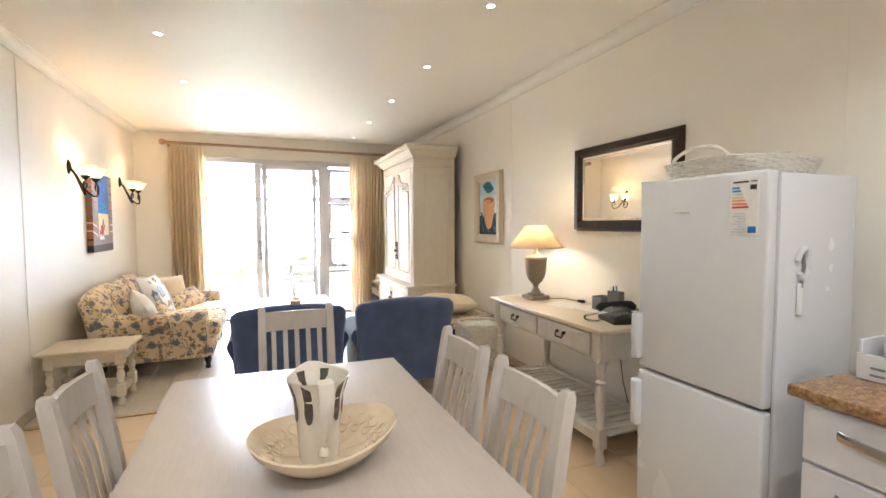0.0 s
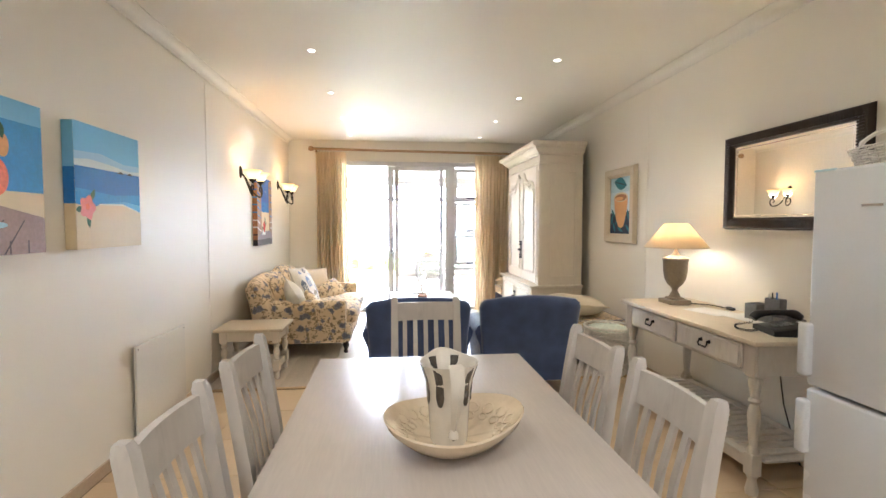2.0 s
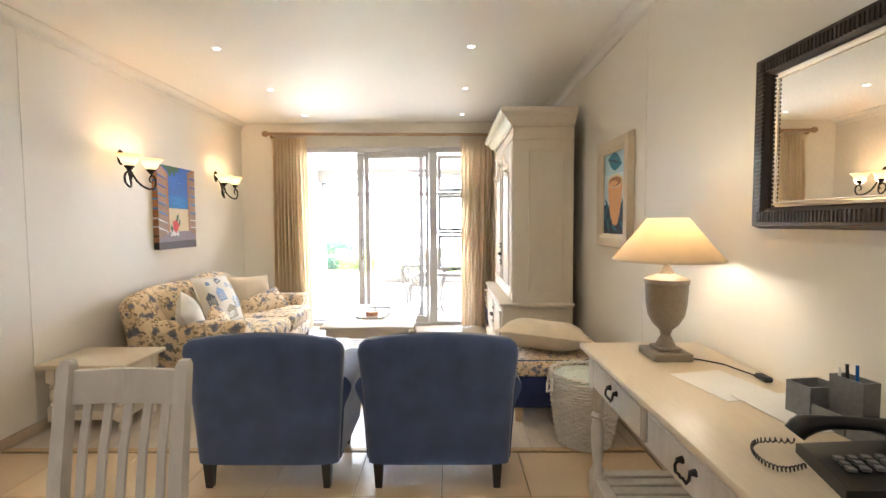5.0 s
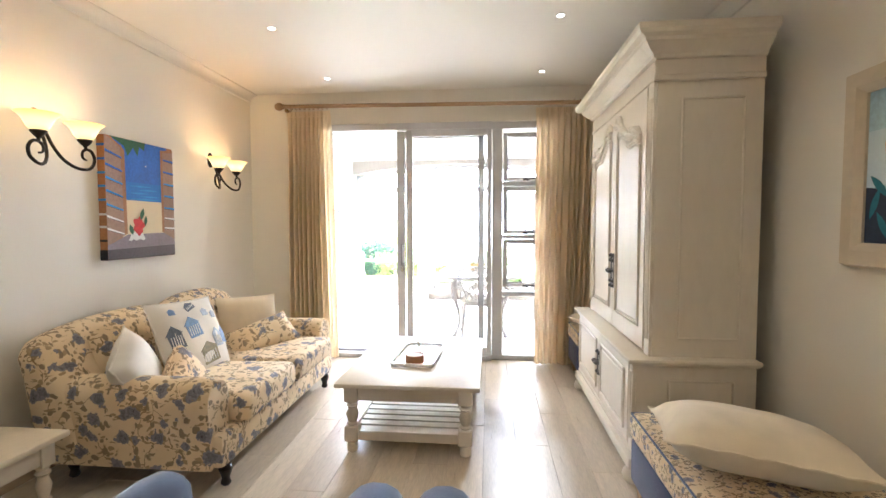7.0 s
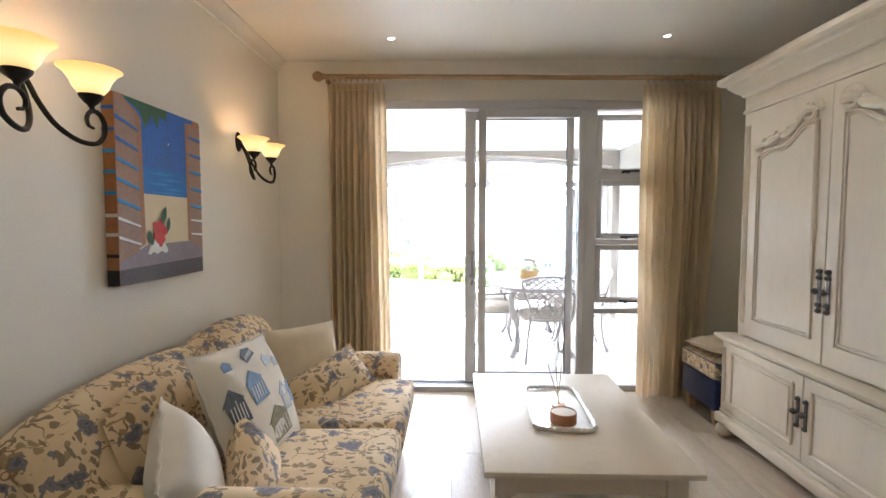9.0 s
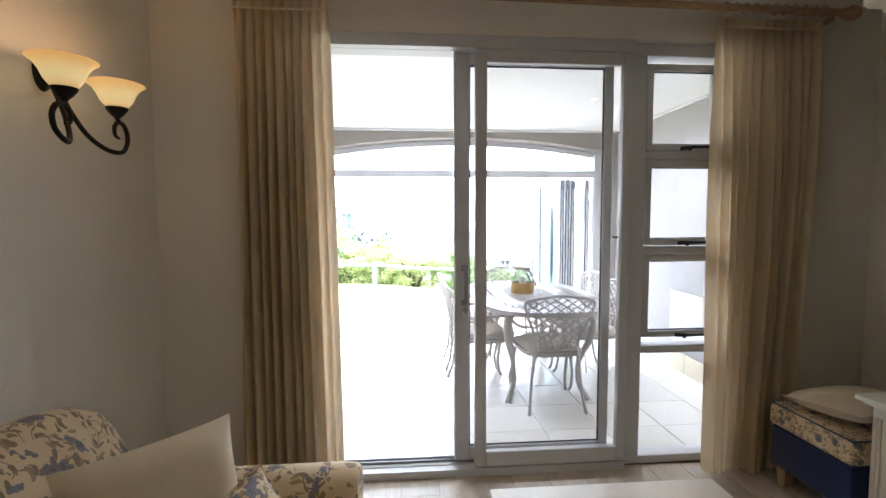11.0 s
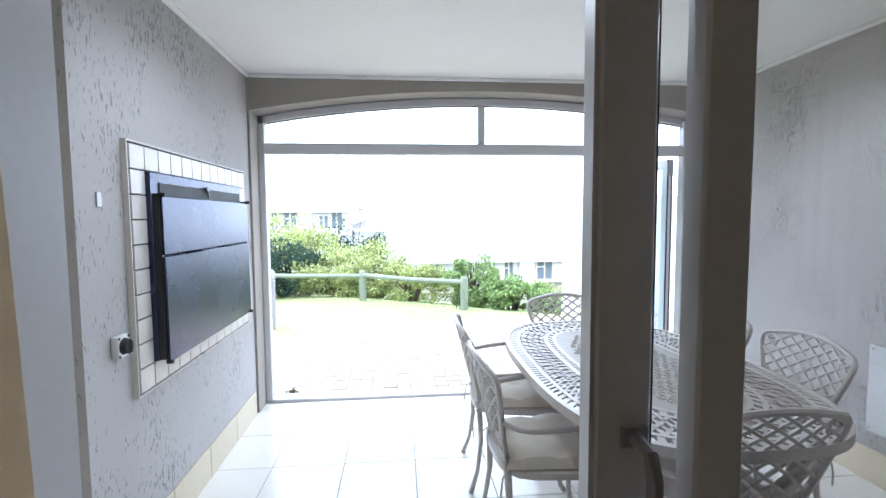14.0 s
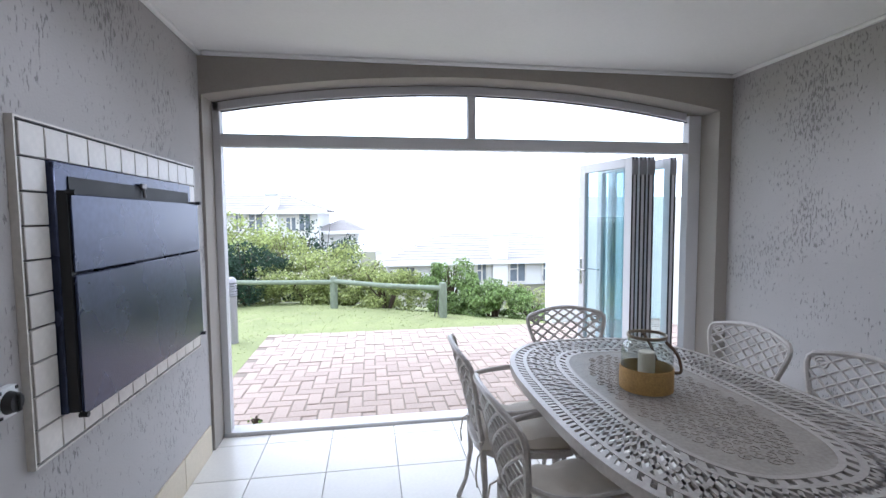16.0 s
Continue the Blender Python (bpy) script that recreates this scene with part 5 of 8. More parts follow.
def leaf_shape(cy, cz, length, width, angle):
    c, s = math.cos(radians(angle)), math.sin(radians(angle))
    pts = [(length * (u - 0.5), width * 0.5 * math.sin(math.pi * u)) for u in (0, 0.2, 0.4, 0.6, 0.8, 1)] + [(length * (u - 0.5), -width * 0.5 * math.sin(math.pi * u)) for u in (0.8, 0.6, 0.4, 0.2)]
    return [(cy + a * c - b * s, cz + a * s + b * c) for a, b in pts]


def pictures():
    xf = L + 0.052
    # window over the sea
    p = thing("canvas_picture", "canvas painting of open shutters over a beach with a red flower", "picture", (0, 0, 0))
    y0, y1, z0, z1 = 5.14, 5.735, 1.077, 1.83
    part("canvas", blocks((L + 0.002, y0, z0, xf, y1, z1), bevel=0.002), PAINT["shutter"], p)
    def on(*pts):
        return [(y0 + u * (y1 - y0), z0 + v * (z1 - z0)) for u, v in pts]

    it = [("sky", "night", on((0.1, 0.6), (0.9, 0.6), (0.9, 0.998), (0.1, 0.998))), ("sea", "deep", on((0.2, 0.49), (0.86, 0.49), (0.86, 0.645), (0.2, 0.645)))]
    for u, v, w in ((0.3, 0.615, 0.36), (0.42, 0.585, 0.34), (0.3, 0.555, 0.3), (0.45, 0.53, 0.33), (0.3, 0.505, 0.48)):
        it.append(("wave", "sea", on((u, v), (u + w * 0.5, v - 0.006), (u + w, v + 0.002), (u + w * 0.5, v + 0.008))))
    it += [("sand", "sand", on((0.2, 0.18), (0.86, 0.18), (0.86, 0.49), (0.2, 0.495))),
           ("palm", "green", on((0.06, 0.998), (0.56, 0.998), (0.54, 0.93), (0.47, 0.955), (0.44, 0.875), (0.38, 0.94), (0.3, 0.86), (0.25, 0.94))),
           ("ledge", "mauve_shade", on((0, 0.002), (1, 0.002), (1, 0.15), (0.84, 0.215), (0.27, 0.205), (0, 0.12))), ("ledge_front", "shadow", on((0, 0.002), (1, 0.002), (1, 0.10), (0, 0.085))),
           ("shutter", "louvre", on((0, 0.12), (0.25, 0.21), (0.22, 0.935), (0, 0.998))), ("shutter_post", "shutter", on((0.225, 0.2), (0.265, 0.215), (0.255, 0.9), (0.215, 0.93), (0.06, 0.998), (0.02, 0.998), (0.2, 0.915))),
           ("shutter", "louvre", on((1, 0.15), (1, 0.985), (0.8, 0.96), (0.81, 0.215))), ("shutter_post", "shutter", on((0.79, 0.22), (0.825, 0.215), (0.825, 0.945), (1, 0.965), (1, 0.985), (0.79, 0.965)))]
    for v, col in ((0.86, "night"), (0.75, "night"), (0.645, "sea"), (0.54, "sea"), (0.43, "sea"), (0.335, "white"), (0.235, "white")):
        it.append(("gap", col, on((0, v + 0.012), (0.215, v - 0.03), (0.215, v - 0.018), (0, v + 0.03))))
        it.append(("slat_shade", "shadow", on((0, v + 0.008), (0.215, v - 0.034), (0.215, v - 0.03), (0, v + 0.012))))
    for v, col in ((0.87, "night"), (0.76, "night"), (0.65, "sea"), (0.54, "sea"), (0.43, "sea"), (0.335, "white"), (0.245, "white")):
        it.append(("gap", col, on((0.83, v + 0.008), (1, v - 0.004), (1, v + 0.014), (0.83, v + 0.02))))
        it.append(("slat_shade", "shadow", on((0.83, v + 0.004), (1, v - 0.008), (1, v - 0.004), (0.83, v + 0.008))))
    it += [("shell", "white", [(y0 + (0.40 + a) * (y1 - y0), z0 + b * (z1 - z0)) for a, b in ((-0.13, 0.155), (-0.09, 0.15), (-0.07, 0.165), (-0.02, 0.15), (0.03, 0.165), (0.08, 0.15), (0.11, 0.165), (0.07, 0.215), (0.0, 0.235), (-0.09, 0.21))]),
           ("flower", "red", blob(y0 + 0.42 * (y1 - y0), z0 + 0.285 * (z1 - z0), 0.048, 0.05, 22, 5, 0.22)), ("flower", "red", blob(y0 + 0.42 * (y1 - y0), z0 + 0.235 * (z1 - z0), 0.03, 0.03, 14, 4, 0.2)),
           ("leaf", "green", leaf_shape(y0 + 0.47 * (y1 - y0), z0 + 0.375 * (z1 - z0), 0.085, 0.035, 70)), ("leaf", "green", leaf_shape(y0 + 0.52 * (y1 - y0), z0 + 0.32 * (z1 - z0), 0.07, 0.028, 80)), ("leaf", "green", leaf_shape(y0 + 0.31 * (y1 - y0), z0 + 0.245 * (z1 - z0), 0.07, 0.035, 110)),
           ("star", "white", blob(y0 + 0.55 * (y1 - y0), z0 + 0.8 * (z1 - z0), 0.004, 0.004, 8))]
    # the picture runs on round the near edge of the canvas
    for v, col in ((0.91, "night"), (0.80, "night"), (0.69, "sea"), (0.585, "sea"), (0.475, "sea"), (0.36, "white"), (0.26, "white"), (0.15, "ink")):
        part("canvas_edge", blocks((L + 0.003, y0 - 0.001, z0 + v * (z1 - z0), xf, y0 - 0.0002, z0 + (v + 0.018) * (z1 - z0))), PAINT[col], p)
    part("canvas_edge", blocks((L + 0.003, y0 - 0.001, z0 + 0.002, xf, y0 - 0.0002, z0 + 0.085 * (z1 - z0))), PAINT["ink"], p)
    shapes_on(p, 1, xf, it)
    # beach with hibiscus
    p = thing("canvas_picture", "canvas painting of a blue sea beach with a pink flower", "picture", (0, 0, 0))
    y0, y1, z0, z1 = 2.235, 2.785, 1.187, 1.783
    part("canvas", blocks((L + 0.002, y0, z0, xf, y1, z1), bevel=0.002), PAINT["sand"], p)
    part("canvas_edge", blocks((L + 0.003, y0 - 0.001, 1.57, xf, y0 - 0.0002, z1 - 0.002)), PAINT["sky"], p)
    part("canvas_edge", blocks((L + 0.003, y0 - 0.001, 1.40, xf, y0 - 0.0002, 1.57)), PAINT["deep"], p)
    it = [("sky", "sky", rect(y0, 1.58, y1, z1)), ("haze", "haze", [(y0, 1.575), (y1, 1.575), (y1, 1.63), (y0 + 0.4, 1.625), (y0 + 0.2, 1.655), (y0, 1.645)]), ("cloud", "cloud", [(y0, 1.575), (y1, 1.575), (y1, 1.60), (y0 + 0.45, 1.592), (y0 + 0.25, 1.61), (y0 + 0.1, 1.618), (y0, 1.605)]),
          ("sea", "deep", rect(y0, 1.45, y1, 1.578)), ("surf", "sea", [(y0, 1.40), (y0 + 0.15, 1.38), (y0 + 0.35, 1.40), (y1, 1.36), (y1, 1.47), (y0 + 0.3, 1.455), (y0, 1.475)]), ("shallow", "shallow", [(y0 + 0.2, 1.39), (y0 + 0.4, 1.40), (y1, 1.36), (y1, 1.41), (y0 + 0.4, 1.425), (y0 + 0.22, 1.41)]), ("foam", "white", [(y0 + 0.16, 1.395), (y0 + 0.38, 1.40), (y1, 1.365), (y1, 1.372), (y0 + 0.38, 1.412), (y0 + 0.18, 1.406)]),
          ("sand", "sand", [(y0, z0), (y1, z0), (y1, 1.37), (y0 + 0.38, 1.405), (y0 + 0.18, 1.40), (y0, 1.36)]),
          ("islet", "ink", [(y0 + 0.33, 1.572), (y0 + 0.37, 1.585), (y0 + 0.40, 1.572)]), ("islet", "ink", [(y0 + 0.42, 1.572), (y0 + 0.455, 1.585), (y0 + 0.49, 1.572)]),
          ("leaf", "green", leaf_shape(y0 + 0.125, 1.445, 0.07, 0.03, 60)), ("leaf", "green", leaf_shape(y0 + 0.025, 1.375, 0.05, 0.03, 10)), ("leaf", "green", leaf_shape(y0 + 0.09, 1.32, 0.07, 0.03, -80)),
          ("flower", "pink", blob(y0 + 0.085, 1.385, 0.054, 0.054, 25, 5, 0.16)), ("flower_eye", "coral", blob(y0 + 0.085, 1.388, 0.016, 0.016, 12, 5, 0.3))]
    shapes_on(p, 1, xf, it)
    # cocktail on a deck
    p = thing("canvas_picture", "canvas painting of a coral cocktail glass on a deck", "picture", (0, 0, 0))
    y0, y1 = 1.475, 2.04
    part("canvas", blocks((L + 0.002, y0, z0, xf, y1, z1), bevel=0.002), PAINT["white"], p)
    it = [("sky", "sky", rect(y0, 1.70, y1, z1)), ("sea", "sea", rect(y0, 1.42, y1, 1.70)), ("sand", "sand", rect(y0, 1.30, y1, 1.43)),
          ("deck", "plank", [(y0, z0), (y1, z0), (y1, 1.33), (y0 + 0.2, 1.40), (y0, 1.38)])]
    for i in range(6):
        it.append(("board_gap", "shadow", [(y0 + 0.05 + i * 0.1, z0), (y0 + 0.058 + i * 0.1, z0), (y0 + 0.16 + i * 0.1, 1.32), (y0 + 0.154 + i * 0.1, 1.32)]) if i < 4 else ("board_gap", "shadow", rect(y0 + 0.02 + i * 0.09, z0, y0 + 0.026 + i * 0.09, 1.24)))
    it += [("stem", "white", rect(y1 - 0.245, 1.30, y1 - 0.235, 1.44)), ("foot", "mist", blob(y1 - 0.24, 1.30, 0.05, 0.012)), ("drink", "coral", blob(y1 - 0.245, 1.48, 0.068, 0.075, 20)),
           ("straw", "white", [(y1 - 0.30, 1.52), (y1 - 0.29, 1.52), (y1 - 0.32, 1.66), (y1 - 0.33, 1.66)]), ("garnish", "peach", blob(y1 - 0.20, 1.60, 0.03, 0.045)), ("leaf", "green", leaf_shape(y1 - 0.21, 1.66, 0.08, 0.04, 110))]
    shapes_on(p, 1, xf, it)
    # shell in a pale wooden frame
    p = thing("framed_picture", "painting of a peach cup-shaped shell in a pale wood frame", "picture", (0, 0, 0))
    y0, y1, z0, z1 = 3.92, 4.51, 1.125, 1.855
    part("frame", frame_bars(y0, z0, y1, z1, 0.095, R - 0.045, R - 0.003), DESKTOP, p, smooth=20)
    part("board", blocks((R - 0.016, y0 + 0.08, z0 + 0.08, R - 0.003, y1 - 0.08, z1 - 0.08)), PAINT["white"], p)
    a, b, c, d = y0 + 0.095, y1 - 0.095, z0 + 0.095, z1 - 0.095
    it = [("wash", "mist", rect(a, c, b, d)), ("wash_pale", "cloud", rect(a, 1.42, b, 1.62)), ("sea_bed", "navy", [(a, c), (b, c), (b, 1.42), (a + 0.25, 1.40), (a, 1.44)])]
    for i, (u, v, g) in enumerate(((0.05, 0.05, 40), (0.12, 0.12, 120), (0.32, 0.06, 60), (0.36, 0.14, 110), (0.2, 0.04, 20), (0.34, 0.2, 45), (0.05, 0.18, 75), (0.26, 0.12, 140))):
        it.append(("weed", "teal", leaf_shape(a + u, c + v, 0.12, 0.03, g)))
    it += [("shell", "peach", [(b - 0.075, 1.57), (a + 0.055, 1.57), (a + 0.06, 1.50), (a + 0.08, 1.42), (a + 0.11, 1.34), (a + 0.14, 1.285), (a + 0.18, 1.275), (b - 0.17, 1.285), (b - 0.12, 1.36), (b - 0.09, 1.46)]),
           ("shell_mouth", "sand", blob((a + b) / 2 - 0.01, 1.57, 0.135, 0.045, 20)), ("shell_inside", "shutter", blob((a + b) / 2 - 0.01, 1.566, 0.115, 0.033, 20)), ("shell_glow", "peach", blob((a + b) / 2 + 0.02, 1.556, 0.075, 0.02, 16)),
           ("leaf", "teal", leaf_shape((a + b) / 2, 1.70, 0.26, 0.12, 12)), ("leaf_vein", "navy", leaf_shape((a + b) / 2, 1.70, 0.24, 0.012, 12))]
    shapes_on(p, -1, R - 0.016, it)


pictures()


def panel_heater(name_label, x0, x1, y0, y1, z0, z1):
    h = thing("panel_heater", name_label, "heater", (0, 0, 0))
    part("panel", blocks((x0, y0, z0, x1, y1, z1), bevel=0.003), TRIM if y1 < F else ENAMEL, h)
    inner = x0 - 0.02 if x0 < 0 else x1
    for y in (y0 + 0.06, y1 - 0.06):
        for z in (z0 + 0.06, z1 - 0.06):
            part("spacer", blocks((inner, y - 0.01, z - 0.01, inner + 0.02, y + 0.01, z + 0.01)), RUBBER, h)
    for y in (y0 + 0.02, y1 - 0.02):
        for z in (z0 + 0.02, z1 - 0.02):
            xx = x1 if x0 < 0 else x0
            part("screw", blocks((xx - 0.0025, y - 0.004, z - 0.004, xx + 0.0025, y + 0.004, z + 0.004)), CHROME, h)


panel_heater("flat cream panel heater standing off the living room wall", L + 0.02, L + 0.035, 2.73, 3.36, 0.02, 0.602)
panel_heater("flat white panel heater on the plaster wall", PR - 0.035, PR - 0.02, 7.98, 8.565, 0.27, 0.71)


# ------------------------------------------------------------------ lounge
def turned_foot(x, y, h=0.13, r=0.03):
    bm = bmesh.new()
    lathe(bm, [(r * 0.5, 0), (r * 0.75, h * 0.08), (r * 0.55, h * 0.25), (r * 0.6, h * 0.3), (r * 1.0, h * 0.6), (r * 0.7, h * 0.78), (r * 1.05, h * 0.86), (r * 1.0, h)], (x, y, 0), 12)
    return bm


def rolled_arm(bm, y0, y1, x_back, x_front, z0, z1):
    """An arm with a rounded top and front."""
    w = (y1 - y0) / 2
    cy = (y0 + y1) / 2
    prof = [(y0 + 0.015, z0)] + [(cy - w * math.cos(radians(t)), z1 - w + w * math.sin(radians(t))) for t in (-25, 0, 25, 50, 70, 90, 110, 130, 155, 180, 205)] + [(y1 - 0.015, z0)]
    rings = []
    for x, k in ((x_back, 1.0), (x_front - 0.04, 1.0), (x_front - 0.012, 0.97), (x_front, 0.9)):
        rings.append([(x, cy + (y - cy) * k, z0 + (z - z0) * (1 - (1 - k) * 0.25)) for y, z in prof])
    skin(bm, rings)


def sofa():
    s = thing("sofa", "two-seat sofa in cream floral cotton with rolled arms", "sofa", (0.03, 0.05, 0))
    part("base", blocks((-1.38, 4.54, 0.14, -0.45, 6.07, 0.30), bevel=0.02, seg=2), FLORAL, s)
    bm = bmesh.new()
    n = 34
    rings = []
    for i in range(n + 1):
        y = 4.53 + (6.11 - 4.53) * i / n
        u = (y - 4.53) / 1.58
        dome = 0.70 + max(0.095 * math.sqrt(max(0.0, 1 - ((u - 0.31) / 0.33) ** 2)), 0.115 * math.sqrt(max(0.0, 1 - ((u - 0.77) / 0.25) ** 2)))
        e = max(0.0, min(1.0, min(u, 1 - u) / 0.04))
        t = 0.05 + 0.05 * e ** 0.5
        rings.append([(-1.36, y, 0.2), (-1.42, y, 0.55), (-1.455, y, dome - 0.05), (-1.43, y, dome - 0.008), (-1.39, y, dome), (-1.34, y, dome - 0.012), (-1.32 + t * 0.3, y, dome - 0.06), (-1.24 + t, y, 0.45), (-1.2 + t, y, 0.2)])

    def shrunk(ring, k, dy):
        cx, cz = sum(p[0] for p in ring) / len(ring), sum(p[2] for p in ring) / len(ring)
        return [(cx + (p[0] - cx) * k, p[1] + dy, cz + (p[2] - cz) * k) for p in ring]

    rings = [shrunk(rings[0], k, dy) for k, dy in ((0.55, -0.05), (0.8, -0.042), (0.93, -0.022))] + rings + [shrunk(rings[-1], k, dy) for k, dy in ((0.93, 0.022), (0.8, 0.042), (0.55, 0.05))]
    skin(bm, rings)
    part("backrest", bm, FLORAL, s)
    for y0, y1, top in ((4.69, 5.29, 0.765), (5.30, 5.95, 0.80)):
        bm = bmesh.new()
        pillow(bm, y1 - y0, top - 0.38, 0.16, pose(0, 0, 0), 14, 0.0)
        for v in bm.verts:
            x, d, z = v.co
            w = (y1 - y0) / 2
            crown = 0.07 * (1 - (x / w) ** 2) * (z > 0) * (z / (top - 0.38) * 2)
            v.co = (-1.195 + d - 0.14 * (z / 0.4), (y0 + y1) / 2 + x, 0.40 + (top - 0.44) / 2 + z * 0.95 + crown - 0.03)
        part("back_cushion", bm, FLORAL, s)
    for y0, y1 in ((4.70, 5.29), (5.30, 5.94)):
        bm = bmesh.new()
        soft_box(bm, -1.2, y0, 0.285, -0.40, y1, 0.435, 0.045, 4, 0.03)
        for v in bm.verts:
            if v.co.x > -0.7:
                v.co.z += 0.012 * math.sin((v.co.y - y0) * 14)
        part("seat_cushion", bm, FLORAL, s)
    for y0, y1 in ((4.50, 4.70), (5.94, 6.15)):
        bm = bmesh.new()
        rolled_arm(bm, y0, y1, -1.38, -0.50, 0.14, 0.555)
        part("arm", bm, FLORAL, s)
    for x in (-0.51, -1.33):
        for y in (4.66, 6.06):
            part("foot", turned_foot(x, y, 0.14, 0.034), DARKWOOD, s, "dark turned foot")


sofa()


def cushion(label, material, w, h, d, m, name="throw_pillow", piping=None):
    c = thing(name, label, "pillow", (0, 0, 0), 0, "pillows on the sofa")
    c.matrix_basis = m
    bm = bmesh.new()
    pillow(bm, w, h, d)
    body = part("cover", bm, material, c)
    if piping:
        pb = bmesh.new()
        pts = []
        for k in range(64):
            t = k / 64 * 4
            side, u = int(t), (t % 1) * 2 - 1
            q = 1 - 0.06 * (1 - abs(u) ** 2.5)
            x, z = ((u, -q), (q, u), (-u, q), (-q, -u))[side]
            pts.append((x * w / 2, 0.003 * math.sin(k * 2.1), z * h / 2))
        tube(pb, pts, 0.005, 5, loop=True)
        part("piping", pb, piping, c)
    return c


def hut_pillow():
    c = cushion("white linen pillow printed with blue beach huts, on the sofa", WHITECLOTH, 0.50, 0.50, 0.15, pose(-0.96, 5.18, 0.605, -24, 3, 82), piping=WHITECLOTH)
    k = 0
    for u, v, w, h, col, a in ((-0.04, 0.06, 0.10, 0.13, "print_blue", 8), (-0.17, 0.02, 0.08, 0.14, "print_ink", 6), (0.03, -0.11, 0.13, 0.13, "print_olive", 8), (0.125, -0.03, 0.075, 0.12, "print_grey", 2), (0.195, -0.02, 0.06, 0.11, "print_blue", -4), (0.0, 0.19, 0.08, 0.05, "print_ink", 20), (0.09, 0.14, 0.05, 0.05, "print_grey", 5), (-0.14, 0.17, 0.04, 0.04, "print_blue", 0), (0.16, 0.12, 0.045, 0.05, "print_grey", 0)):
        bm = bmesh.new()
        cs, sn = math.cos(radians(a)), math.sin(radians(a))
        out = [(-w / 2, -h / 2), (w / 2, -h / 2), (w / 2, h * 0.15), (w * 0.62, h * 0.12), (0, h / 2), (-w * 0.62, h * 0.12), (-w / 2, h * 0.15)]
        rows = []
        for depth in (0.0, 0.004):
            ring = []
            for p, q in out:
                x, z = u + p * cs - q * sn, v + p * sn + q * cs
                t = max(0.0, (1 - abs(x / 0.25) ** 2.8) * (1 - abs(z / 0.25) ** 2.8)) ** 0.58
                ring.append((x, -0.075 * t - depth * 0.5 - 0.0022, z))
            rows.append(ring)
        skin(bm, rows)
        part("printed_hut", bm, PAINT[col], c)
        if w > 0.065:
            bm = bmesh.new()
            for s in range(-2, 3):
                x, z = u + s * w * 0.17 * cs, v - h * 0.18 + s * w * 0.17 * sn
                t = max(0.0, (1 - abs(x / 0.25) ** 2.8) * (1 - abs(z / 0.25) ** 2.8)) ** 0.58
                box(bm, x - 0.0022, -0.075 * t - 0.0058, z - h * 0.22, x + 0.0022, -0.075 * t - 0.004, z + h * 0.22)
            part("printed_stripes", bm, PAINT["white"], c)


cushion("ivory linen pillow with frayed edge, leaning on the sofa's arm", WHITECLOTH, 0.37, 0.33, 0.17, pose(-0.98, 4.755, 0.55, -24, -22, 120), piping=WHITECLOTH)
cushion("small floral pillow matching the sofa", FLORAL, 0.38, 0.27, 0.15, pose(-0.84, 4.93, 0.45, -28, -22, 114), piping=FLORAL)
hut_pillow()
cushion("cream linen pillow standing at the sofa's far end", TANCLOTH, 0.45, 0.36, 0.13, pose(-0.96, 5.85, 0.59, -18, 2, 52))
cushion("floral pillow lying against the far arm", FLORAL, 0.50, 0.25, 0.15, pose(-0.79, 5.73, 0.495, -42, -12, 58), piping=FLORAL)


def armchair(at, label):
    """Faces +y; origin at the middle of its back, on the floor."""
    a = thing("armchair", label, "armchair", at, 0, "armchairs with their backs to the table")
    bm = bmesh.new()
    rings = []
    for z, w, y, t in ((0.13, 0.345, 0.03, 0.11), (0.3, 0.355, 0.02, 0.12), (0.5, 0.368, 0.005, 0.13), (0.63, 0.38, -0.015, 0.13), (0.69, 0.384, -0.025, 0.125), (0.725, 0.374, -0.022, 0.105), (0.748, 0.348, -0.01, 0.075), (0.76, 0.28, 0.005, 0.04)):
        ring = []
        for k in range(32):
            g = 2 * math.pi * k / 32
            cx, sy = math.cos(g), math.sin(g)
            x = w * math.copysign(abs(cx) ** 0.35, cx)
            yy = y + t / 2 + t / 2 * math.copysign(abs(sy) ** 0.5, sy)
            dome = 0.02 * (1 - (x / w) ** 2) if z > 0.66 else 0
            ring.append((x, yy, z + dome))
        rings.append(ring)
    skin(bm, rings)
    part("backrest", bm, NAVY, a)
    part("base", blocks((-0.325, 0.1, 0.13, 0.325, 0.58, 0.30), bevel=0.02, seg=2), NAVY, a)
    bm = bmesh.new()
    soft_box(bm, -0.22, 0.12, 0.27, 0.22, 0.61, 0.41, 0.045, 4, 0.03)
    part("seat_cushion", bm, NAVY, a)
    for s in (-1, 1):
        bm = bmesh.new()
        rings = []
        for y, k in ((0.08, 1.0), (0.44, 1.0), (0.55, 0.97), (0.59, 0.85)):
            prof = [(0.245, 0.14), (0.235, 0.42)] + [(0.32 - 0.09 * k * math.cos(radians(t)), 0.50 + 0.065 * k * math.sin(radians(t))) for t in (-10, 20, 50, 80, 110, 140, 170, 195)] + [(0.372, 0.40), (0.352, 0.14)]
            rings.append([(s * x, y, z) for x, z in prof])
        skin(bm, rings)
        part("arm", bm, NAVY, a)
    for x in (-0.295, 0.285):
        for y in (0.07, 0.53):
            bm = bmesh.new()
            skin(bm, [[(x + sx * r, y + sy * r, z) for sx, sy in ((-1, -1), (1, -1), (1, 1), (-1, 1))] for z, r in ((0, 0.016), (0.13, 0.024))])
            part("leg", bm, DARKWOOD, a, "tapered black leg")
    return a


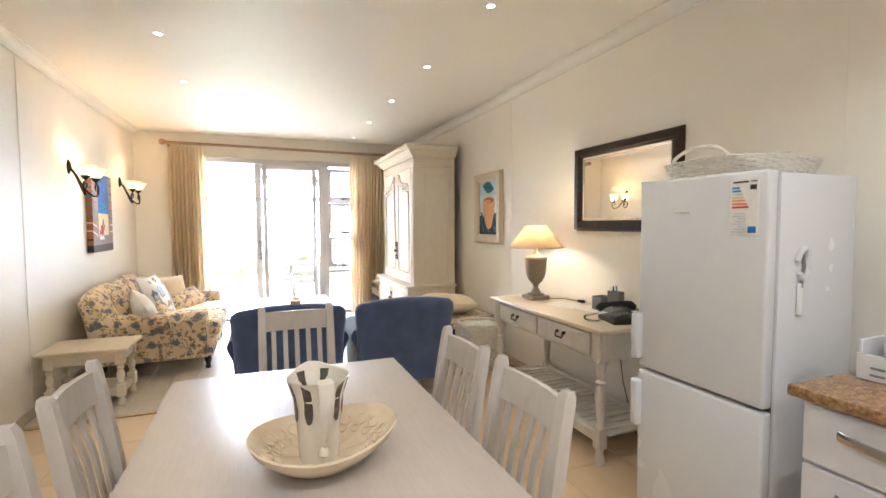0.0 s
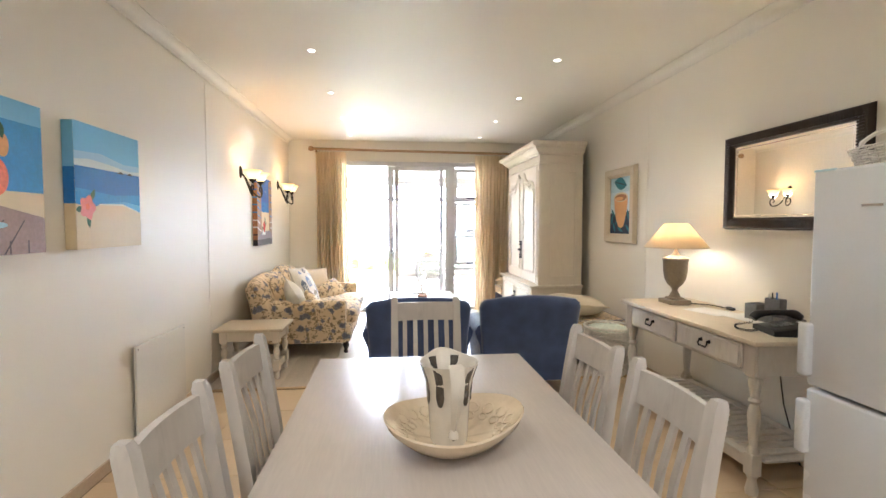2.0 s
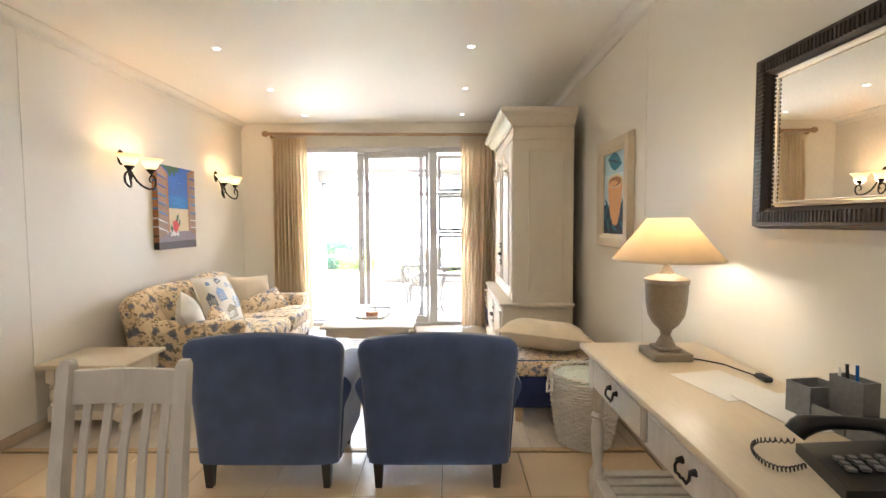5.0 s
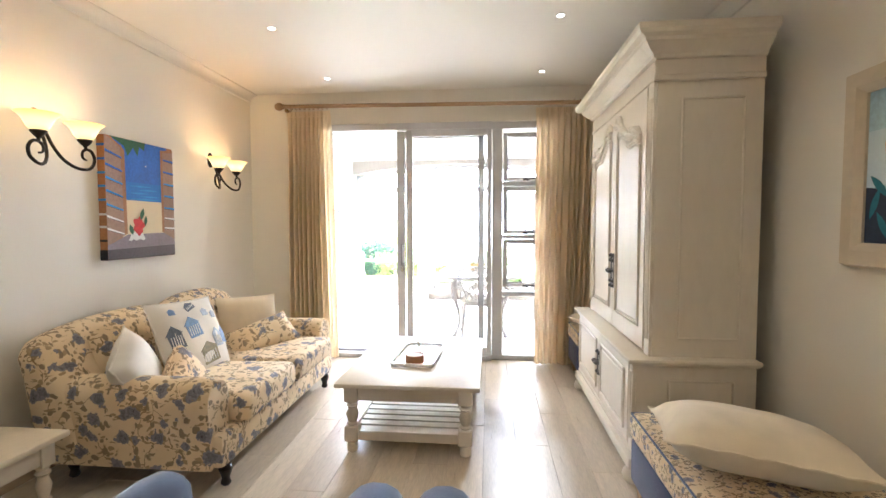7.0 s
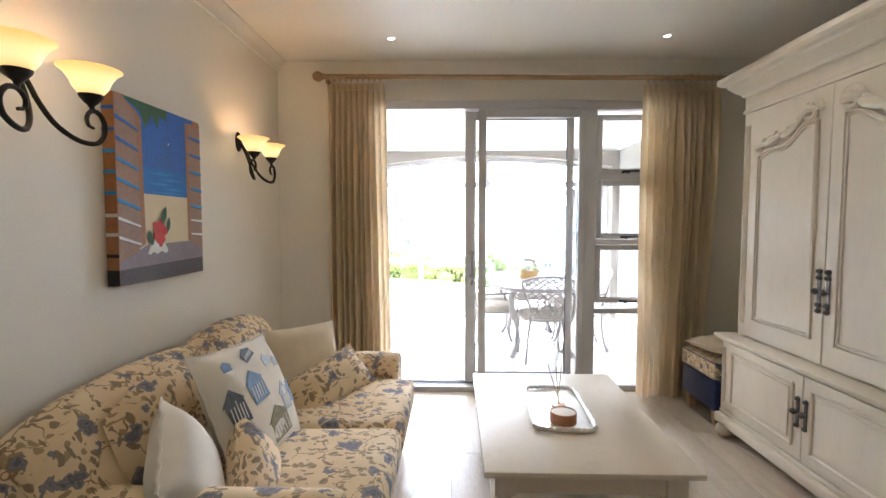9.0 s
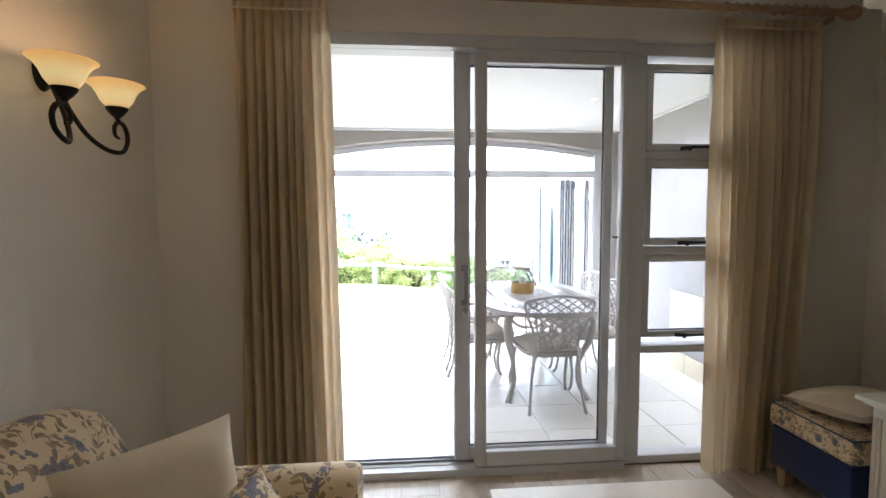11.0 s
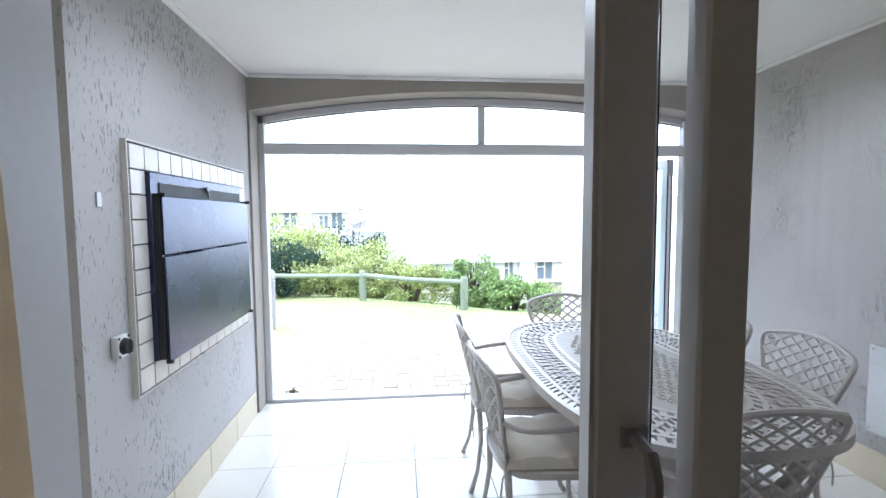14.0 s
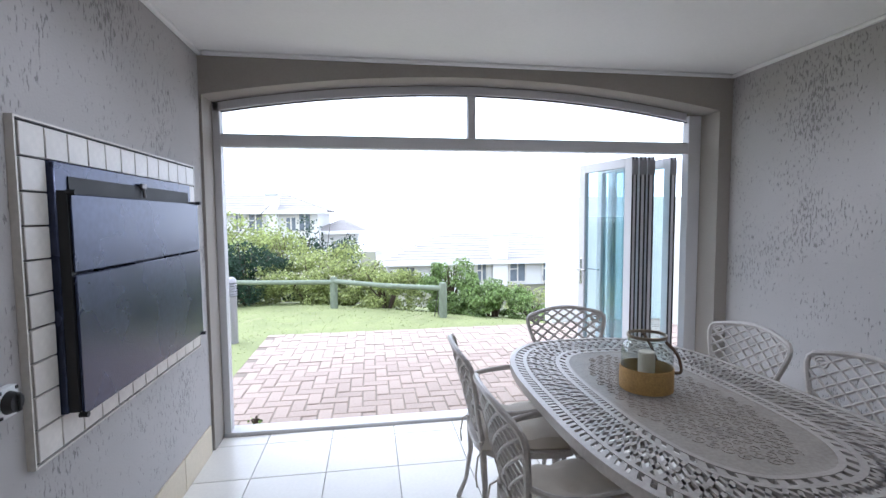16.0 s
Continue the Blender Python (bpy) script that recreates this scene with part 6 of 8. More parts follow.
armchair((1.02, 3.25, 0), "navy blue upholstered armchair turned to the coffee table")
armchair((0.185, 3.25, 0), "navy blue upholstered armchair turned to the coffee table")
pc = thing("throw_pillow", "navy and ivory striped pillow lying on an armchair", "pillow")
pc.matrix_basis = pose(0.30, 3.48, 0.555, 38, 0, 8)
bm = bmesh.new()
pillow(bm, 0.40, 0.36, 0.15)
part("cover", bm, NAVYBASE, pc)
for k in range(3):
    bm = bmesh.new()
    rows = []
    for j in range(11):
        v = (j / 10 * 2 - 1) * 0.88
        ring = []
        for u in (-0.5 + k * 0.42, -0.32 + k * 0.42):
            t = max(0, (1 - abs(u) ** 2.8) * (1 - abs(v) ** 2.8)) ** 0.58
            ring += [(u * 0.2, 0.075 * t + 0.002, v * 0.18), (u * 0.2, 0.075 * t + 0.010, v * 0.18)]
        rows.append([ring[0], ring[1], ring[3], ring[2]])
    skin(bm, rows)
    part("stripe", bm, WHITECLOTH, pc)
cushion("tan linen pillow lying on an armchair seat", TANCLOTH, 0.40, 0.38, 0.15, pose(1.05, 3.47, 0.54, 24, 0, -4))


def turned_leg(x, y, h, r=0.034, blk=0.04):
    """Square block, turned middle, square block, foot."""
    bm = bmesh.new()
    box(bm, x - blk, y - blk, h * 0.76, x + blk, y + blk, h, 0.003)
    lathe(bm, [(r * 0.8, h * 0.40), (r * 1.05, h * 0.42), (r * 0.7, h * 0.45), (r * 1.0, h * 0.52), (r * 1.1, h * 0.57), (r * 0.75, h * 0.64), (r * 0.7, h * 0.66), (r * 1.1, h * 0.69), (r * 0.75, h * 0.72), (r * 1.1, h * 0.76)], (x, y, 0), 14)
    box(bm, x - blk, y - blk, h * 0.17, x + blk, y + blk, h * 0.40, 0.006)
    lathe(bm, [(r * 0.7, 0), (r * 0.95, h * 0.02), (r * 0.95, h * 0.1), (r * 0.7, h * 0.14), (r * 1.0, h * 0.17)], (x, y, 0), 14)
    return bm


def slatted_table(name, label, x0, y0, x1, y1, h, slats, top=CREAM, blk=0.04):
    t = thing(name, label, "table", (0, 0, 0))
    part("tabletop", blocks((x0, y0, h - 0.025, x1, y1, h), bevel=0.006, seg=2), top, t)
    i = 0.055 if blk > 0.035 else 0.045
    part("apron", blocks((x0 + i + 0.01, y0 + i, h - 0.11, x1 - i - 0.01, y0 + i + 0.02, h - 0.0255), (x0 + i + 0.01, y1 - i - 0.02, h - 0.11, x1 - i - 0.01, y1 - i, h - 0.0255),
                         (x0 + i, y0 + i + 0.021, h - 0.11, x0 + i + 0.02, y1 - i - 0.021, h - 0.0255), (x1 - i - 0.02, y0 + i + 0.021, h - 0.11, x1 - i, y1 - i - 0.021, h - 0.0255)), CREAM, t)
    for x in (x0 + i + blk * 0.7, x1 - i - blk * 0.7):
        for y in (y0 + i + blk * 0.7, y1 - i - blk * 0.7):
            part("leg", turned_leg(x, y, h - 0.0256, blk * 0.85, blk), CREAM, t)
    zs = h * 0.24
    part("stretcher", blocks((x0 + i + blk * 1.7, y0 + i + 0.01, zs - 0.03, x1 - i - blk * 1.7, y0 + i + 0.035, zs + 0.025), (x0 + i + blk * 1.7, y1 - i - 0.035, zs - 0.03, x1 - i - blk * 1.7, y1 - i - 0.01, zs + 0.025),
                             (x0 + i + 0.01, y0 + i + blk * 1.7, zs - 0.03, x0 + i + 0.035, y1 - i - blk * 1.7, zs + 0.025), (x1 - i - 0.035, y0 + i + blk * 1.7, zs - 0.03, x1 - i - 0.01, y1 - i - blk * 1.7, zs + 0.025), bevel=0.003), CREAM, t)
    if slats:
        step = (y1 - y0 - 2 * i - 0.08) / slats
        for k in range(slats):
            y = y0 + i + 0.04 + k * step
            part("shelf_slat", blocks((x0 + i + 0.036, y, zs + 0.005, x1 - i - 0.036, y + step - 0.02, zs + 0.02), bevel=0.003), CREAM, t)
    else:
        part("shelf", blocks((x0 + i + 0.036, y0 + i + 0.036, zs + 0.005, x1 - i - 0.036, y1 - i - 0.036, zs + 0.02)), CREAM, t)
    return t


slatted_table("coffee_table", "distressed cream coffee table with turned legs and slatted shelf", -0.035, 5.03, 0.775, 6.16, 0.412, 12)
slatted_table("side_table", "distressed cream side table with turned legs and low shelf", -1.47, 3.875, -0.915, 4.31, 0.44, 0, top=DESKTOP, blk=0.03)


def tray_and_contents():
    t = thing("tray", "rectangular silver glass tray with a fluted rim on the table", "tray", (0.355, 5.62, 0.4125), -3)
    part("base", blocks((-0.125, -0.25, 0, 0.125, 0.25, 0.006), bevel=0.002), TRAYSILVER, t)
    bm = bmesh.new()
    pts = []
    per = 76
    for i in range(per):
        a = 2 * math.pi * i / per
        q = (abs(math.cos(a)) ** 8 + abs(math.sin(a)) ** 8) ** (-1 / 8)
        pts.append(((0.135 + 0.004 * (i % 2)) * q * math.cos(a), (0.262 + 0.004 * (i % 2)) * q * math.sin(a), 0.014 + 0.004 * (i % 2)))
    tube(bm, pts, 0.011, 6, loop=True)
    part("rim", bm, TRAYSILVER, t, "fluted silvery rim")
    c = thing("candle_tin", "pale candle in a copper coloured tin on the tray", "candle", (0.352, 5.46, 0.419))
    part("tin", turned((0.001, 0), (0.058, 0), (0.06, 0.003), (0.06, 0.048), (0.057, 0.05), (0.055, 0.048), (0.055, 0.042), (0.001, 0.042), seg=28), COPPER, c)
    part("wax", turned((0.001, 0.0425), (0.0545, 0.0425), (0.0545, 0.045), (0.001, 0.0455), seg=28), WAX, c)
    d = thing("reed_diffuser", "clear glass reed diffuser with thin reeds on the tray", "diffuser", (0.36, 5.60, 0.419))
    part("bottle", turned((0.001, 0), (0.034, 0.0), (0.036, 0.006), (0.036, 0.045), (0.02, 0.06), (0.012, 0.065), (0.012, 0.085), (0.014, 0.087), (0.010, 0.086), (0.001, 0.075), seg=20), glassy("bottle_glass", (0.9, 0.95, 0.93)), d)
    part("liquid", turned((0.001, 0.003), (0.033, 0.004), (0.033, 0.026), (0.001, 0.026), seg=20), COPPER, d)
    for dx, dy in ((-0.05, 0.02), (0.02, 0.03), (-0.02, -0.03)):
        rb = bmesh.new()
        tube(rb, [(-dx * 0.15, -dy * 0.15, 0.028), (dx, dy, 0.22)], 0.0022, 5)
        part("reed", rb, PALEWOOD, d)


tray_and_contents()


def armoire():
    a = thing("armoire", "tall distressed cream armoire with carved doors and heavy cornice", "armoire", (0, 0, 0))
    xb = 2.105
    by0, by1, uy0, uy1 = 4.90, 6.30, 4.93, 6.26
    part("base_body", blocks((1.545, by0 + 0.02, 0.10, xb, by1 - 0.02, 0.60)), CREAM, a)
    part("plinth", blocks((1.505, by0 - 0.012, 0.075, xb, by1 + 0.012, 0.135), (1.525, by0 + 0.004, 0.135, xb, by1 - 0.004, 0.165), bevel=0.012, seg=2), CREAM, a)
    part("ledge", blocks((1.515, by0 - 0.01, 0.60, xb, by1 + 0.01, 0.612), (1.495, by0 - 0.03, 0.612, xb + 0.005, by1 + 0.03, 0.636), bevel=0.008, seg=2), CREAM, a)
    for x in (1.54, 2.08):
        for y in (by0 + 0.03, by1 - 0.05):
            part("bun_foot", turned((0.03, 0), (0.045, 0.015), (0.052, 0.035), (0.045, 0.06), (0.03, 0.074), seg=16, at=(x, y, 0)), CREAM, a)
    part("upper_body", blocks((1.62, uy0, 0.637, xb, uy1, 2.03)), CREAM, a)
    part("frieze", blocks((1.60, uy0 - 0.018, 1.975, xb, uy1 + 0.018, 2.0), (1.607, uy0 - 0.01, 2.0, xb, uy1 + 0.01, 2.075), bevel=0.004), CREAM, a)
    # stepped cornice
    cb = bmesh.new()
    prof = [(0.0, 2.075), (0.012, 2.08), (0.018, 2.095), (0.04, 2.11), (0.06, 2.135), (0.068, 2.14), (0.074, 2.155), (0.1, 2.165), (0.112, 2.18), (0.112, 2.205), (0.1, 2.212)]
    skin(cb, [[(1.607 - o, uy0 - 0.01 - o, z), (xb, uy0 - 0.01 - o, z), (xb, uy1 + 0.01 + o, z), (1.607 - o, uy1 + 0.01 + o, z)] for o, z in prof])
    part("cornice", cb, CREAM, a, smooth=20)
    mid = (uy0 + uy1) / 2
    # corner stiles with reeding
    for y in (uy0 + 0.002, uy1 - 0.072):
        rb = bmesh.new()
        box(rb, 1.605, y, 0.637, 1.6195, y + 0.07, 1.975)
        for k in range(3):
            tube(rb, [(1.604, y + 0.018 + k * 0.017, 0.72), (1.604, y + 0.018 + k * 0.017, 1.9)], 0.006, 6)
        part("corner_post", rb, CREAM, a)
    for s, y0, y1 in ((-1, uy0 + 0.076, mid - 0.002), (1, mid + 0.002, uy1 - 0.076)):
        d = part("upper_door", blocks((1.598, y0, 0.65, 1.6195, y1, 1.97), bevel=0.003), CREAM, a)
        # moulded panel with a swept top
        def top_line(u):
            inner = u if s < 0 else 1 - u       # 1 at the meeting edge
            return 1.70 + 0.11 * (3 * inner ** 2 - 2 * inner ** 3) + 0.02 * math.sin(inner * 9)
        pa, pb = y0 + 0.075, y1 - 0.075
        path = [(1.596, pa, 0.76), (1.596, pb, 0.76)] + [(1.596, pb + (pa - pb) * i / 14, top_line(1 - i / 14)) for i in range(15)]
        for off, rad in ((0.0, 0.011), (0.018, 0.006)):
            mb = bmesh.new()
            cy, cz = (pa + pb) / 2, 1.22
            tube(mb, [(x, cy + (y - cy) * (1 - off / 0.25), cz + (z - cz) * (1 - off / 0.5)) for x, y, z in path], rad, 6, loop=True)
            part("panel_moulding", mb, CREAM, d)
        # carved scroll over the panel
        sb = bmesh.new()
        tube(sb, [(1.593, pa + (pb - pa) * u, top_line(u) + 0.045 + 0.012 * math.sin(u * 14)) for u in [i / 16 for i in range(17)]], [0.012 + 0.016 * abs(math.sin(i * 0.7)) for i in range(17)], 8)
        # overlapping acanthus lobes along the crest
        for i in range(9):
            u = 0.1 + 0.8 * i / 8
            lean = -s * (0.02 + 0.012 * (i % 2))
            base_z = top_line(u) + 0.048
            yy = pa + (pb - pa) * u
            tube(sb, [(1.592, yy, base_z), (1.586, yy + lean * 0.6, base_z + 0.022), (1.584, yy + lean * 1.3, base_z + 0.034 - 0.012 * (i % 2)), (1.59, yy + lean * 1.9, base_z + 0.026)], [0.012, 0.014, 0.010, 0.004], 7)
        ey = pb - 0.01 if s < 0 else pa + 0.01
        curl = []
        for i in range(26):
            t = i / 25
            g, r = 2 * math.pi * 1.5 * t, 0.055 * (1 - 0.75 * t)
            curl.append((1.592, ey + s * (0.03 - r * math.cos(g)), top_line(1.0 if s < 0 else 0.0) + 0.05 + r * math.sin(g)))
        tube(sb, curl, [0.019 - 0.009 * i / 25 for i in range(26)], 8)
        ey = pa + 0.02 if s < 0 else pb - 0.02
        curl = [(1.592, ey + 0.022 * (1 - t * 0.7) * math.cos(9 * t) , top_line(0.0 if s < 0 else 1.0) + 0.03 + 0.022 * (1 - t * 0.7) * math.sin(9 * t)) for t in [i / 18 for i in range(19)]]
        tube(sb, curl, 0.012, 7)
        part("carving", sb, CREAM, d, "carved acanthus scroll")
        hb = bmesh.new()
        hy = mid + s * 0.026
        box(hb, 1.592, hy - 0.012, 0.90, 1.5975, hy + 0.012, 1.10, 0.002)
        for zz in (0.905, 0.935, 1.065, 1.095):
            lathe(hb, [(0.001, -0.014), (0.014, -0.008), (0.016, 0), (0.014, 0.008), (0.001, 0.014)], (1.5935, hy, zz), 8)
        lathe(hb, [(0.001, -0.018), (0.016, -0.008), (0.018, 0.004), (0.001, 0.016)], (1.575, hy, 1.0), 10)
        tube(hb, [(1.596, hy, 1.0), (1.575, hy, 1.0)], 0.007, 6)
        part("escutcheon", hb, PEWTER, d, "ornate pewter knob plate")
    # lower doors
    for s, y0, y1 in ((-1, by0 + 0.075, mid - 0.002), (1, mid + 0.002, by1 - 0.075)):
        d = part("lower_door", blocks((1.522, y0, 0.175, 1.5445, y1, 0.595), bevel=0.003), CREAM, a)
        path = [(1.52, y0 + 0.06, 0.235), (1.52, y1 - 0.06, 0.235), (1.52, y1 - 0.06, 0.54), (1.52, y0 + 0.06, 0.54)]
        mb = bmesh.new()
        for p, q in zip(path, path[1:] + path[:1]):
            tube(mb, [p, q], 0.009, 6)
        part("panel_moulding", mb, CREAM, d)
        part("raised_panel", blocks((1.515, y0 + 0.085, 0.26, 1.5215, y1 - 0.085, 0.515), bevel=0.005), CREAM, d)
        hb = bmesh.new()
        hy = mid + s * 0.026
        box(hb, 1.516, hy - 0.011, 0.34, 1.5218, hy + 0.011, 0.48, 0.002)
        lathe(hb, [(0.001, -0.018), (0.016, -0.008), (0.018, 0.004), (0.001, 0.016)], (1.498, hy, 0.415), 10)
        for zz in (0.345, 0.475):
            lathe(hb, [(0.001, -0.014), (0.013, -0.006), (0.013, 0.006), (0.001, 0.014)], (1.517, hy, zz), 8)
        part("escutcheon", hb, PEWTER, d, "ornate pewter knob plate")
    for y in (by0 + 0.022, by1 - 0.072):
        rb = bmesh.new()
        box(rb, 1.528, y, 0.166, 1.5445, y + 0.05, 0.599)
        for k in range(2):
            tube(rb, [(1.527, y + 0.017 + k * 0.016, 0.22), (1.527, y + 0.017 + k * 0.016, 0.56)], 0.006, 6)
        part("corner_post", rb, CREAM, a)
    # sunk panels in the near side
    for x0, x1, z0, z1, y in ((1.74, 2.02, 0.73, 1.89, uy0), (1.70, 2.0, 0.22, 0.52, by0 + 0.02)):
        mb = bmesh.new()
        for p, q in (((x0, z0), (x1, z0)), ((x1, z0), (x1, z1)), ((x1, z1), (x0, z1)), ((x0, z1), (x0, z0))):
            tube(mb, [(p[0], y - 0.001, p[1]), (q[0], y - 0.001, q[1])], 0.006, 6)
        part("side_moulding", mb, CREAM, a)


armoire()


def wall_lamp(y):
    w = thing("wall_lamp", "two-armed black iron wall lamp with lit amber glass bowls", "wall lamp", (L, y, 1.83), 0, "wall lamps of the lounge")
    pb = bmesh.new()
    lathe(pb, [(0.001, 0.02), (0.03, 0.016), (0.05, 0.004), (0.052, 0.0), (0.001, 0.0)], (0, 0, 0), 20)
    bmesh.ops.transform(pb, matrix=pose(0.001, 0, 0.0, 0, 90, 0) @ Matrix.Diagonal((1.2, 0.8, 1, 1)), verts=pb.verts[:])
    part("backplate", pb, IRON, w)
    for s in (-1, 1):
        ab = bmesh.new()
        pts = [(0.012, s * 0.008, -0.01), (0.045, s * 0.012, -0.06), (0.075, s * 0.02, -0.13), (0.105, s * 0.045, -0.195), (0.135, s * 0.09, -0.235), (0.155, s * 0.14, -0.24), (0.155, s * 0.178, -0.212),
               (0.155, s * 0.186, -0.17), (0.155, s * 0.165, -0.138), (0.155, s * 0.132, -0.134), (0.155, s * 0.11, -0.155), (0.155, s * 0.113, -0.182), (0.155, s * 0.135, -0.19)]
        tube(ab, eased(pts), swell([0.008] * 9 + [0.0075, 0.007, 0.006, 0.005]), 8)
        tube(ab, [(0.155, s * 0.135, -0.136), (0.155, s * 0.13, -0.112)], 0.008, 8)
        part("arm", ab, IRON, w, "scrolled iron arm")
        part("cup", turned((0.006, -0.125), (0.012, -0.115), (0.02, -0.108), (0.034, -0.09), (0.036, -0.082), (0.006, -0.08), seg=18, at=(0.155, s * 0.13, 0)), IRON, w)
        part("shade", turned((0.012, -0.079), (0.036, -0.078), (0.05, -0.06), (0.06, -0.035), (0.075, -0.012), (0.092, 0.0), (0.090, 0.002), (0.072, -0.009), (0.056, -0.034), (0.046, -0.058), (0.012, -0.073), seg=24, at=(0.155, s * 0.13, 0)), AMBER, w, "flared amber glass bowl, glowing")


wall_lamp(4.77)
wall_lamp(6.28)


# ------------------------------------------------------------------ curtains
def curtain_rod():
    r = thing("curtain_rod", "turned oak curtain pole with round finials", "curtain rod", (0, 0, 0))
    bm = bmesh.new()
    tube(bm, [(-1.13, 6.86, 2.405), (1.90, 6.86, 2.37)], 0.018, 14)
    part("pole", bm, OAK, r)
    for x, z in ((-1.16, 2.4055), (1.93, 2.37)):
        bm = bmesh.new()
        lathe(bm, [(0.001, -0.04), (0.022, -0.034), (0.036, -0.012), (0.037, 0.008), (0.026, 0.03), (0.018, 0.036), (0.024, 0.044), (0.001, 0.046)], (0, 0, 0), 18)
        bmesh.ops.transform(bm, matrix=pose(x, 6.86, z, 0, 90 if x < 0 else -90, 0), verts=bm.verts[:])
        part("finial", bm, OAK, r)
    for x, z in ((-1.09, 2.40), (1.82, 2.371)):
        part("bracket", blocks((x - 0.012, 6.85, z - 0.045, x + 0.012, F, z - 0.019), bevel=0.003), OAK, r)


curtain_rod()


def curtain(x0, x1, bx0, bx1, zt, folds, seed, label):
    """A pleated drape: tight pinch pleats at the head, deep soft folds below."""
    c = thing("curtain", label, "curtain", (0, 0, 0), 0, "drapes of the patio door")
    bm = bmesh.new()
    n, rows = folds * 12, 26
    rnd = random.Random(seed)
    ph = [rnd.uniform(-1.3, 1.3) for _ in range(folds + 2)]
    amp = [rnd.uniform(0.35, 1.4) for _ in range(folds + 2)]
    grid = []
    for j in range(rows + 1):
        v = j / rows
        z = zt - (zt - 0.012) * v
        row = []
        for i in range(n + 1):
            u = i / n
            k = u * folds
            q = min(int(k), folds)
            mixk = k - int(k)
            am = amp[q] * (1 - mixk) + amp[q + 1] * mixk
            pp = ph[q] * (1 - mixk) + ph[q + 1] * mixk
            head = min(1.0, v / 0.06)
            depth = (0.014 + 0.03 * min(1, v * 3)) * am * (0.35 + 0.65 * head)
            a = 2 * math.pi * k + pp * min(1, 3 * v) + 0.35 * math.sin(3.1 * v + q)
            wave = math.sin(a) + 0.28 * math.sin(2 * a + 1.2)
            if v < 0.05:
                wave = wave * 0.6 + 0.4 * math.sin(6 * math.pi * k)
            x = (x0 + (x1 - x0) * u) * (1 - v) + (bx0 + (bx1 - bx0) * u) * v
            x += 0.012 * math.cos(a) * am * head
            row.append(bm.verts.new((x, 6.895 + depth * wave + 0.01 * math.sin(5 * v + u * 4), z)))
        grid.append(row)
    for a, b in zip(grid, grid[1:]):
        for i in range(n):
            bm.faces.new((a[i], a[i + 1], b[i + 1], b[i]))
    bmesh.ops.solidify(bm, geom=bm.faces[:], thickness=0.003)
    part("drape", bm, CURTAIN, c, smooth=80)
    part("heading_tape", blocks((x0 + 0.005, 6.872, zt - 0.06, x1 - 0.005, 6.876, zt - 0.052)), CURTAIN, c)
    for i in range(folds):
        x = x0 + (x1 - x0) * (i + 0.5) / folds
        rb = bmesh.new()
        tube(rb, [(x + 0.0, 6.86 + 0.024 * math.cos(t), zt + 0.03 + 0.024 * math.sin(t)) for t in (2 * math.pi * k / 16 for k in range(16))], 0.003, 5, loop=True)
        part("ring", rb, OAK, c)


curtain(-1.105, -0.675, -1.11, -0.64, 2.365, 10, 3, "unbleached linen curtain with pinch pleats, drawn aside")
curtain(1.235, 1.80, 1.235, 1.70, 2.345, 11, 5, "unbleached linen curtain with pinch pleats, drawn aside by the armoire")


# ------------------------------------------------------------------ day beds and laundry basket
def day_bed(x0, y0, x1, y1, label):
    b = thing("day_bed", label, "day bed", (0, 0, 0))
    part("base", blocks((x0 + 0.01, y0 + 0.01, 0.1, x1 - 0.01, y1 - 0.01, 0.30), bevel=0.015, seg=2), NAVYBASE, b, "royal blue cloth base")
    bm = bmesh.new()
    soft_box(bm, x0, y0, 0.302, x1, y1, 0.42, 0.03, 3, 0.015)
    m = part("mattress", bm, TICKING, b, "printed ticking mattress")
    pb = bmesh.new()
    for z in (0.412, 0.312):
        tube(pb, [(x0 + 0.012, y0 + 0.012, z), (x1 - 0.012, y0 + 0.012, z), (x1 - 0.012, y1 - 0.012, z), (x0 + 0.012, y1 - 0.012, z)], 0.006, 6, loop=True)
    part("piping", pb, NAVY, m)
    for x in (x0 + 0.06, x1 - 0.06):
        for y in (y0 + 0.06, y1 - 0.06):
            bm = bmesh.new()
            skin(bm, [[(x + sx * r, y + sy * r, z) for sx, sy in ((-1, -1), (1, -1), (1, 1), (-1, 1))] for z, r in ((0, 0.02), (0.1, 0.028))])
            part("foot", bm, PALEWOOD, b)


day_bed(1.47, 4.03, 2.17, 4.78, "low navy day bed with printed mattress beside the armoire")
day_bed(1.52, 6.345, 2.15, 6.80, "low navy day bed with printed mattress behind the armoire")
cushion("large cream pillow lying on the day bed", TANCLOTH, 0.60, 0.56, 0.20, pose(1.735, 4.29, 0.525, 80, 4, -14), piping=TANCLOTH)
cushion("cream pillow lying on the farther day bed", TANCLOTH, 0.52, 0.36, 0.13, pose(1.77, 6.55, 0.49, 84, 4, 8))


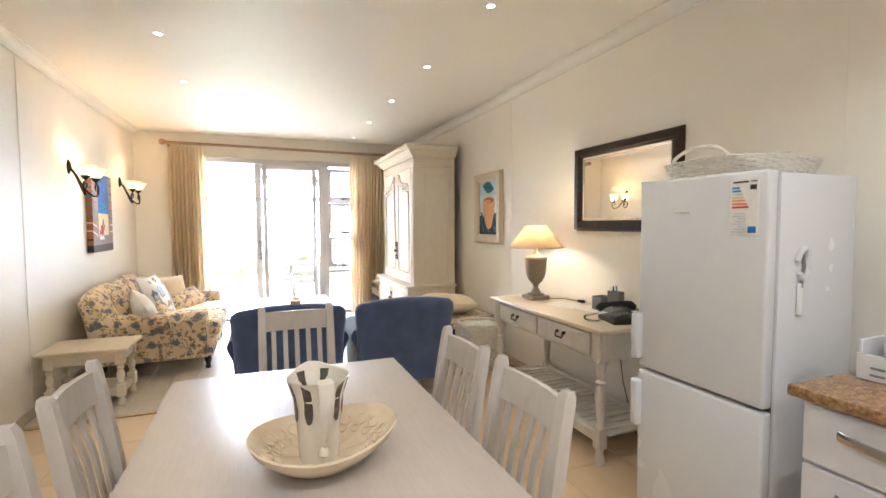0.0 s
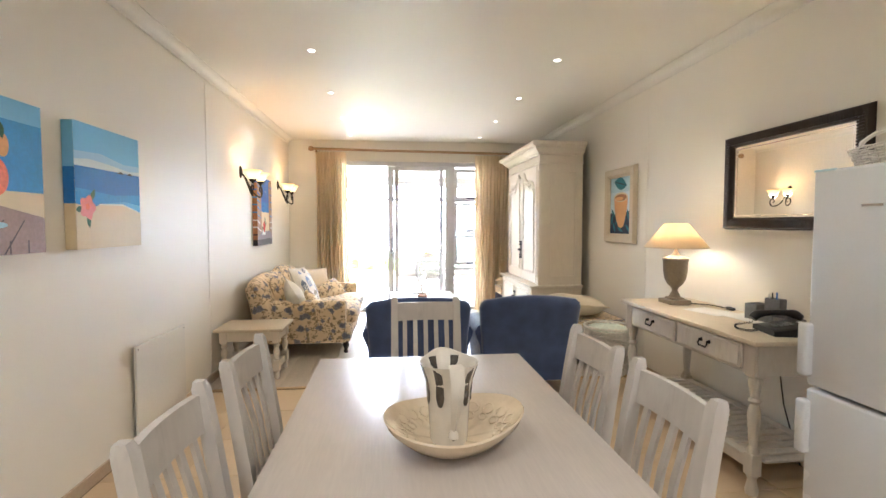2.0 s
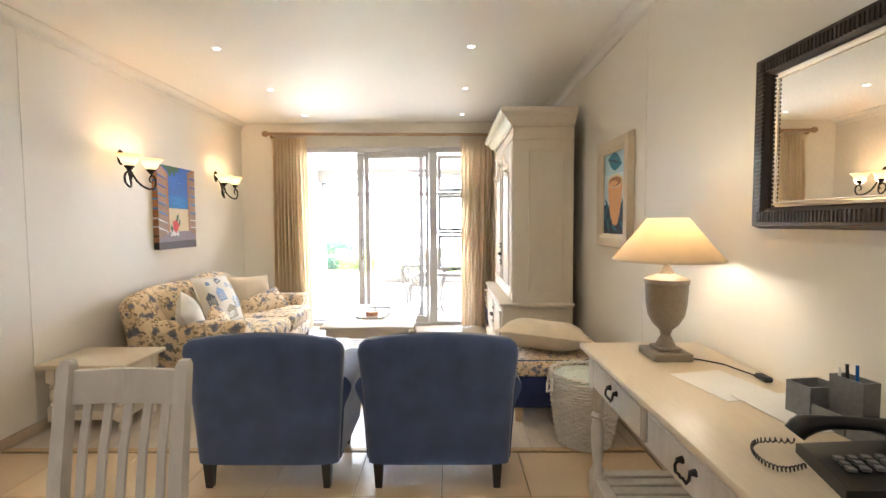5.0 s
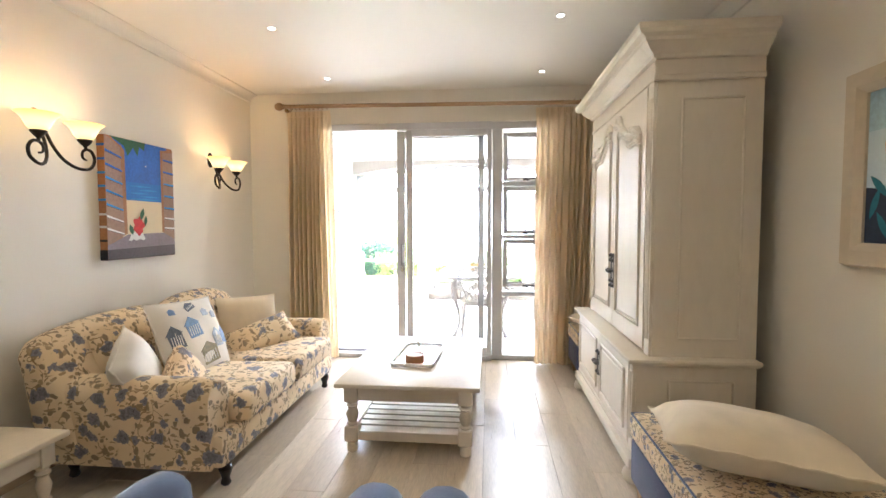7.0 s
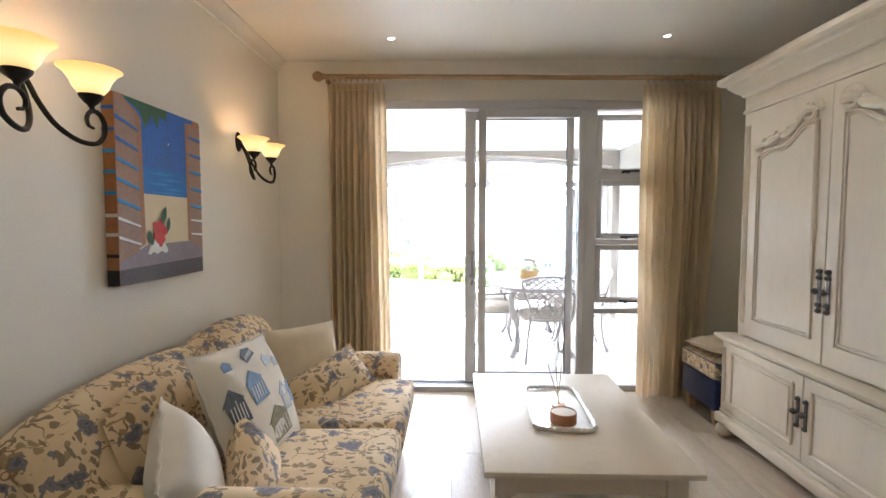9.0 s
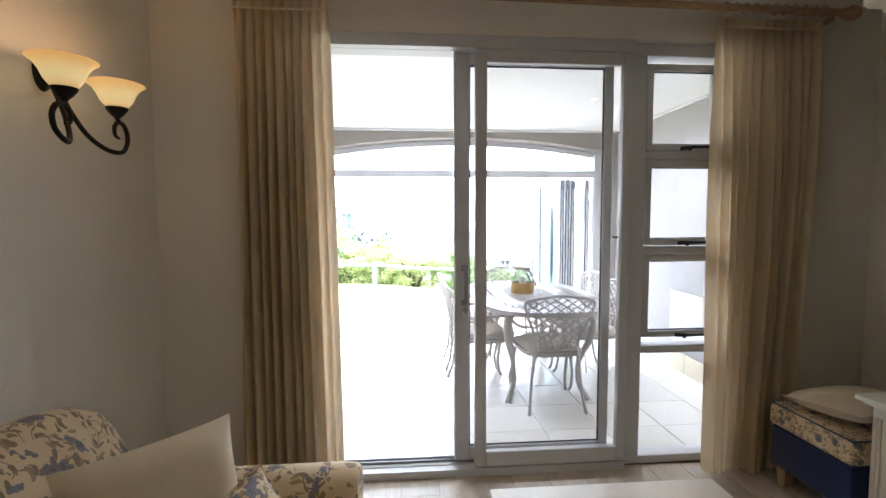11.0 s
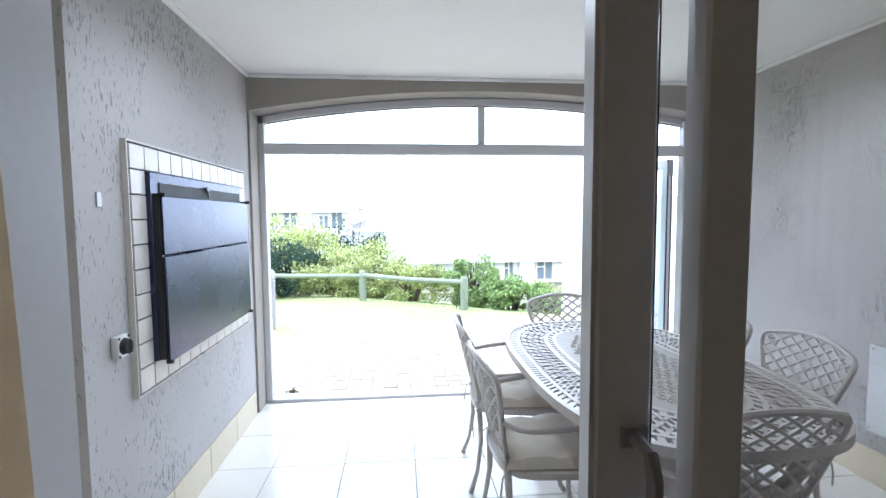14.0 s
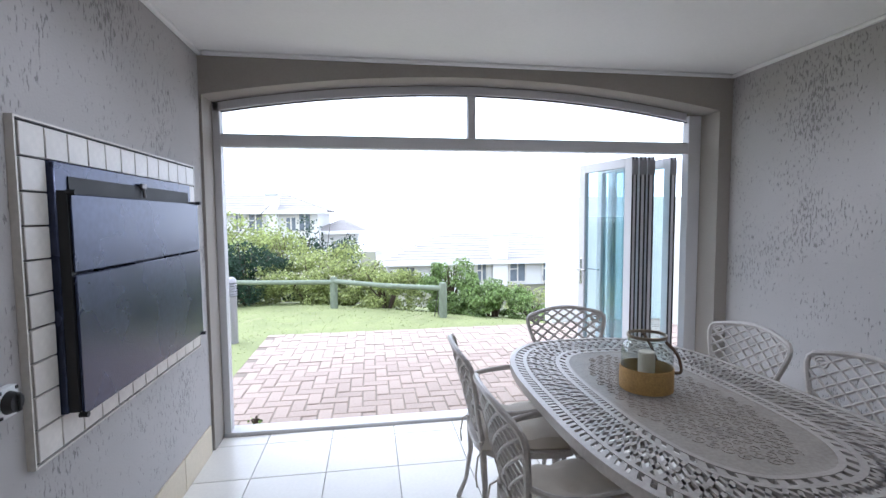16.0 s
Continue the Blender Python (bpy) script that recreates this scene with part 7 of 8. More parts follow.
def laundry_basket(at):
    b = thing("laundry_basket", "tall round white wicker basket filled with linen", "basket", at)
    bm = bmesh.new()
    rows = 24
    for k in range(rows):
        z = 0.012 + k * 0.0165
        r = 0.15 + 0.045 * math.sin(k / rows * 1.7)
        pts = [((r + 0.0045 * (1 if (i + k) % 2 else -1)) * math.cos(2 * math.pi * i / 44), (r + 0.0045 * (1 if (i + k) % 2 else -1)) * math.sin(2 * math.pi * i / 44), z) for i in range(44)]
        tube(bm, pts, 0.0078, 5, loop=True)
    part("weave", bm, WICKER, b)
    rb = bmesh.new()
    for t in (0.0, 0.5):
        tube(rb, [((0.197 + 0.006 * math.cos(12 * a + t * 6)) * math.cos(a), (0.197 + 0.006 * math.cos(12 * a + t * 6)) * math.sin(a), 0.418 + 0.007 * math.sin(12 * a + t * 6)) for a in (2 * math.pi * i / 60 for i in range(60))], 0.008, 5, loop=True)
    part("rim", rb, WICKER, b)
    part("base", turned((0.001, 0.0), (0.145, 0.0), (0.145, 0.012), (0.001, 0.012), seg=24), WICKER, b)
    for s in (0, math.pi):
        hb = bmesh.new()
        tube(hb, [(0.201 * math.cos(s + a) + 0.02 * math.cos(s) * math.sin(t), 0.201 * math.sin(s + a), 0.40 - 0.10 * math.sin(t)) for a, t in ((-0.3, 0), (-0.28, 0.8), (0, 1.57), (0.28, 2.3), (0.3, 3.14))], 0.008, 6)
        part("handle", hb, WICKER, b)
    lb = bmesh.new()
    lathe(lb, [(0.165, 0.30), (0.182, 0.39), (0.14, 0.415), (0.07, 0.43), (0.001, 0.435)], (0, 0, 0), 30, wave=lambda a, h: 1 + 0.03 * math.sin(7 * a + h * 40))
    for v in lb.verts:
        v.co.z += 0.012 * noise.noise(v.co * 18)
    whole("linen", lb, surface("mint_linen", (0.66, 0.70, 0.62), 0.9, vary=0.3, coarse=14, fine=70, bump=0.5), "pile of pale mint linen in the basket", "linen", at=at)


laundry_basket((1.875, 3.80, 0))


# ------------------------------------------------------------------ patio things
def braai():
    """A built-in barbecue: tiled surround, black steel frame and a drop hood."""
    b = thing("built_in_barbecue", "black steel built-in barbecue with closed hood, framed by cream tiles", "barbecue", (0, 0, 0))
    y0, y1, z0, z1 = 8.30, 9.555, 0.69, 1.64
    part("backing", blocks((PL, y0 - 0.006, z0 - 0.006, PL + 0.012, y1 + 0.006, z1 + 0.006)), RUBBER, b, "dark grout bed")
    part("edge_strip", blocks((PL, y0 - 0.012, z0 - 0.012, PL + 0.022, y0 - 0.0062, z1 + 0.012), (PL, y1 + 0.0062, z0 - 0.012, PL + 0.022, y1 + 0.012, z1 + 0.012), (PL, y0 - 0.0062, z1 + 0.0062, PL + 0.022, y1 + 0.0062, z1 + 0.012), (PL, y0 - 0.0062, z0 - 0.012, PL + 0.022, y1 + 0.0062, z0 - 0.0062)), BTILE, b)
    ny, nz = 12, 10
    ty, tz = (y1 - y0) / ny, (z1 - z0) / nz
    tm = bmesh.new()
    box(tm, 0.012, 0.0025, 0.0025, 0.024, ty - 0.0025, tz - 0.0025, 0.002)
    me = finish(tm, "tile", BTILE)
    for i in range(ny):
        for j in range(nz):
            if i in (0, ny - 1) or j in (0, nz - 1):
                ob = new("tile", me)
                ob.location, ob.parent = (PL, y0 + i * ty, z0 + j * tz), b
    a0, a1, c0, c1 = y0 + ty * 1.02, y1 - ty * 1.02, z0 + tz * 1.02, z1 - tz * 1.02
    part("surround", blocks((PL + 0.0125, a0, c0, PL + 0.04, a1, c1), bevel=0.003), BLACKSTEEL, b)
    part("smoke_flap", blocks((PL + 0.0405, a0 + 0.06, c1 - 0.105, PL + 0.044, a1 - 0.04, c1 - 0.04), bevel=0.001), SOOT, b)
    cb = bmesh.new()
    box(cb, PL + 0.044, (a0 + a1) / 2 - 0.02, c1 - 0.05, PL + 0.056, (a0 + a1) / 2 + 0.02, c1 - 0.03, 0.002)
    tube(cb, [(PL + 0.05, (a0 + a1) / 2, c1 - 0.05), (PL + 0.055, (a0 + a1) / 2, c1 - 0.085)], 0.006, 6)
    part("catch", cb, PEWTER, b)
    hz1 = c1 - 0.095
    for y in (a0 + 0.005, a1 - 0.03):
        part("hood_side", blocks((PL + 0.0405, y, c0 + 0.003, PL + 0.068, y + 0.025, hz1 + 0.01)), SOOT, b)
    part("hood_upper", blocks((PL + 0.0685, a0 + 0.012, hz1 - 0.235, PL + 0.075, a1 - 0.004, hz1), bevel=0.003), BLACKSTEEL, b)
    part("hood_lower", blocks((PL + 0.0685, a0 + 0.012, c0 - 0.01, PL + 0.078, a1 - 0.004, hz1 - 0.242), bevel=0.003), BLACKSTEEL, b)
    for z in (hz1 + 0.004, c0 - 0.006):
        for y in (a0 + 0.01, a1 - 0.01):
            bm = bmesh.new()
            tube(bm, [(PL + 0.066, y, z), (PL + 0.09, y, z)], 0.009, 8)
            part("pin", bm, SOOT, b)


braai()
so = thing("rotary_switch", "square white isolator switch with a black rotary knob", "switch")
part("plate", blocks((PL, 8.168, 0.866, PL + 0.026, 8.24, 0.946), bevel=0.006, seg=2), ENAMEL, so)
kb = bmesh.new()
lathe(kb, [(0.001, 0.022), (0.024, 0.02), (0.03, 0.0), (0.001, 0.0)], (0, 0, 0), 20)
bmesh.ops.transform(kb, matrix=pose(PL + 0.026, 8.204, 0.906, 0, 90, 0), verts=kb.verts[:])
box(kb, PL + 0.046, 8.2, 0.884, PL + 0.055, 8.208, 0.928, 0.002)
part("knob", kb, RUBBER, so)
for y in (8.176, 8.232):
    for z in (0.874, 0.938):
        part("screw", blocks((PL + 0.0255, y - 0.004, z - 0.004, PL + 0.028, y + 0.004, z + 0.004)), RUBBER, so)
whole("wall_plate", blocks((PL, 8.135, 1.40, PL + 0.006, 8.16, 1.45), bevel=0.002), ENAMEL, "tiny white plate on the plaster wall", "plate")


def super_r(a, rx, ry, n=3.0):
    return (abs(math.cos(a) / rx) ** n + abs(math.sin(a) / ry) ** n) ** (-1 / n)


def garden_table():
    """An oval cast table: woven lattice bands between solid rings."""
    t = thing("garden_table", "oval cast aluminium garden table with a woven lattice top", "table", (0.72, 8.42, 0))
    RX, RY, Z = 0.50, 0.80, 0.715
    seg = 96

    def ring(bm, k0, k1, z0, z1, kx=None):
        rows = []
        for i in range(seg):
            a = 2 * math.pi * i / seg
            r0, r1 = super_r(a, RX - k0, RY - k0), super_r(a, RX - k1, RY - k1)
            c, s = math.cos(a), math.sin(a)
            rows.append([(r0 * c, r0 * s, z0), (r0 * c, r0 * s, z1), (r1 * c, r1 * s, z1), (r1 * c, r1 * s, z0)])
        verts = [[bm.verts.new(p) for p in row] for row in rows]
        for i in range(seg):
            a, b = verts[i], verts[(i + 1) % seg]
            for k in range(4):
                bm.faces.new((a[k], a[(k + 1) % 4], b[(k + 1) % 4], b[k]))

    bm = bmesh.new()
    ring(bm, 0.0, 0.022, Z - 0.035, Z)
    part("edge", bm, CHAIRMETAL, t, "rolled rim")
    for k0, k1 in ((0.056, 0.072), (0.195, 0.212), (0.236, 0.252)):
        bm = bmesh.new()
        ring(bm, k0, k1, Z - 0.012, Z - 0.001)
        part("ring", bm, CHAIRMETAL, t)
    for k0, k1, n in ((0.022, 0.057, 120), (0.211, 0.237, 84)):
        bm = bmesh.new()
        for i in range(n):
            a = 2 * math.pi * i / n
            w = 0.28 * 2 * math.pi / n
            pts = []
            for z in (Z - 0.011, Z - 0.003):
                pts.append([(super_r(b, RX - k, RY - k) * math.cos(b), super_r(b, RX - k, RY - k) * math.sin(b), z) for b, k in ((a - w, k0), (a + w, k0), (a + w, k1), (a - w, k1))])
            skin(bm, pts)
        tagged(part("dentil_band", bm, CHAIRMETAL, t), kind="stuff")
    # woven band: short straps at two heights crossing each other
    bm = bmesh.new()
    n = 108
    for i in range(n):
        a = 2 * math.pi * i / n
        for s in (-1, 1):
            for k0, k1 in ((0.072, 0.135), (0.132, 0.195)):
                d = s * 0.055 * (1 if k0 < 0.1 else -1)
                lift = 0.003 if (i + (s > 0)) % 2 else 0.0
                w = 0.011
                pts = []
                for z in (Z - 0.012, Z - 0.004 + lift):
                    pts.append([(super_r(b, RX - k, RY - k) * math.cos(b), super_r(b, RX - k, RY - k) * math.sin(b), z) for b, k in ((a - w, k0), (a + w, k0), (a + w + d, k1), (a - w + d, k1))])
                skin(bm, pts)
    tagged(part("lattice", bm, CHAIRMETAL, t, "woven lattice straps"), kind="stuff")
    # centre plate with relief scrolls
    bm = bmesh.new()
    rings = []
    for k, z in ((0.252, Z - 0.012), (0.252, Z - 0.002), (0.262, Z - 0.004)):
        rings.append([(super_r(a, RX - k, RY - k) * math.cos(a), super_r(a, RX - k, RY - k) * math.sin(a), z) for a in (2 * math.pi * i / seg for i in range(seg))])
    skin(bm, rings)
    part("centre_plate", bm, PATINA, t, "darker cast centre plate")
    bm = bmesh.new()
    for gx in range(-6, 7):
        for gy in range(-13, 14):
            x, y = gx * 0.038 + (0.019 if gy % 2 else 0), gy * 0.037
            if (x / 0.215) ** 2 + (y / 0.5) ** 2 < 0.95:
                tube(bm, [(x + 0.021 * (1 - q * 0.8) * math.cos(8 * q + gy * 1.3 + gx), y + 0.021 * (1 - q * 0.8) * math.sin(8 * q + gy * 1.3 + gx), Z - 0.004) for q in [k / 12 for k in range(13)]], 0.0024, 4)
    tagged(part("scrollwork", bm, PATINA, t), kind="stuff")
    part("under_frame", blocks((-0.32, -0.55, Z - 0.05, 0.32, -0.52, Z - 0.03), (-0.32, 0.52, Z - 0.05, 0.32, 0.55, Z - 0.03), (-0.015, -0.52, Z - 0.05, 0.015, 0.52, Z - 0.03)), CHAIRMETAL, t)
    for sx in (-1, 1):
        for sy in (-1, 1):
            lb = bmesh.new()
            tube(lb, eased([(sx * 0.27, sy * 0.50, Z - 0.035), (sx * 0.31, sy * 0.55, 0.6), (sx * 0.30, sy * 0.53, 0.45), (sx * 0.25, sy * 0.46, 0.28), (sx * 0.25, sy * 0.46, 0.12), (sx * 0.30, sy * 0.53, 0.0)], 3), swell([0.03, 0.034, 0.026, 0.02, 0.018, 0.026], 3), 10)
            part("leg", lb, CHAIRMETAL, t, "curved cast leg")


garden_table()


def back_outline(n=40):
    """Half-width of the shield-shaped back by height, as a closed loop of (x, z)."""
    right = [(0.125, 0.43), (0.14, 0.47), (0.152, 0.52), (0.17, 0.57), (0.19, 0.62), (0.21, 0.67), (0.226, 0.715), (0.237, 0.755), (0.235, 0.782), (0.22, 0.798), (0.19, 0.806), (0.15, 0.815), (0.10, 0.825), (0.05, 0.831), (0.0, 0.833)]
    return right, [(-x, z) for x, z in reversed(right[:-1])]


def inside(x, z, loop):
    hit = False
    for (x1, z1), (x2, z2) in zip(loop, loop[1:] + loop[:1]):
        if (z1 > z) != (z2 > z) and x < (x2 - x1) * (z - z1) / (z2 - z1) + x1:
            hit = not hit
    return hit


def garden_chair(at, turn, label):
    """Faces +y, origin under the seat's middle."""
    c = thing("garden_chair", label, "chair", at, turn, "chairs round the garden table")
    r, l = back_outline()
    loop = r + l

    def bent(x, z):
        """Onto the leaning, slightly wrapped back."""
        return (x, -0.20 - 0.26 * (z - 0.43) + 0.55 * x * x, z)

    fb = bmesh.new()
    tube(fb, [bent(x, z) for x, z in loop], 0.0115, 7, loop=True)
    fr = part("back_frame", fb, CHAIRMETAL, c)
    lb = bmesh.new()
    for s in (-1, 1):
        for k in range(-6, 12):
            pts = []
            for i in range(44):
                t = i / 43
                z = 0.50 + 0.36 * t
                x = s * (-0.52 + k * 0.075 + 0.40 * t + 0.10 * t * t)
                if inside(x, z, loop):
                    pts.append(bent(x, z))
                elif pts:
                    if len(pts) > 2:
                        tube(lb, pts[::3] + ([pts[-1]] if (len(pts) - 1) % 3 else []), 0.0065, 5)
                    pts = []
            if len(pts) > 2:
                tube(lb, pts[::3] + ([pts[-1]] if (len(pts) - 1) % 3 else []), 0.0065, 5)
    part("lattice", lb, CHAIRMETAL, c, "curved diamond lattice")
    for s in (-1, 1):
        curls = [[bent(s * (cx + rad * (1 - 0.6 * t) * math.cos(2 * math.pi * turns * t)), cz + rad * (1 - 0.6 * t) * math.sin(2 * math.pi * turns * t)) for t in [k / 14 for k in range(15)]]
                 for cx, cz, rad, turns in ((0.185, 0.765, 0.03, 1.3), (0.06, 0.475, 0.035, 1.2), (0.11, 0.52, 0.03, -1.1))]
        for pts in curls + [[bent(s * 0.02, 0.44), bent(s * 0.05, 0.52), bent(s * 0.02, 0.58)]]:
            sb = bmesh.new()
            tube(sb, pts, 0.006, 5)
            part("scroll", sb, CHAIRMETAL, c)
    bm = bmesh.new()
    rings = []
    for z in (0.395, 0.42):
        rings.append([(super_r(a, 0.225, 0.22, 4) * math.cos(a) * (1 + 0.12 * math.sin(a)), super_r(a, 0.225, 0.22, 4) * math.sin(a), z) for a in (2 * math.pi * i / 28 for i in range(28))])
    skin(bm, rings)
    part("seat", bm, CHAIRMETAL, c)
    # tufted pad
    pb = bmesh.new()
    n = 18
    tops = []
    for i in range(n + 1):
        row = []
        for j in range(n + 1):
            u, v = 2 * i / n - 1, 2 * j / n - 1
            e = max(0.0, (1 - u ** 6) * (1 - v ** 6)) ** 0.4
            tuft = 1 - 0.45 * (0.5 + 0.5 * math.cos(u * 2.5 * math.pi)) ** 3 * (0.5 + 0.5 * math.cos(v * 2.5 * math.pi)) ** 3
            row.append(pb.verts.new((u * 0.205 * (1 + 0.09 * v), v * 0.2, 0.4285 + 0.048 * e * tuft)))
        tops.append(row)
    for i in range(n):
        for j in range(n):
            pb.faces.new((tops[i][j], tops[i + 1][j], tops[i + 1][j + 1], tops[i][j + 1]))
    rim = [tops[i][0] for i in range(n + 1)] + [tops[n][j] for j in range(1, n + 1)] + [tops[i][n] for i in range(n - 1, -1, -1)] + [tops[0][j] for j in range(n - 1, 0, -1)]
    low = [pb.verts.new((v.co.x * 0.98, v.co.y * 0.98, 0.4205)) for v in rim]
    for i in range(len(rim)):
        k = (i + 1) % len(rim)
        pb.faces.new((rim[i], rim[k], low[k], low[i]))
    pb.faces.new(low)
    pad = part("seat_pad", pb, SEATPAD, c, "tufted oatmeal seat pad")
    for s in (-1, 1):
        tb = bmesh.new()
        tube(tb, [(s * 0.17, -0.195, 0.43), (s * 0.19, -0.225, 0.40), (s * 0.195, -0.235, 0.33), (s * 0.20, -0.23, 0.28)], 0.004, 5)
        part("tie", tb, SEATPAD, pad)
    for s in (-1, 1):
        lg = bmesh.new()
        tube(lg, [(s * 0.20, 0.19, 0.41), (s * 0.225, 0.215, 0.36), (s * 0.215, 0.205, 0.25), (s * 0.195, 0.185, 0.12), (s * 0.205, 0.20, 0.03), (s * 0.215, 0.22, 0.0)], [0.02, 0.022, 0.015, 0.011, 0.012, 0.015], 8)
        part("leg", lg, CHAIRMETAL, c)
        lg = bmesh.new()
        tube(lg, [(s * 0.14, -0.20, 0.44), (s * 0.155, -0.195, 0.38), (s * 0.17, -0.19, 0.25), (s * 0.185, -0.21, 0.1), (s * 0.20, -0.245, 0.0)], [0.014, 0.015, 0.012, 0.010, 0.013], 8)
        part("leg", lg, CHAIRMETAL, c)
        ar = bmesh.new()
        bx = bent(s * 0.185, 0.61)
        tube(ar, eased([bx, (s * 0.235, bx[1] + 0.06, 0.60), (s * 0.265, -0.08, 0.605), (s * 0.27, 0.05, 0.615), (s * 0.262, 0.135, 0.61), (s * 0.255, 0.165, 0.585), (s * 0.245, 0.155, 0.56), (s * 0.23, 0.14, 0.50), (s * 0.222, 0.16, 0.43), (s * 0.215, 0.18, 0.405)], 3), swell([0.010, 0.011, 0.012, 0.013, 0.012, 0.010, 0.009, 0.009, 0.009, 0.010], 3), 8)
        part("arm", ar, CHAIRMETAL, c, "curved cast arm")
    return c


near_chair = garden_chair((0.715, 7.90, 0), 0, "taupe cast aluminium lattice-back chair with a tufted pad")
for x, y, a in ((0.285, 8.29, -88), (0.285, 8.85, -92), (1.18, 8.32, 88), (1.18, 8.86, 91), (0.77, 9.19, 180)):
    copy_thing(near_chair, pose(x, y, 0, 0, 0, a))


def lantern_jar():
    j = thing("lantern_jar", "glass candle jar with mustard woven band and leather handle", "lantern", (0.672, 8.49, 0.7155))
    j.scale = (0.9, 0.9, 1.06)
    part("glass", hoop([(0.002, 0.001), (0.098, 0.002), (0.104, 0.02), (0.104, 0.13), (0.096, 0.158), (0.078, 0.175), (0.077, 0.187), (0.074, 0.187), (0.075, 0.174), (0.092, 0.156), (0.1, 0.128), (0.1, 0.022), (0.002, 0.008)]), glassy("jar_glass", (0.97, 0.99, 0.98)), j)
    part("band", hoop([(0.1045, 0.0), (0.107, 0.002), (0.108, 0.035), (0.107, 0.08), (0.1045, 0.082)], 40), JARSAND, j, "mustard woven band")
    part("rim", hoop([(0.0775, 0.186), (0.081, 0.187), (0.081, 0.196), (0.0775, 0.198), (0.074, 0.196), (0.074, 0.187)]), JARRIM, j)
    part("candle", turned((0.001, 0.0085), (0.034, 0.0085), (0.034, 0.13), (0.03, 0.134), (0.001, 0.13), seg=20), WAX, j, "white pillar candle")
    hb = bmesh.new()
    tube(hb, eased([(0.03, -0.082, 0.185), (0.06, -0.11, 0.15), (0.085, -0.105, 0.10), (0.112, -0.06, 0.065), (0.118, 0.02, 0.05), (0.10, 0.07, 0.07), (0.075, 0.085, 0.13), (0.03, 0.08, 0.185)], 3), 0.006, 7)
    part("handle", hb, LEATHER, j, "brown strap handle")


lantern_jar()

# ------------------------------------------------------------------ garden and distance
def ground():
    """One sheet: lawn by the house, falling away beyond the fence to the horizon."""
    bm = bmesh.new()
    xs = [-900, -300, -100, -40, -20, -12, -8] + [-6 + 0.5 * i for i in range(29)] + [10, 14, 20, 40, 100, 300, 900]
    ys = [-900, -100, -20, 0, 6, 9.0] + [10.05 + 0.4 * i for i in range(22)] + [20, 22, 25, 30, 40, 60, 120, 400, 1500]

    def height(x, y):
        edge = 14.9 - 0.62 * max(-2.0, min(6.0, x + 1.2)) * (1 if x > -1.2 else 0.2)
        over = max(0.0, y - edge)
        fall = -0.16 * min(over, 10) - 0.02 * max(0, min(over - 10, 60))
        rise = 0.9 * min(1, max(0.0, (-3.5 - x) / 14)) * min(1, over / 12) * 3
        base = -0.075 if y > 10 else -0.3
        return base + fall + rise + (0.02 * noise.noise(Vector((x * 0.7, y * 0.7, 0))) if abs(x) < 30 and y < 30 and y > 10.2 else 0)

    rows = [[bm.verts.new((x, y, height(x, y))) for x in xs] for y in ys]
    for a, b in zip(rows, rows[1:]):
        for i in range(len(xs) - 1):
            bm.faces.new((a[i], a[i + 1], b[i + 1], b[i]))
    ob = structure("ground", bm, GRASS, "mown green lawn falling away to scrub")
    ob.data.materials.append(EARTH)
    # beyond y 55 the sheet is whitened to imitate distant haze
    ob.data.materials.append(FARHAZE)
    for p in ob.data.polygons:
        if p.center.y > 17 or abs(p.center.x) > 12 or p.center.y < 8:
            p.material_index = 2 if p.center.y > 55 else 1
    return height


ground_z = ground()


def grass_blades():
    bm = bmesh.new()
    rnd = random.Random(7)
    verts, faces = [], []
    for _ in range(9000):
        x, y = rnd.uniform(-4.2, 3.2), rnd.uniform(10.1, 15.4)
        if -1.72 < x and y < 12.78:
            continue
        z, h, a = ground_z(x, y), rnd.uniform(0.006, 0.02), rnd.uniform(0, 6.3)
        dx, dy = 0.006 * math.cos(a), 0.006 * math.sin(a)
        k = len(verts)
        verts += [(x - dx, y - dy, z - 0.004), (x + dx, y + dy, z - 0.004), (x + rnd.uniform(-0.012, 0.012), y + rnd.uniform(-0.012, 0.012), z + h)]
        faces.append((k, k + 1, k + 2))
    bm.free()
    me = bpy.data.meshes.new("grass")
    me.from_pydata(verts, [], faces)
    me.materials.append(leafy("grass_blade", (0.25, 0.29, 0.11)))
    tagged(new("grass", me), "short blades of mown grass", "grass", kind="stuff")


grass_blades()


def pole_fence():
    f = thing("pole_fence", "low weathered pole fence with a single rail", "fence", (0, 0, 0))
    posts = [(-3.6, 15.1), (-0.96, 14.55), (0.67, 13.55)]
    for x, y in posts:
        bm = bmesh.new()
        z = ground_z(x, y)
        lathe(bm, [(0.06, z - 0.1), (0.06, 0.30), (0.058, 0.40), (0.045, 0.425), (0.001, 0.43)], (x, y, 0), 14)
        part("post", bm, POST, f)
    for (xa, ya), (xb, yb) in zip(posts, posts[1:]):
        bm = bmesh.new()
        tube(bm, [(xa, ya - 0.02, 0.36), ((xa + xb) / 2, (ya + yb) / 2 - 0.02, 0.335), (xb, yb - 0.02, 0.345)], 0.038, 10)
        part("rail", bm, POST, f)
    bm = bmesh.new()
    tube(bm, [(0.60, 13.58, -0.08), (0.63, 13.56, 0.28)], 0.006, 6)
    tube(bm, [(0.55, 13.6, -0.08), (0.6, 13.57, 0.28)], 0.006, 6)
    part("stay_wire", bm, PEWTER, f)


pole_fence()


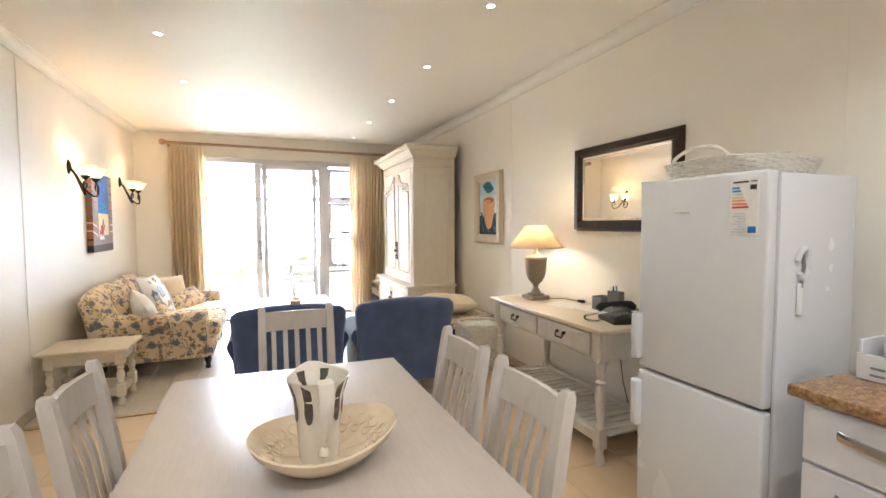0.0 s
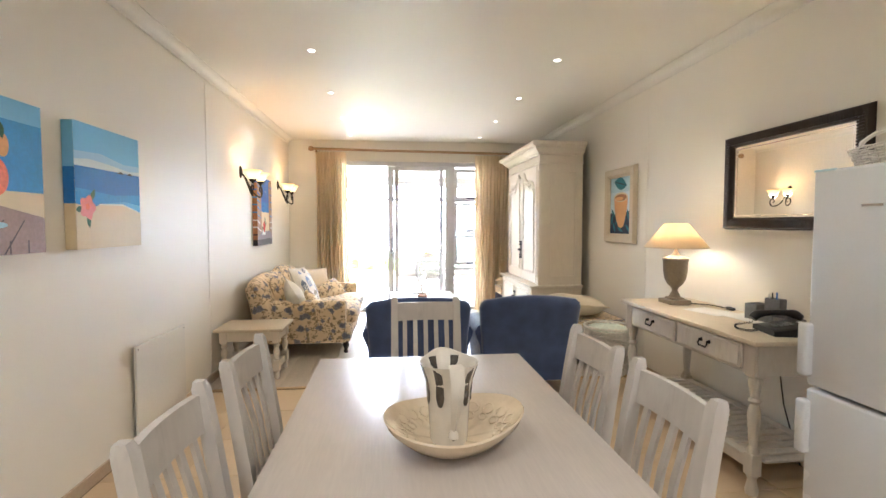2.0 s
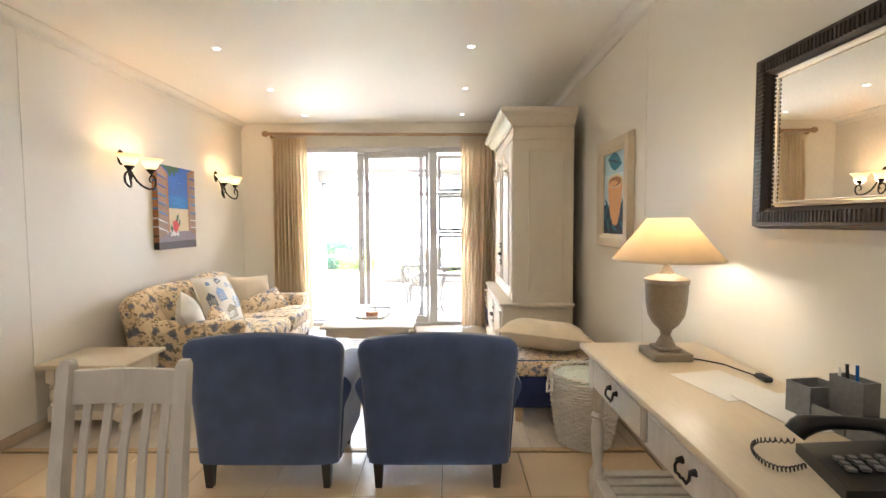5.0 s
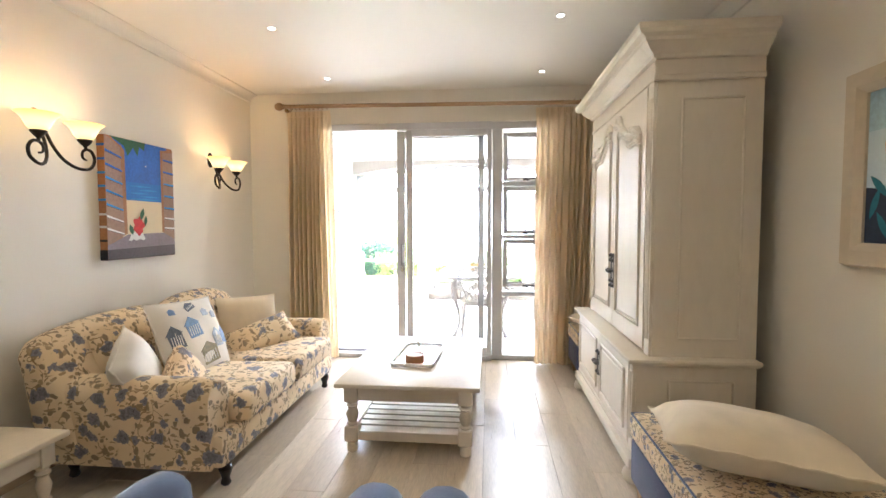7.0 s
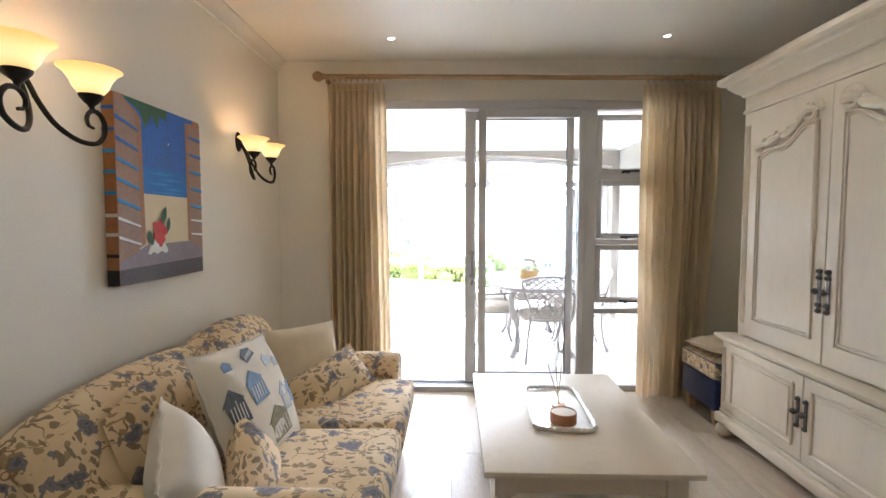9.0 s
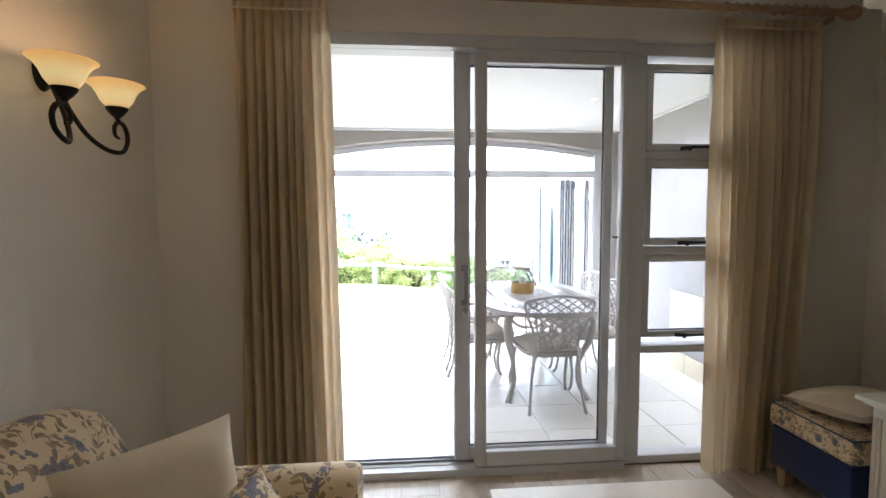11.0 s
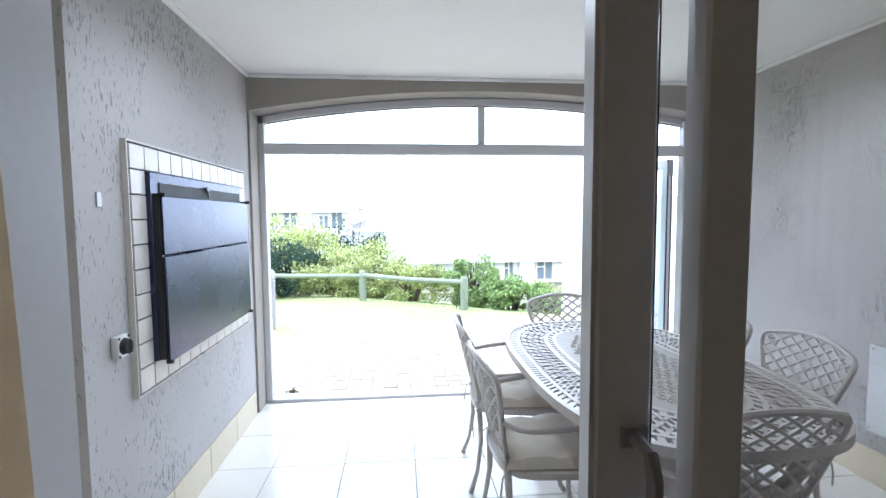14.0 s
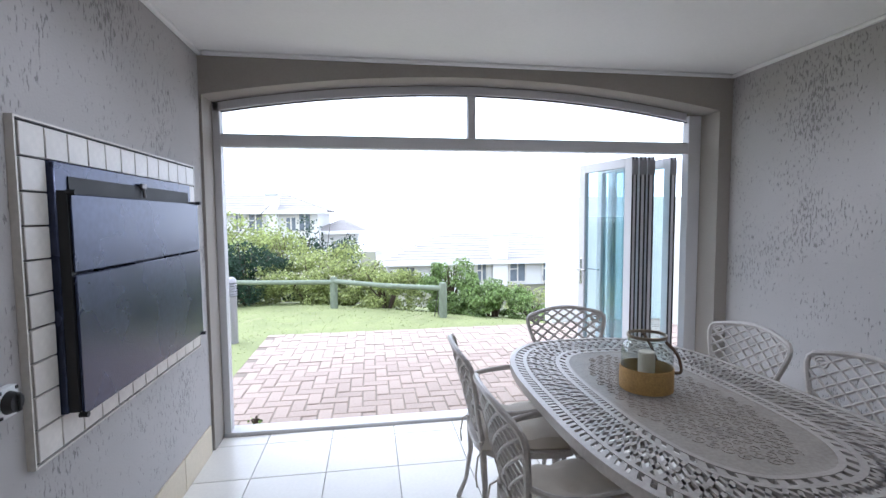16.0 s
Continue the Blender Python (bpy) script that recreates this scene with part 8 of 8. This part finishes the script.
def bollard():
    b = thing("bollard_light", "grey louvred garden bollard light on the lawn", "bollard", (-1.96, 12.55, ground_z(-1.96, 12.55)))
    part("stem", turned((0.055, -0.02), (0.055, 0.55), (0.05, 0.55), seg=18), ALUDARK, b)
    for k in range(5):
        part("louvre", turned((0.045, 0.555 + k * 0.03), (0.062, 0.56 + k * 0.03), (0.055, 0.574 + k * 0.03), (0.045, 0.578 + k * 0.03), seg=18), ALUDARK, b)
    part("cap", turned((0.045, 0.705), (0.062, 0.71), (0.05, 0.75), (0.02, 0.775), (0.001, 0.778), seg=18), ALUDARK, b)


bollard()


def shrub(label, x, y, rx, ry, h, material, seed, leaves=2600, size=0.05, blossom=0, spiky=False):
    s = thing("shrub", label, "shrub", (x, y, ground_z(x, y)))
    rnd = random.Random(seed)
    tb = bmesh.new()
    tips = []
    for k in range(9):
        a, q = rnd.uniform(0, 6.3), rnd.uniform(0.3, 0.85)
        tip = (rx * q * math.cos(a), ry * q * math.sin(a), h * rnd.uniform(0.55, 0.9))
        tips.append(tip)
        tube(tb, [(0.05 * math.cos(a), 0.05 * math.sin(a), -0.05), (tip[0] * 0.4, tip[1] * 0.4, tip[2] * 0.45), tip], [0.025, 0.016, 0.006], 6)
    part("trunk", tb, BARK, s)
    verts, faces, fv, ff = [], [], [], []
    clumps = [(rnd.uniform(-1, 1), rnd.uniform(-1, 1), rnd.uniform(0.02, 1.0), rnd.uniform(0.16, 0.36)) for _ in range(44)]
    for k in range(leaves + blossom):
        cx, cy, cz, cr = clumps[rnd.randrange(len(clumps))]
        d = math.hypot(cx, cy)
        if d > 0.92:
            cx, cy = cx / d * 0.92, cy / d * 0.92
        cz = min(cz, math.sqrt(max(0.08, 1 - (cx * cx + cy * cy) * 0.75)))
        v = Vector((rnd.gauss(0, 1), rnd.gauss(0, 1), rnd.gauss(0, 1))).normalized() * cr * rnd.uniform(0.6, 1.0)
        p = Vector(((cx + v.x) * rx, (cy + v.y) * ry, max(0.02, (cz * 0.86 + v.z * 0.5)) * h))
        if k >= leaves:
            p.z = max(p.z, h * 0.55)
        n = Vector((rnd.gauss(0, 1), rnd.gauss(0, 1), rnd.gauss(0.4, 1))).normalized()
        if spiky:
            n = (n + v.normalized()).normalized()
        t = n.orthogonal().normalized()
        t.rotate(Matrix.Rotation(rnd.uniform(0, 6.3), 3, n))
        b = n.cross(t)
        L2, W = size * rnd.uniform(0.7, 1.5), size * rnd.uniform(0.22, 0.4)
        lst, fst = (verts, faces) if k < leaves else (fv, ff)
        i = len(lst)
        lst += [p - t * L2 / 2, p + b * W + n * 0.004, p + t * L2 / 2, p - b * W + n * 0.004]
        fst.append((i, i + 1, i + 2, i + 3))
    for nm, vs, fs, m in (("crown", verts, faces, material), ("blossom", fv, ff, BLOSSOM)):
        if fs:
            me = bpy.data.meshes.new(nm)
            me.from_pydata(vs, [], fs)
            me.materials.append(m)
            ob = new(nm, me)
            ob.parent = s
    return s


shrub("dense dark green shrub behind the fence", -2.6, 15.8, 0.8, 0.8, 1.3, LEAF_DARK, 1, 11000, 0.05)
shrub("dark green shrub at the lawn's edge", -3.9, 15.7, 1.2, 1.0, 1.35, LEAF_DARK, 2, 9000, 0.055)
shrub("olive shrub with cream blossoms behind the fence", -1.5, 15.7, 0.85, 0.7, 1.0, LEAF_MID, 3, 9500, 0.05, 520, True)
shrub("olive shrub with cream blossoms behind the fence", -0.75, 15.55, 0.8, 0.6, 0.95, LEAF_MID, 4, 9500, 0.05, 360, True)
shrub("yellow green fine-leaved shrub by the fence", -0.1, 14.95, 0.7, 0.5, 0.80, LEAF_MID, 5, 8500, 0.045, 120, True)
shrub("fresh green upright shrub beside the fence post", 0.95, 14.5, 0.5, 0.45, 1.0, LEAF_FRESH, 6, 6500, 0.05, 0, True)
shrub("fresh green low shrub by the paving", 1.55, 14.0, 0.55, 0.45, 0.62, LEAF_FRESH, 8, 7000, 0.05, 0, True)
shrub("small fresh green shrub at the paving's edge", 2.05, 13.6, 0.35, 0.3, 0.34, LEAF_FRESH, 9, 1600, 0.04, 0, True)
shrub("olive scrub in the middle distance", -2.2, 18.6, 1.6, 1.0, 1.9, LEAF_MID, 10, 8000, 0.08)
shrub("grey green scrub hedge in the middle distance", -5.0, 19.5, 2.5, 1.2, 2.7, LEAF_MID, 11, 9000, 0.09)
shrub("dark scrub tree in the distance", -1.9, 22.0, 1.1, 0.9, 2.9, LEAF_DARK, 12, 3000, 0.09)
shrub("yellow green low hedge on the far side", 5.2, 20.5, 1.6, 0.6, 1.3, LEAF_MID, 13, 2400, 0.08)


def house(label, x, y, z, w, d, h, roof_h, windows, chimneys=(), group=""):
    """A rendered house with a hipped tiled roof; windows: (x, z, width, height) on its near face."""
    b = thing("house", label, "house", (x, y, z), 0, group)
    part("wall", blocks((0, 0, -3.0, w, d, h)), RENDERWALL, b)
    rb = bmesh.new()
    o, n = 0.5, 12
    run, rings = min(d, w) / 2 + o - 0.02, []
    for k in range(n):
        for e, lift in ((k / n, 0.05), ((k + 1) / n, 0.02)):
            rings.append([(-o + run * e, -o + run * e, h + roof_h * e + lift), (w + o - run * e, -o + run * e, h + roof_h * e + lift), (w + o - run * e, d + o - run * e, h + roof_h * e + lift), (-o + run * e, d + o - run * e, h + roof_h * e + lift)])
    skin(rb, rings)
    rf = part("roof", rb, ROOF, b, smooth=20)
    part("fascia", blocks((-o, -o, h - 0.12, w + o, -o + 0.05, h + 0.05)), RENDERWALL, b)
    for cx, cw, ch in chimneys:
        part("chimney", blocks((cx, -0.35, -3.0, cx + cw, 0.3, ch), (cx - 0.06, -0.41, ch, cx + cw + 0.06, 0.36, ch + 0.12)), RENDERWALL, b)
    for wx, wz, ww, wh in windows:
        wi = part("window", blocks((wx - 0.08, -0.05, wz - 0.08, wx + ww + 0.08, -0.001, wz), (wx - 0.08, -0.05, wz + wh, wx + ww + 0.08, -0.001, wz + wh + 0.08), (wx - 0.08, -0.05, wz, wx, -0.001, wz + wh), (wx + ww, -0.05, wz, wx + ww + 0.08, -0.001, wz + wh),
                                   (wx + ww / 2 - 0.03, -0.05, wz, wx + ww / 2 + 0.03, -0.001, wz + wh), (wx, -0.05, wz + wh * 0.6, wx + ww / 2 - 0.03, -0.001, wz + wh * 0.6 + 0.05)), TRIM, b)
        part("pane", blocks((wx, -0.02, wz, wx + ww, -0.0015, wz + wh)), PANEWIN, wi)
    return b


house("white two-storey house with grey hipped roof up the slope", -15.0, 30.0, -2.0, 12.15, 7.0, 3.72, 1.5, [(8.42, 2.8, 0.26, 0.78), (9.02, 2.8, 0.58, 0.78), (10.7, 2.8, 0.42, 0.62), (11.3, 2.8, 0.5, 0.78), (6.6, 2.8, 0.6, 0.78)], [(9.85, 0.5, 4.5)])
house("white wing of the house up the slope", -2.8, 31.5, -2.0, 1.8, 5.0, 2.7, 0.6, [(0.5, 1.6, 0.6, 0.6)])
house("white low house with grey tiled roof and chimney", 0.4, 28.0, -4.2, 11.0, 7.0, 3.55, 1.2, [(5.72, 2.56, 0.72, 0.92), (7.35, 2.56, 0.5, 0.92), (4.15, 2.6, 0.4, 0.8), (0.5, 2.7, 0.7, 0.6)], [(4.8, 0.7, 4.75)])
shrub("tiny weed tuft sprouting between the pavers", -1.18, 10.22, 0.05, 0.04, 0.07, LEAF_FRESH, 15, 24, 0.03, 0, True)
structure("wall_garden", blocks((2.07, 12.9, -0.4, 8.0, 13.12, 1.64)), RENDERWALL, "tall white rendered garden wall")
structure("wall_low", blocks((1.3, 16.0, -1.5, 2.06, 16.2, -0.05), bevel=0.01), RENDERWALL, "low white garden wall")


# ------------------------------------------------------------------ pieces of floors and paving
def piece_mesh(name, w, d, h, bevel, material):
    bm = bmesh.new()
    box(bm, 0, 0, -h, w, d, 0)
    top = [e for e in bm.edges if all(v.co.z > -1e-6 for v in e.verts)]
    bmesh.ops.bevel(bm, geom=top, offset=bevel, segments=1, affect="EDGES")
    return finish(bm, name, material, 25)


def lay(name, parent_name, x0, y0, x1, y1, w, d, gx, gy, material, z=0.0, gap=0.004, shift=None, h=0.006):
    """Lays whole and cut pieces over a rectangle; joints pass through (gx, gy)."""
    owner, shapes = bpy.data.objects[parent_name], {}
    j = math.floor((y0 - gy) / d)
    while gy + j * d < y1 - 1e-6:
        a0, a1 = max(gy + j * d, y0), min(gy + (j + 1) * d, y1)
        off = shift(j) if shift else 0.0
        i = math.floor((x0 - gx - off) / w)
        while gx + off + i * w < x1 - 1e-6:
            b0, b1 = max(gx + off + i * w, x0), min(gx + off + (i + 1) * w, x1)
            if b1 - b0 > 0.02 and a1 - a0 > 0.02:
                key = (round(b1 - b0, 3), round(a1 - a0, 3))
                if key not in shapes:
                    shapes[key] = piece_mesh(name, key[0] - gap, key[1] - gap, h, 0.0015, material)
                ob = new(name, shapes[key])
                ob.location, ob.parent = (b0 + gap / 2, a0 + gap / 2, z + 0.0008 * random.random()), owner
            i += 1
        j += 1


lay("tile", "floor", L + 0.012, BACK, R - 0.012, 3.672, 0.425, 0.425, 1.035, 3.235, TILE)
lay("tile", "floor_patio", PL, P0, PR, 9.905, 0.39, 0.39, -0.62, 9.39, PTILE, h=0.008)
lay("tile", "floor_patio", PL - 0.14, P0 + 0.075, PL, 8.02, 0.39, 0.39, -0.62, 9.39, PTILE, h=0.008)


def planks():
    owner, shapes = bpy.data.objects["floor_laminate"], {}
    x = L + 0.012
    k = 0
    while x < R - 0.03:
        w = min(0.19, R - 0.012 - x)
        y = 3.712 - (0.0, 0.78, 0.31, 1.02, 0.55)[k % 5]
        while y < F + 0.03:
            a, b = max(y, 3.712), min(y + 1.29, F + 0.035)
            if b - a > 0.03:
                key = (round(w, 3), round(b - a, 3))
                if key not in shapes:
                    shapes[key] = piece_mesh("plank", key[0] - 0.0015, key[1] - 0.0015, 0.008, 0.001, PLANK)
                ob = new("plank", shapes[key])
                ob.location, ob.parent = (x, a, 0.0004 * random.random()), owner
            y += 1.29
        x += 0.19
        k += 1


planks()


def skirting_tiles(x, y0, y1, towards, z0=0.0, h=0.17):
    owner = bpy.data.objects["wall_patio_left" if towards > 0 else "wall_patio_right"]
    bm = bmesh.new()
    box(bm, 0, 0.002, 0, 0.01, 0.388, h, 0.002)
    me = finish(bm, "skirting_tile", PSKIRT)
    y = y0
    while y < y1 - 0.2:
        ob = new("skirting_tile", me)
        ob.location, ob.parent = (x if towards > 0 else x - 0.01, y, z0), owner
        y += 0.39


skirting_tiles(PL, 8.15, 9.75, 1)
skirting_tiles(PR, 7.2, 9.75, -1)


def paving():
    """Clay pavers laid in herringbone; the nearest are single pieces."""
    owner = structure("paving", blocks((-1.61, 10.035, -0.16, 3.6, 12.76, -0.052)), SAND, "pink clay brick paving in herringbone")
    shapes = [piece_mesh("brick", 0.206, 0.1, 0.05, 0.006, BRICK), piece_mesh("brick", 0.1, 0.206, 0.05, 0.006, BRICK)]
    rest = bmesh.new()
    count, u, cols, rows = 0, 0.106, 49, 25
    for row in range(rows):
        for col in range(cols):
            step = (col - row) % 4
            if step not in (0, 3):
                continue
            flat = step == 0
            w, d = (0.206, 0.1) if flat else (0.1, 0.206)
            if (flat and col + 1 >= cols) or (not flat and row + 1 >= rows):
                w = d = 0.1
            px, py, pz = -1.605 + col * u + random.uniform(-0.002, 0.002), 10.045 + row * u * 1.02 + random.uniform(-0.002, 0.002), -0.045 + random.uniform(-0.003, 0.003)
            if row < 14 and col < 42 and count < 300 and w != d:
                ob = new("brick", shapes[0 if flat else 1])
                ob.location, ob.parent = (px, py, pz), owner
                count += 1
            else:
                box(rest, px, py, pz - 0.05, px + w, py + d, pz)
    tagged(part("bricks", rest, BRICK, owner), "further pink clay pavers", kind="stuff")


paving()
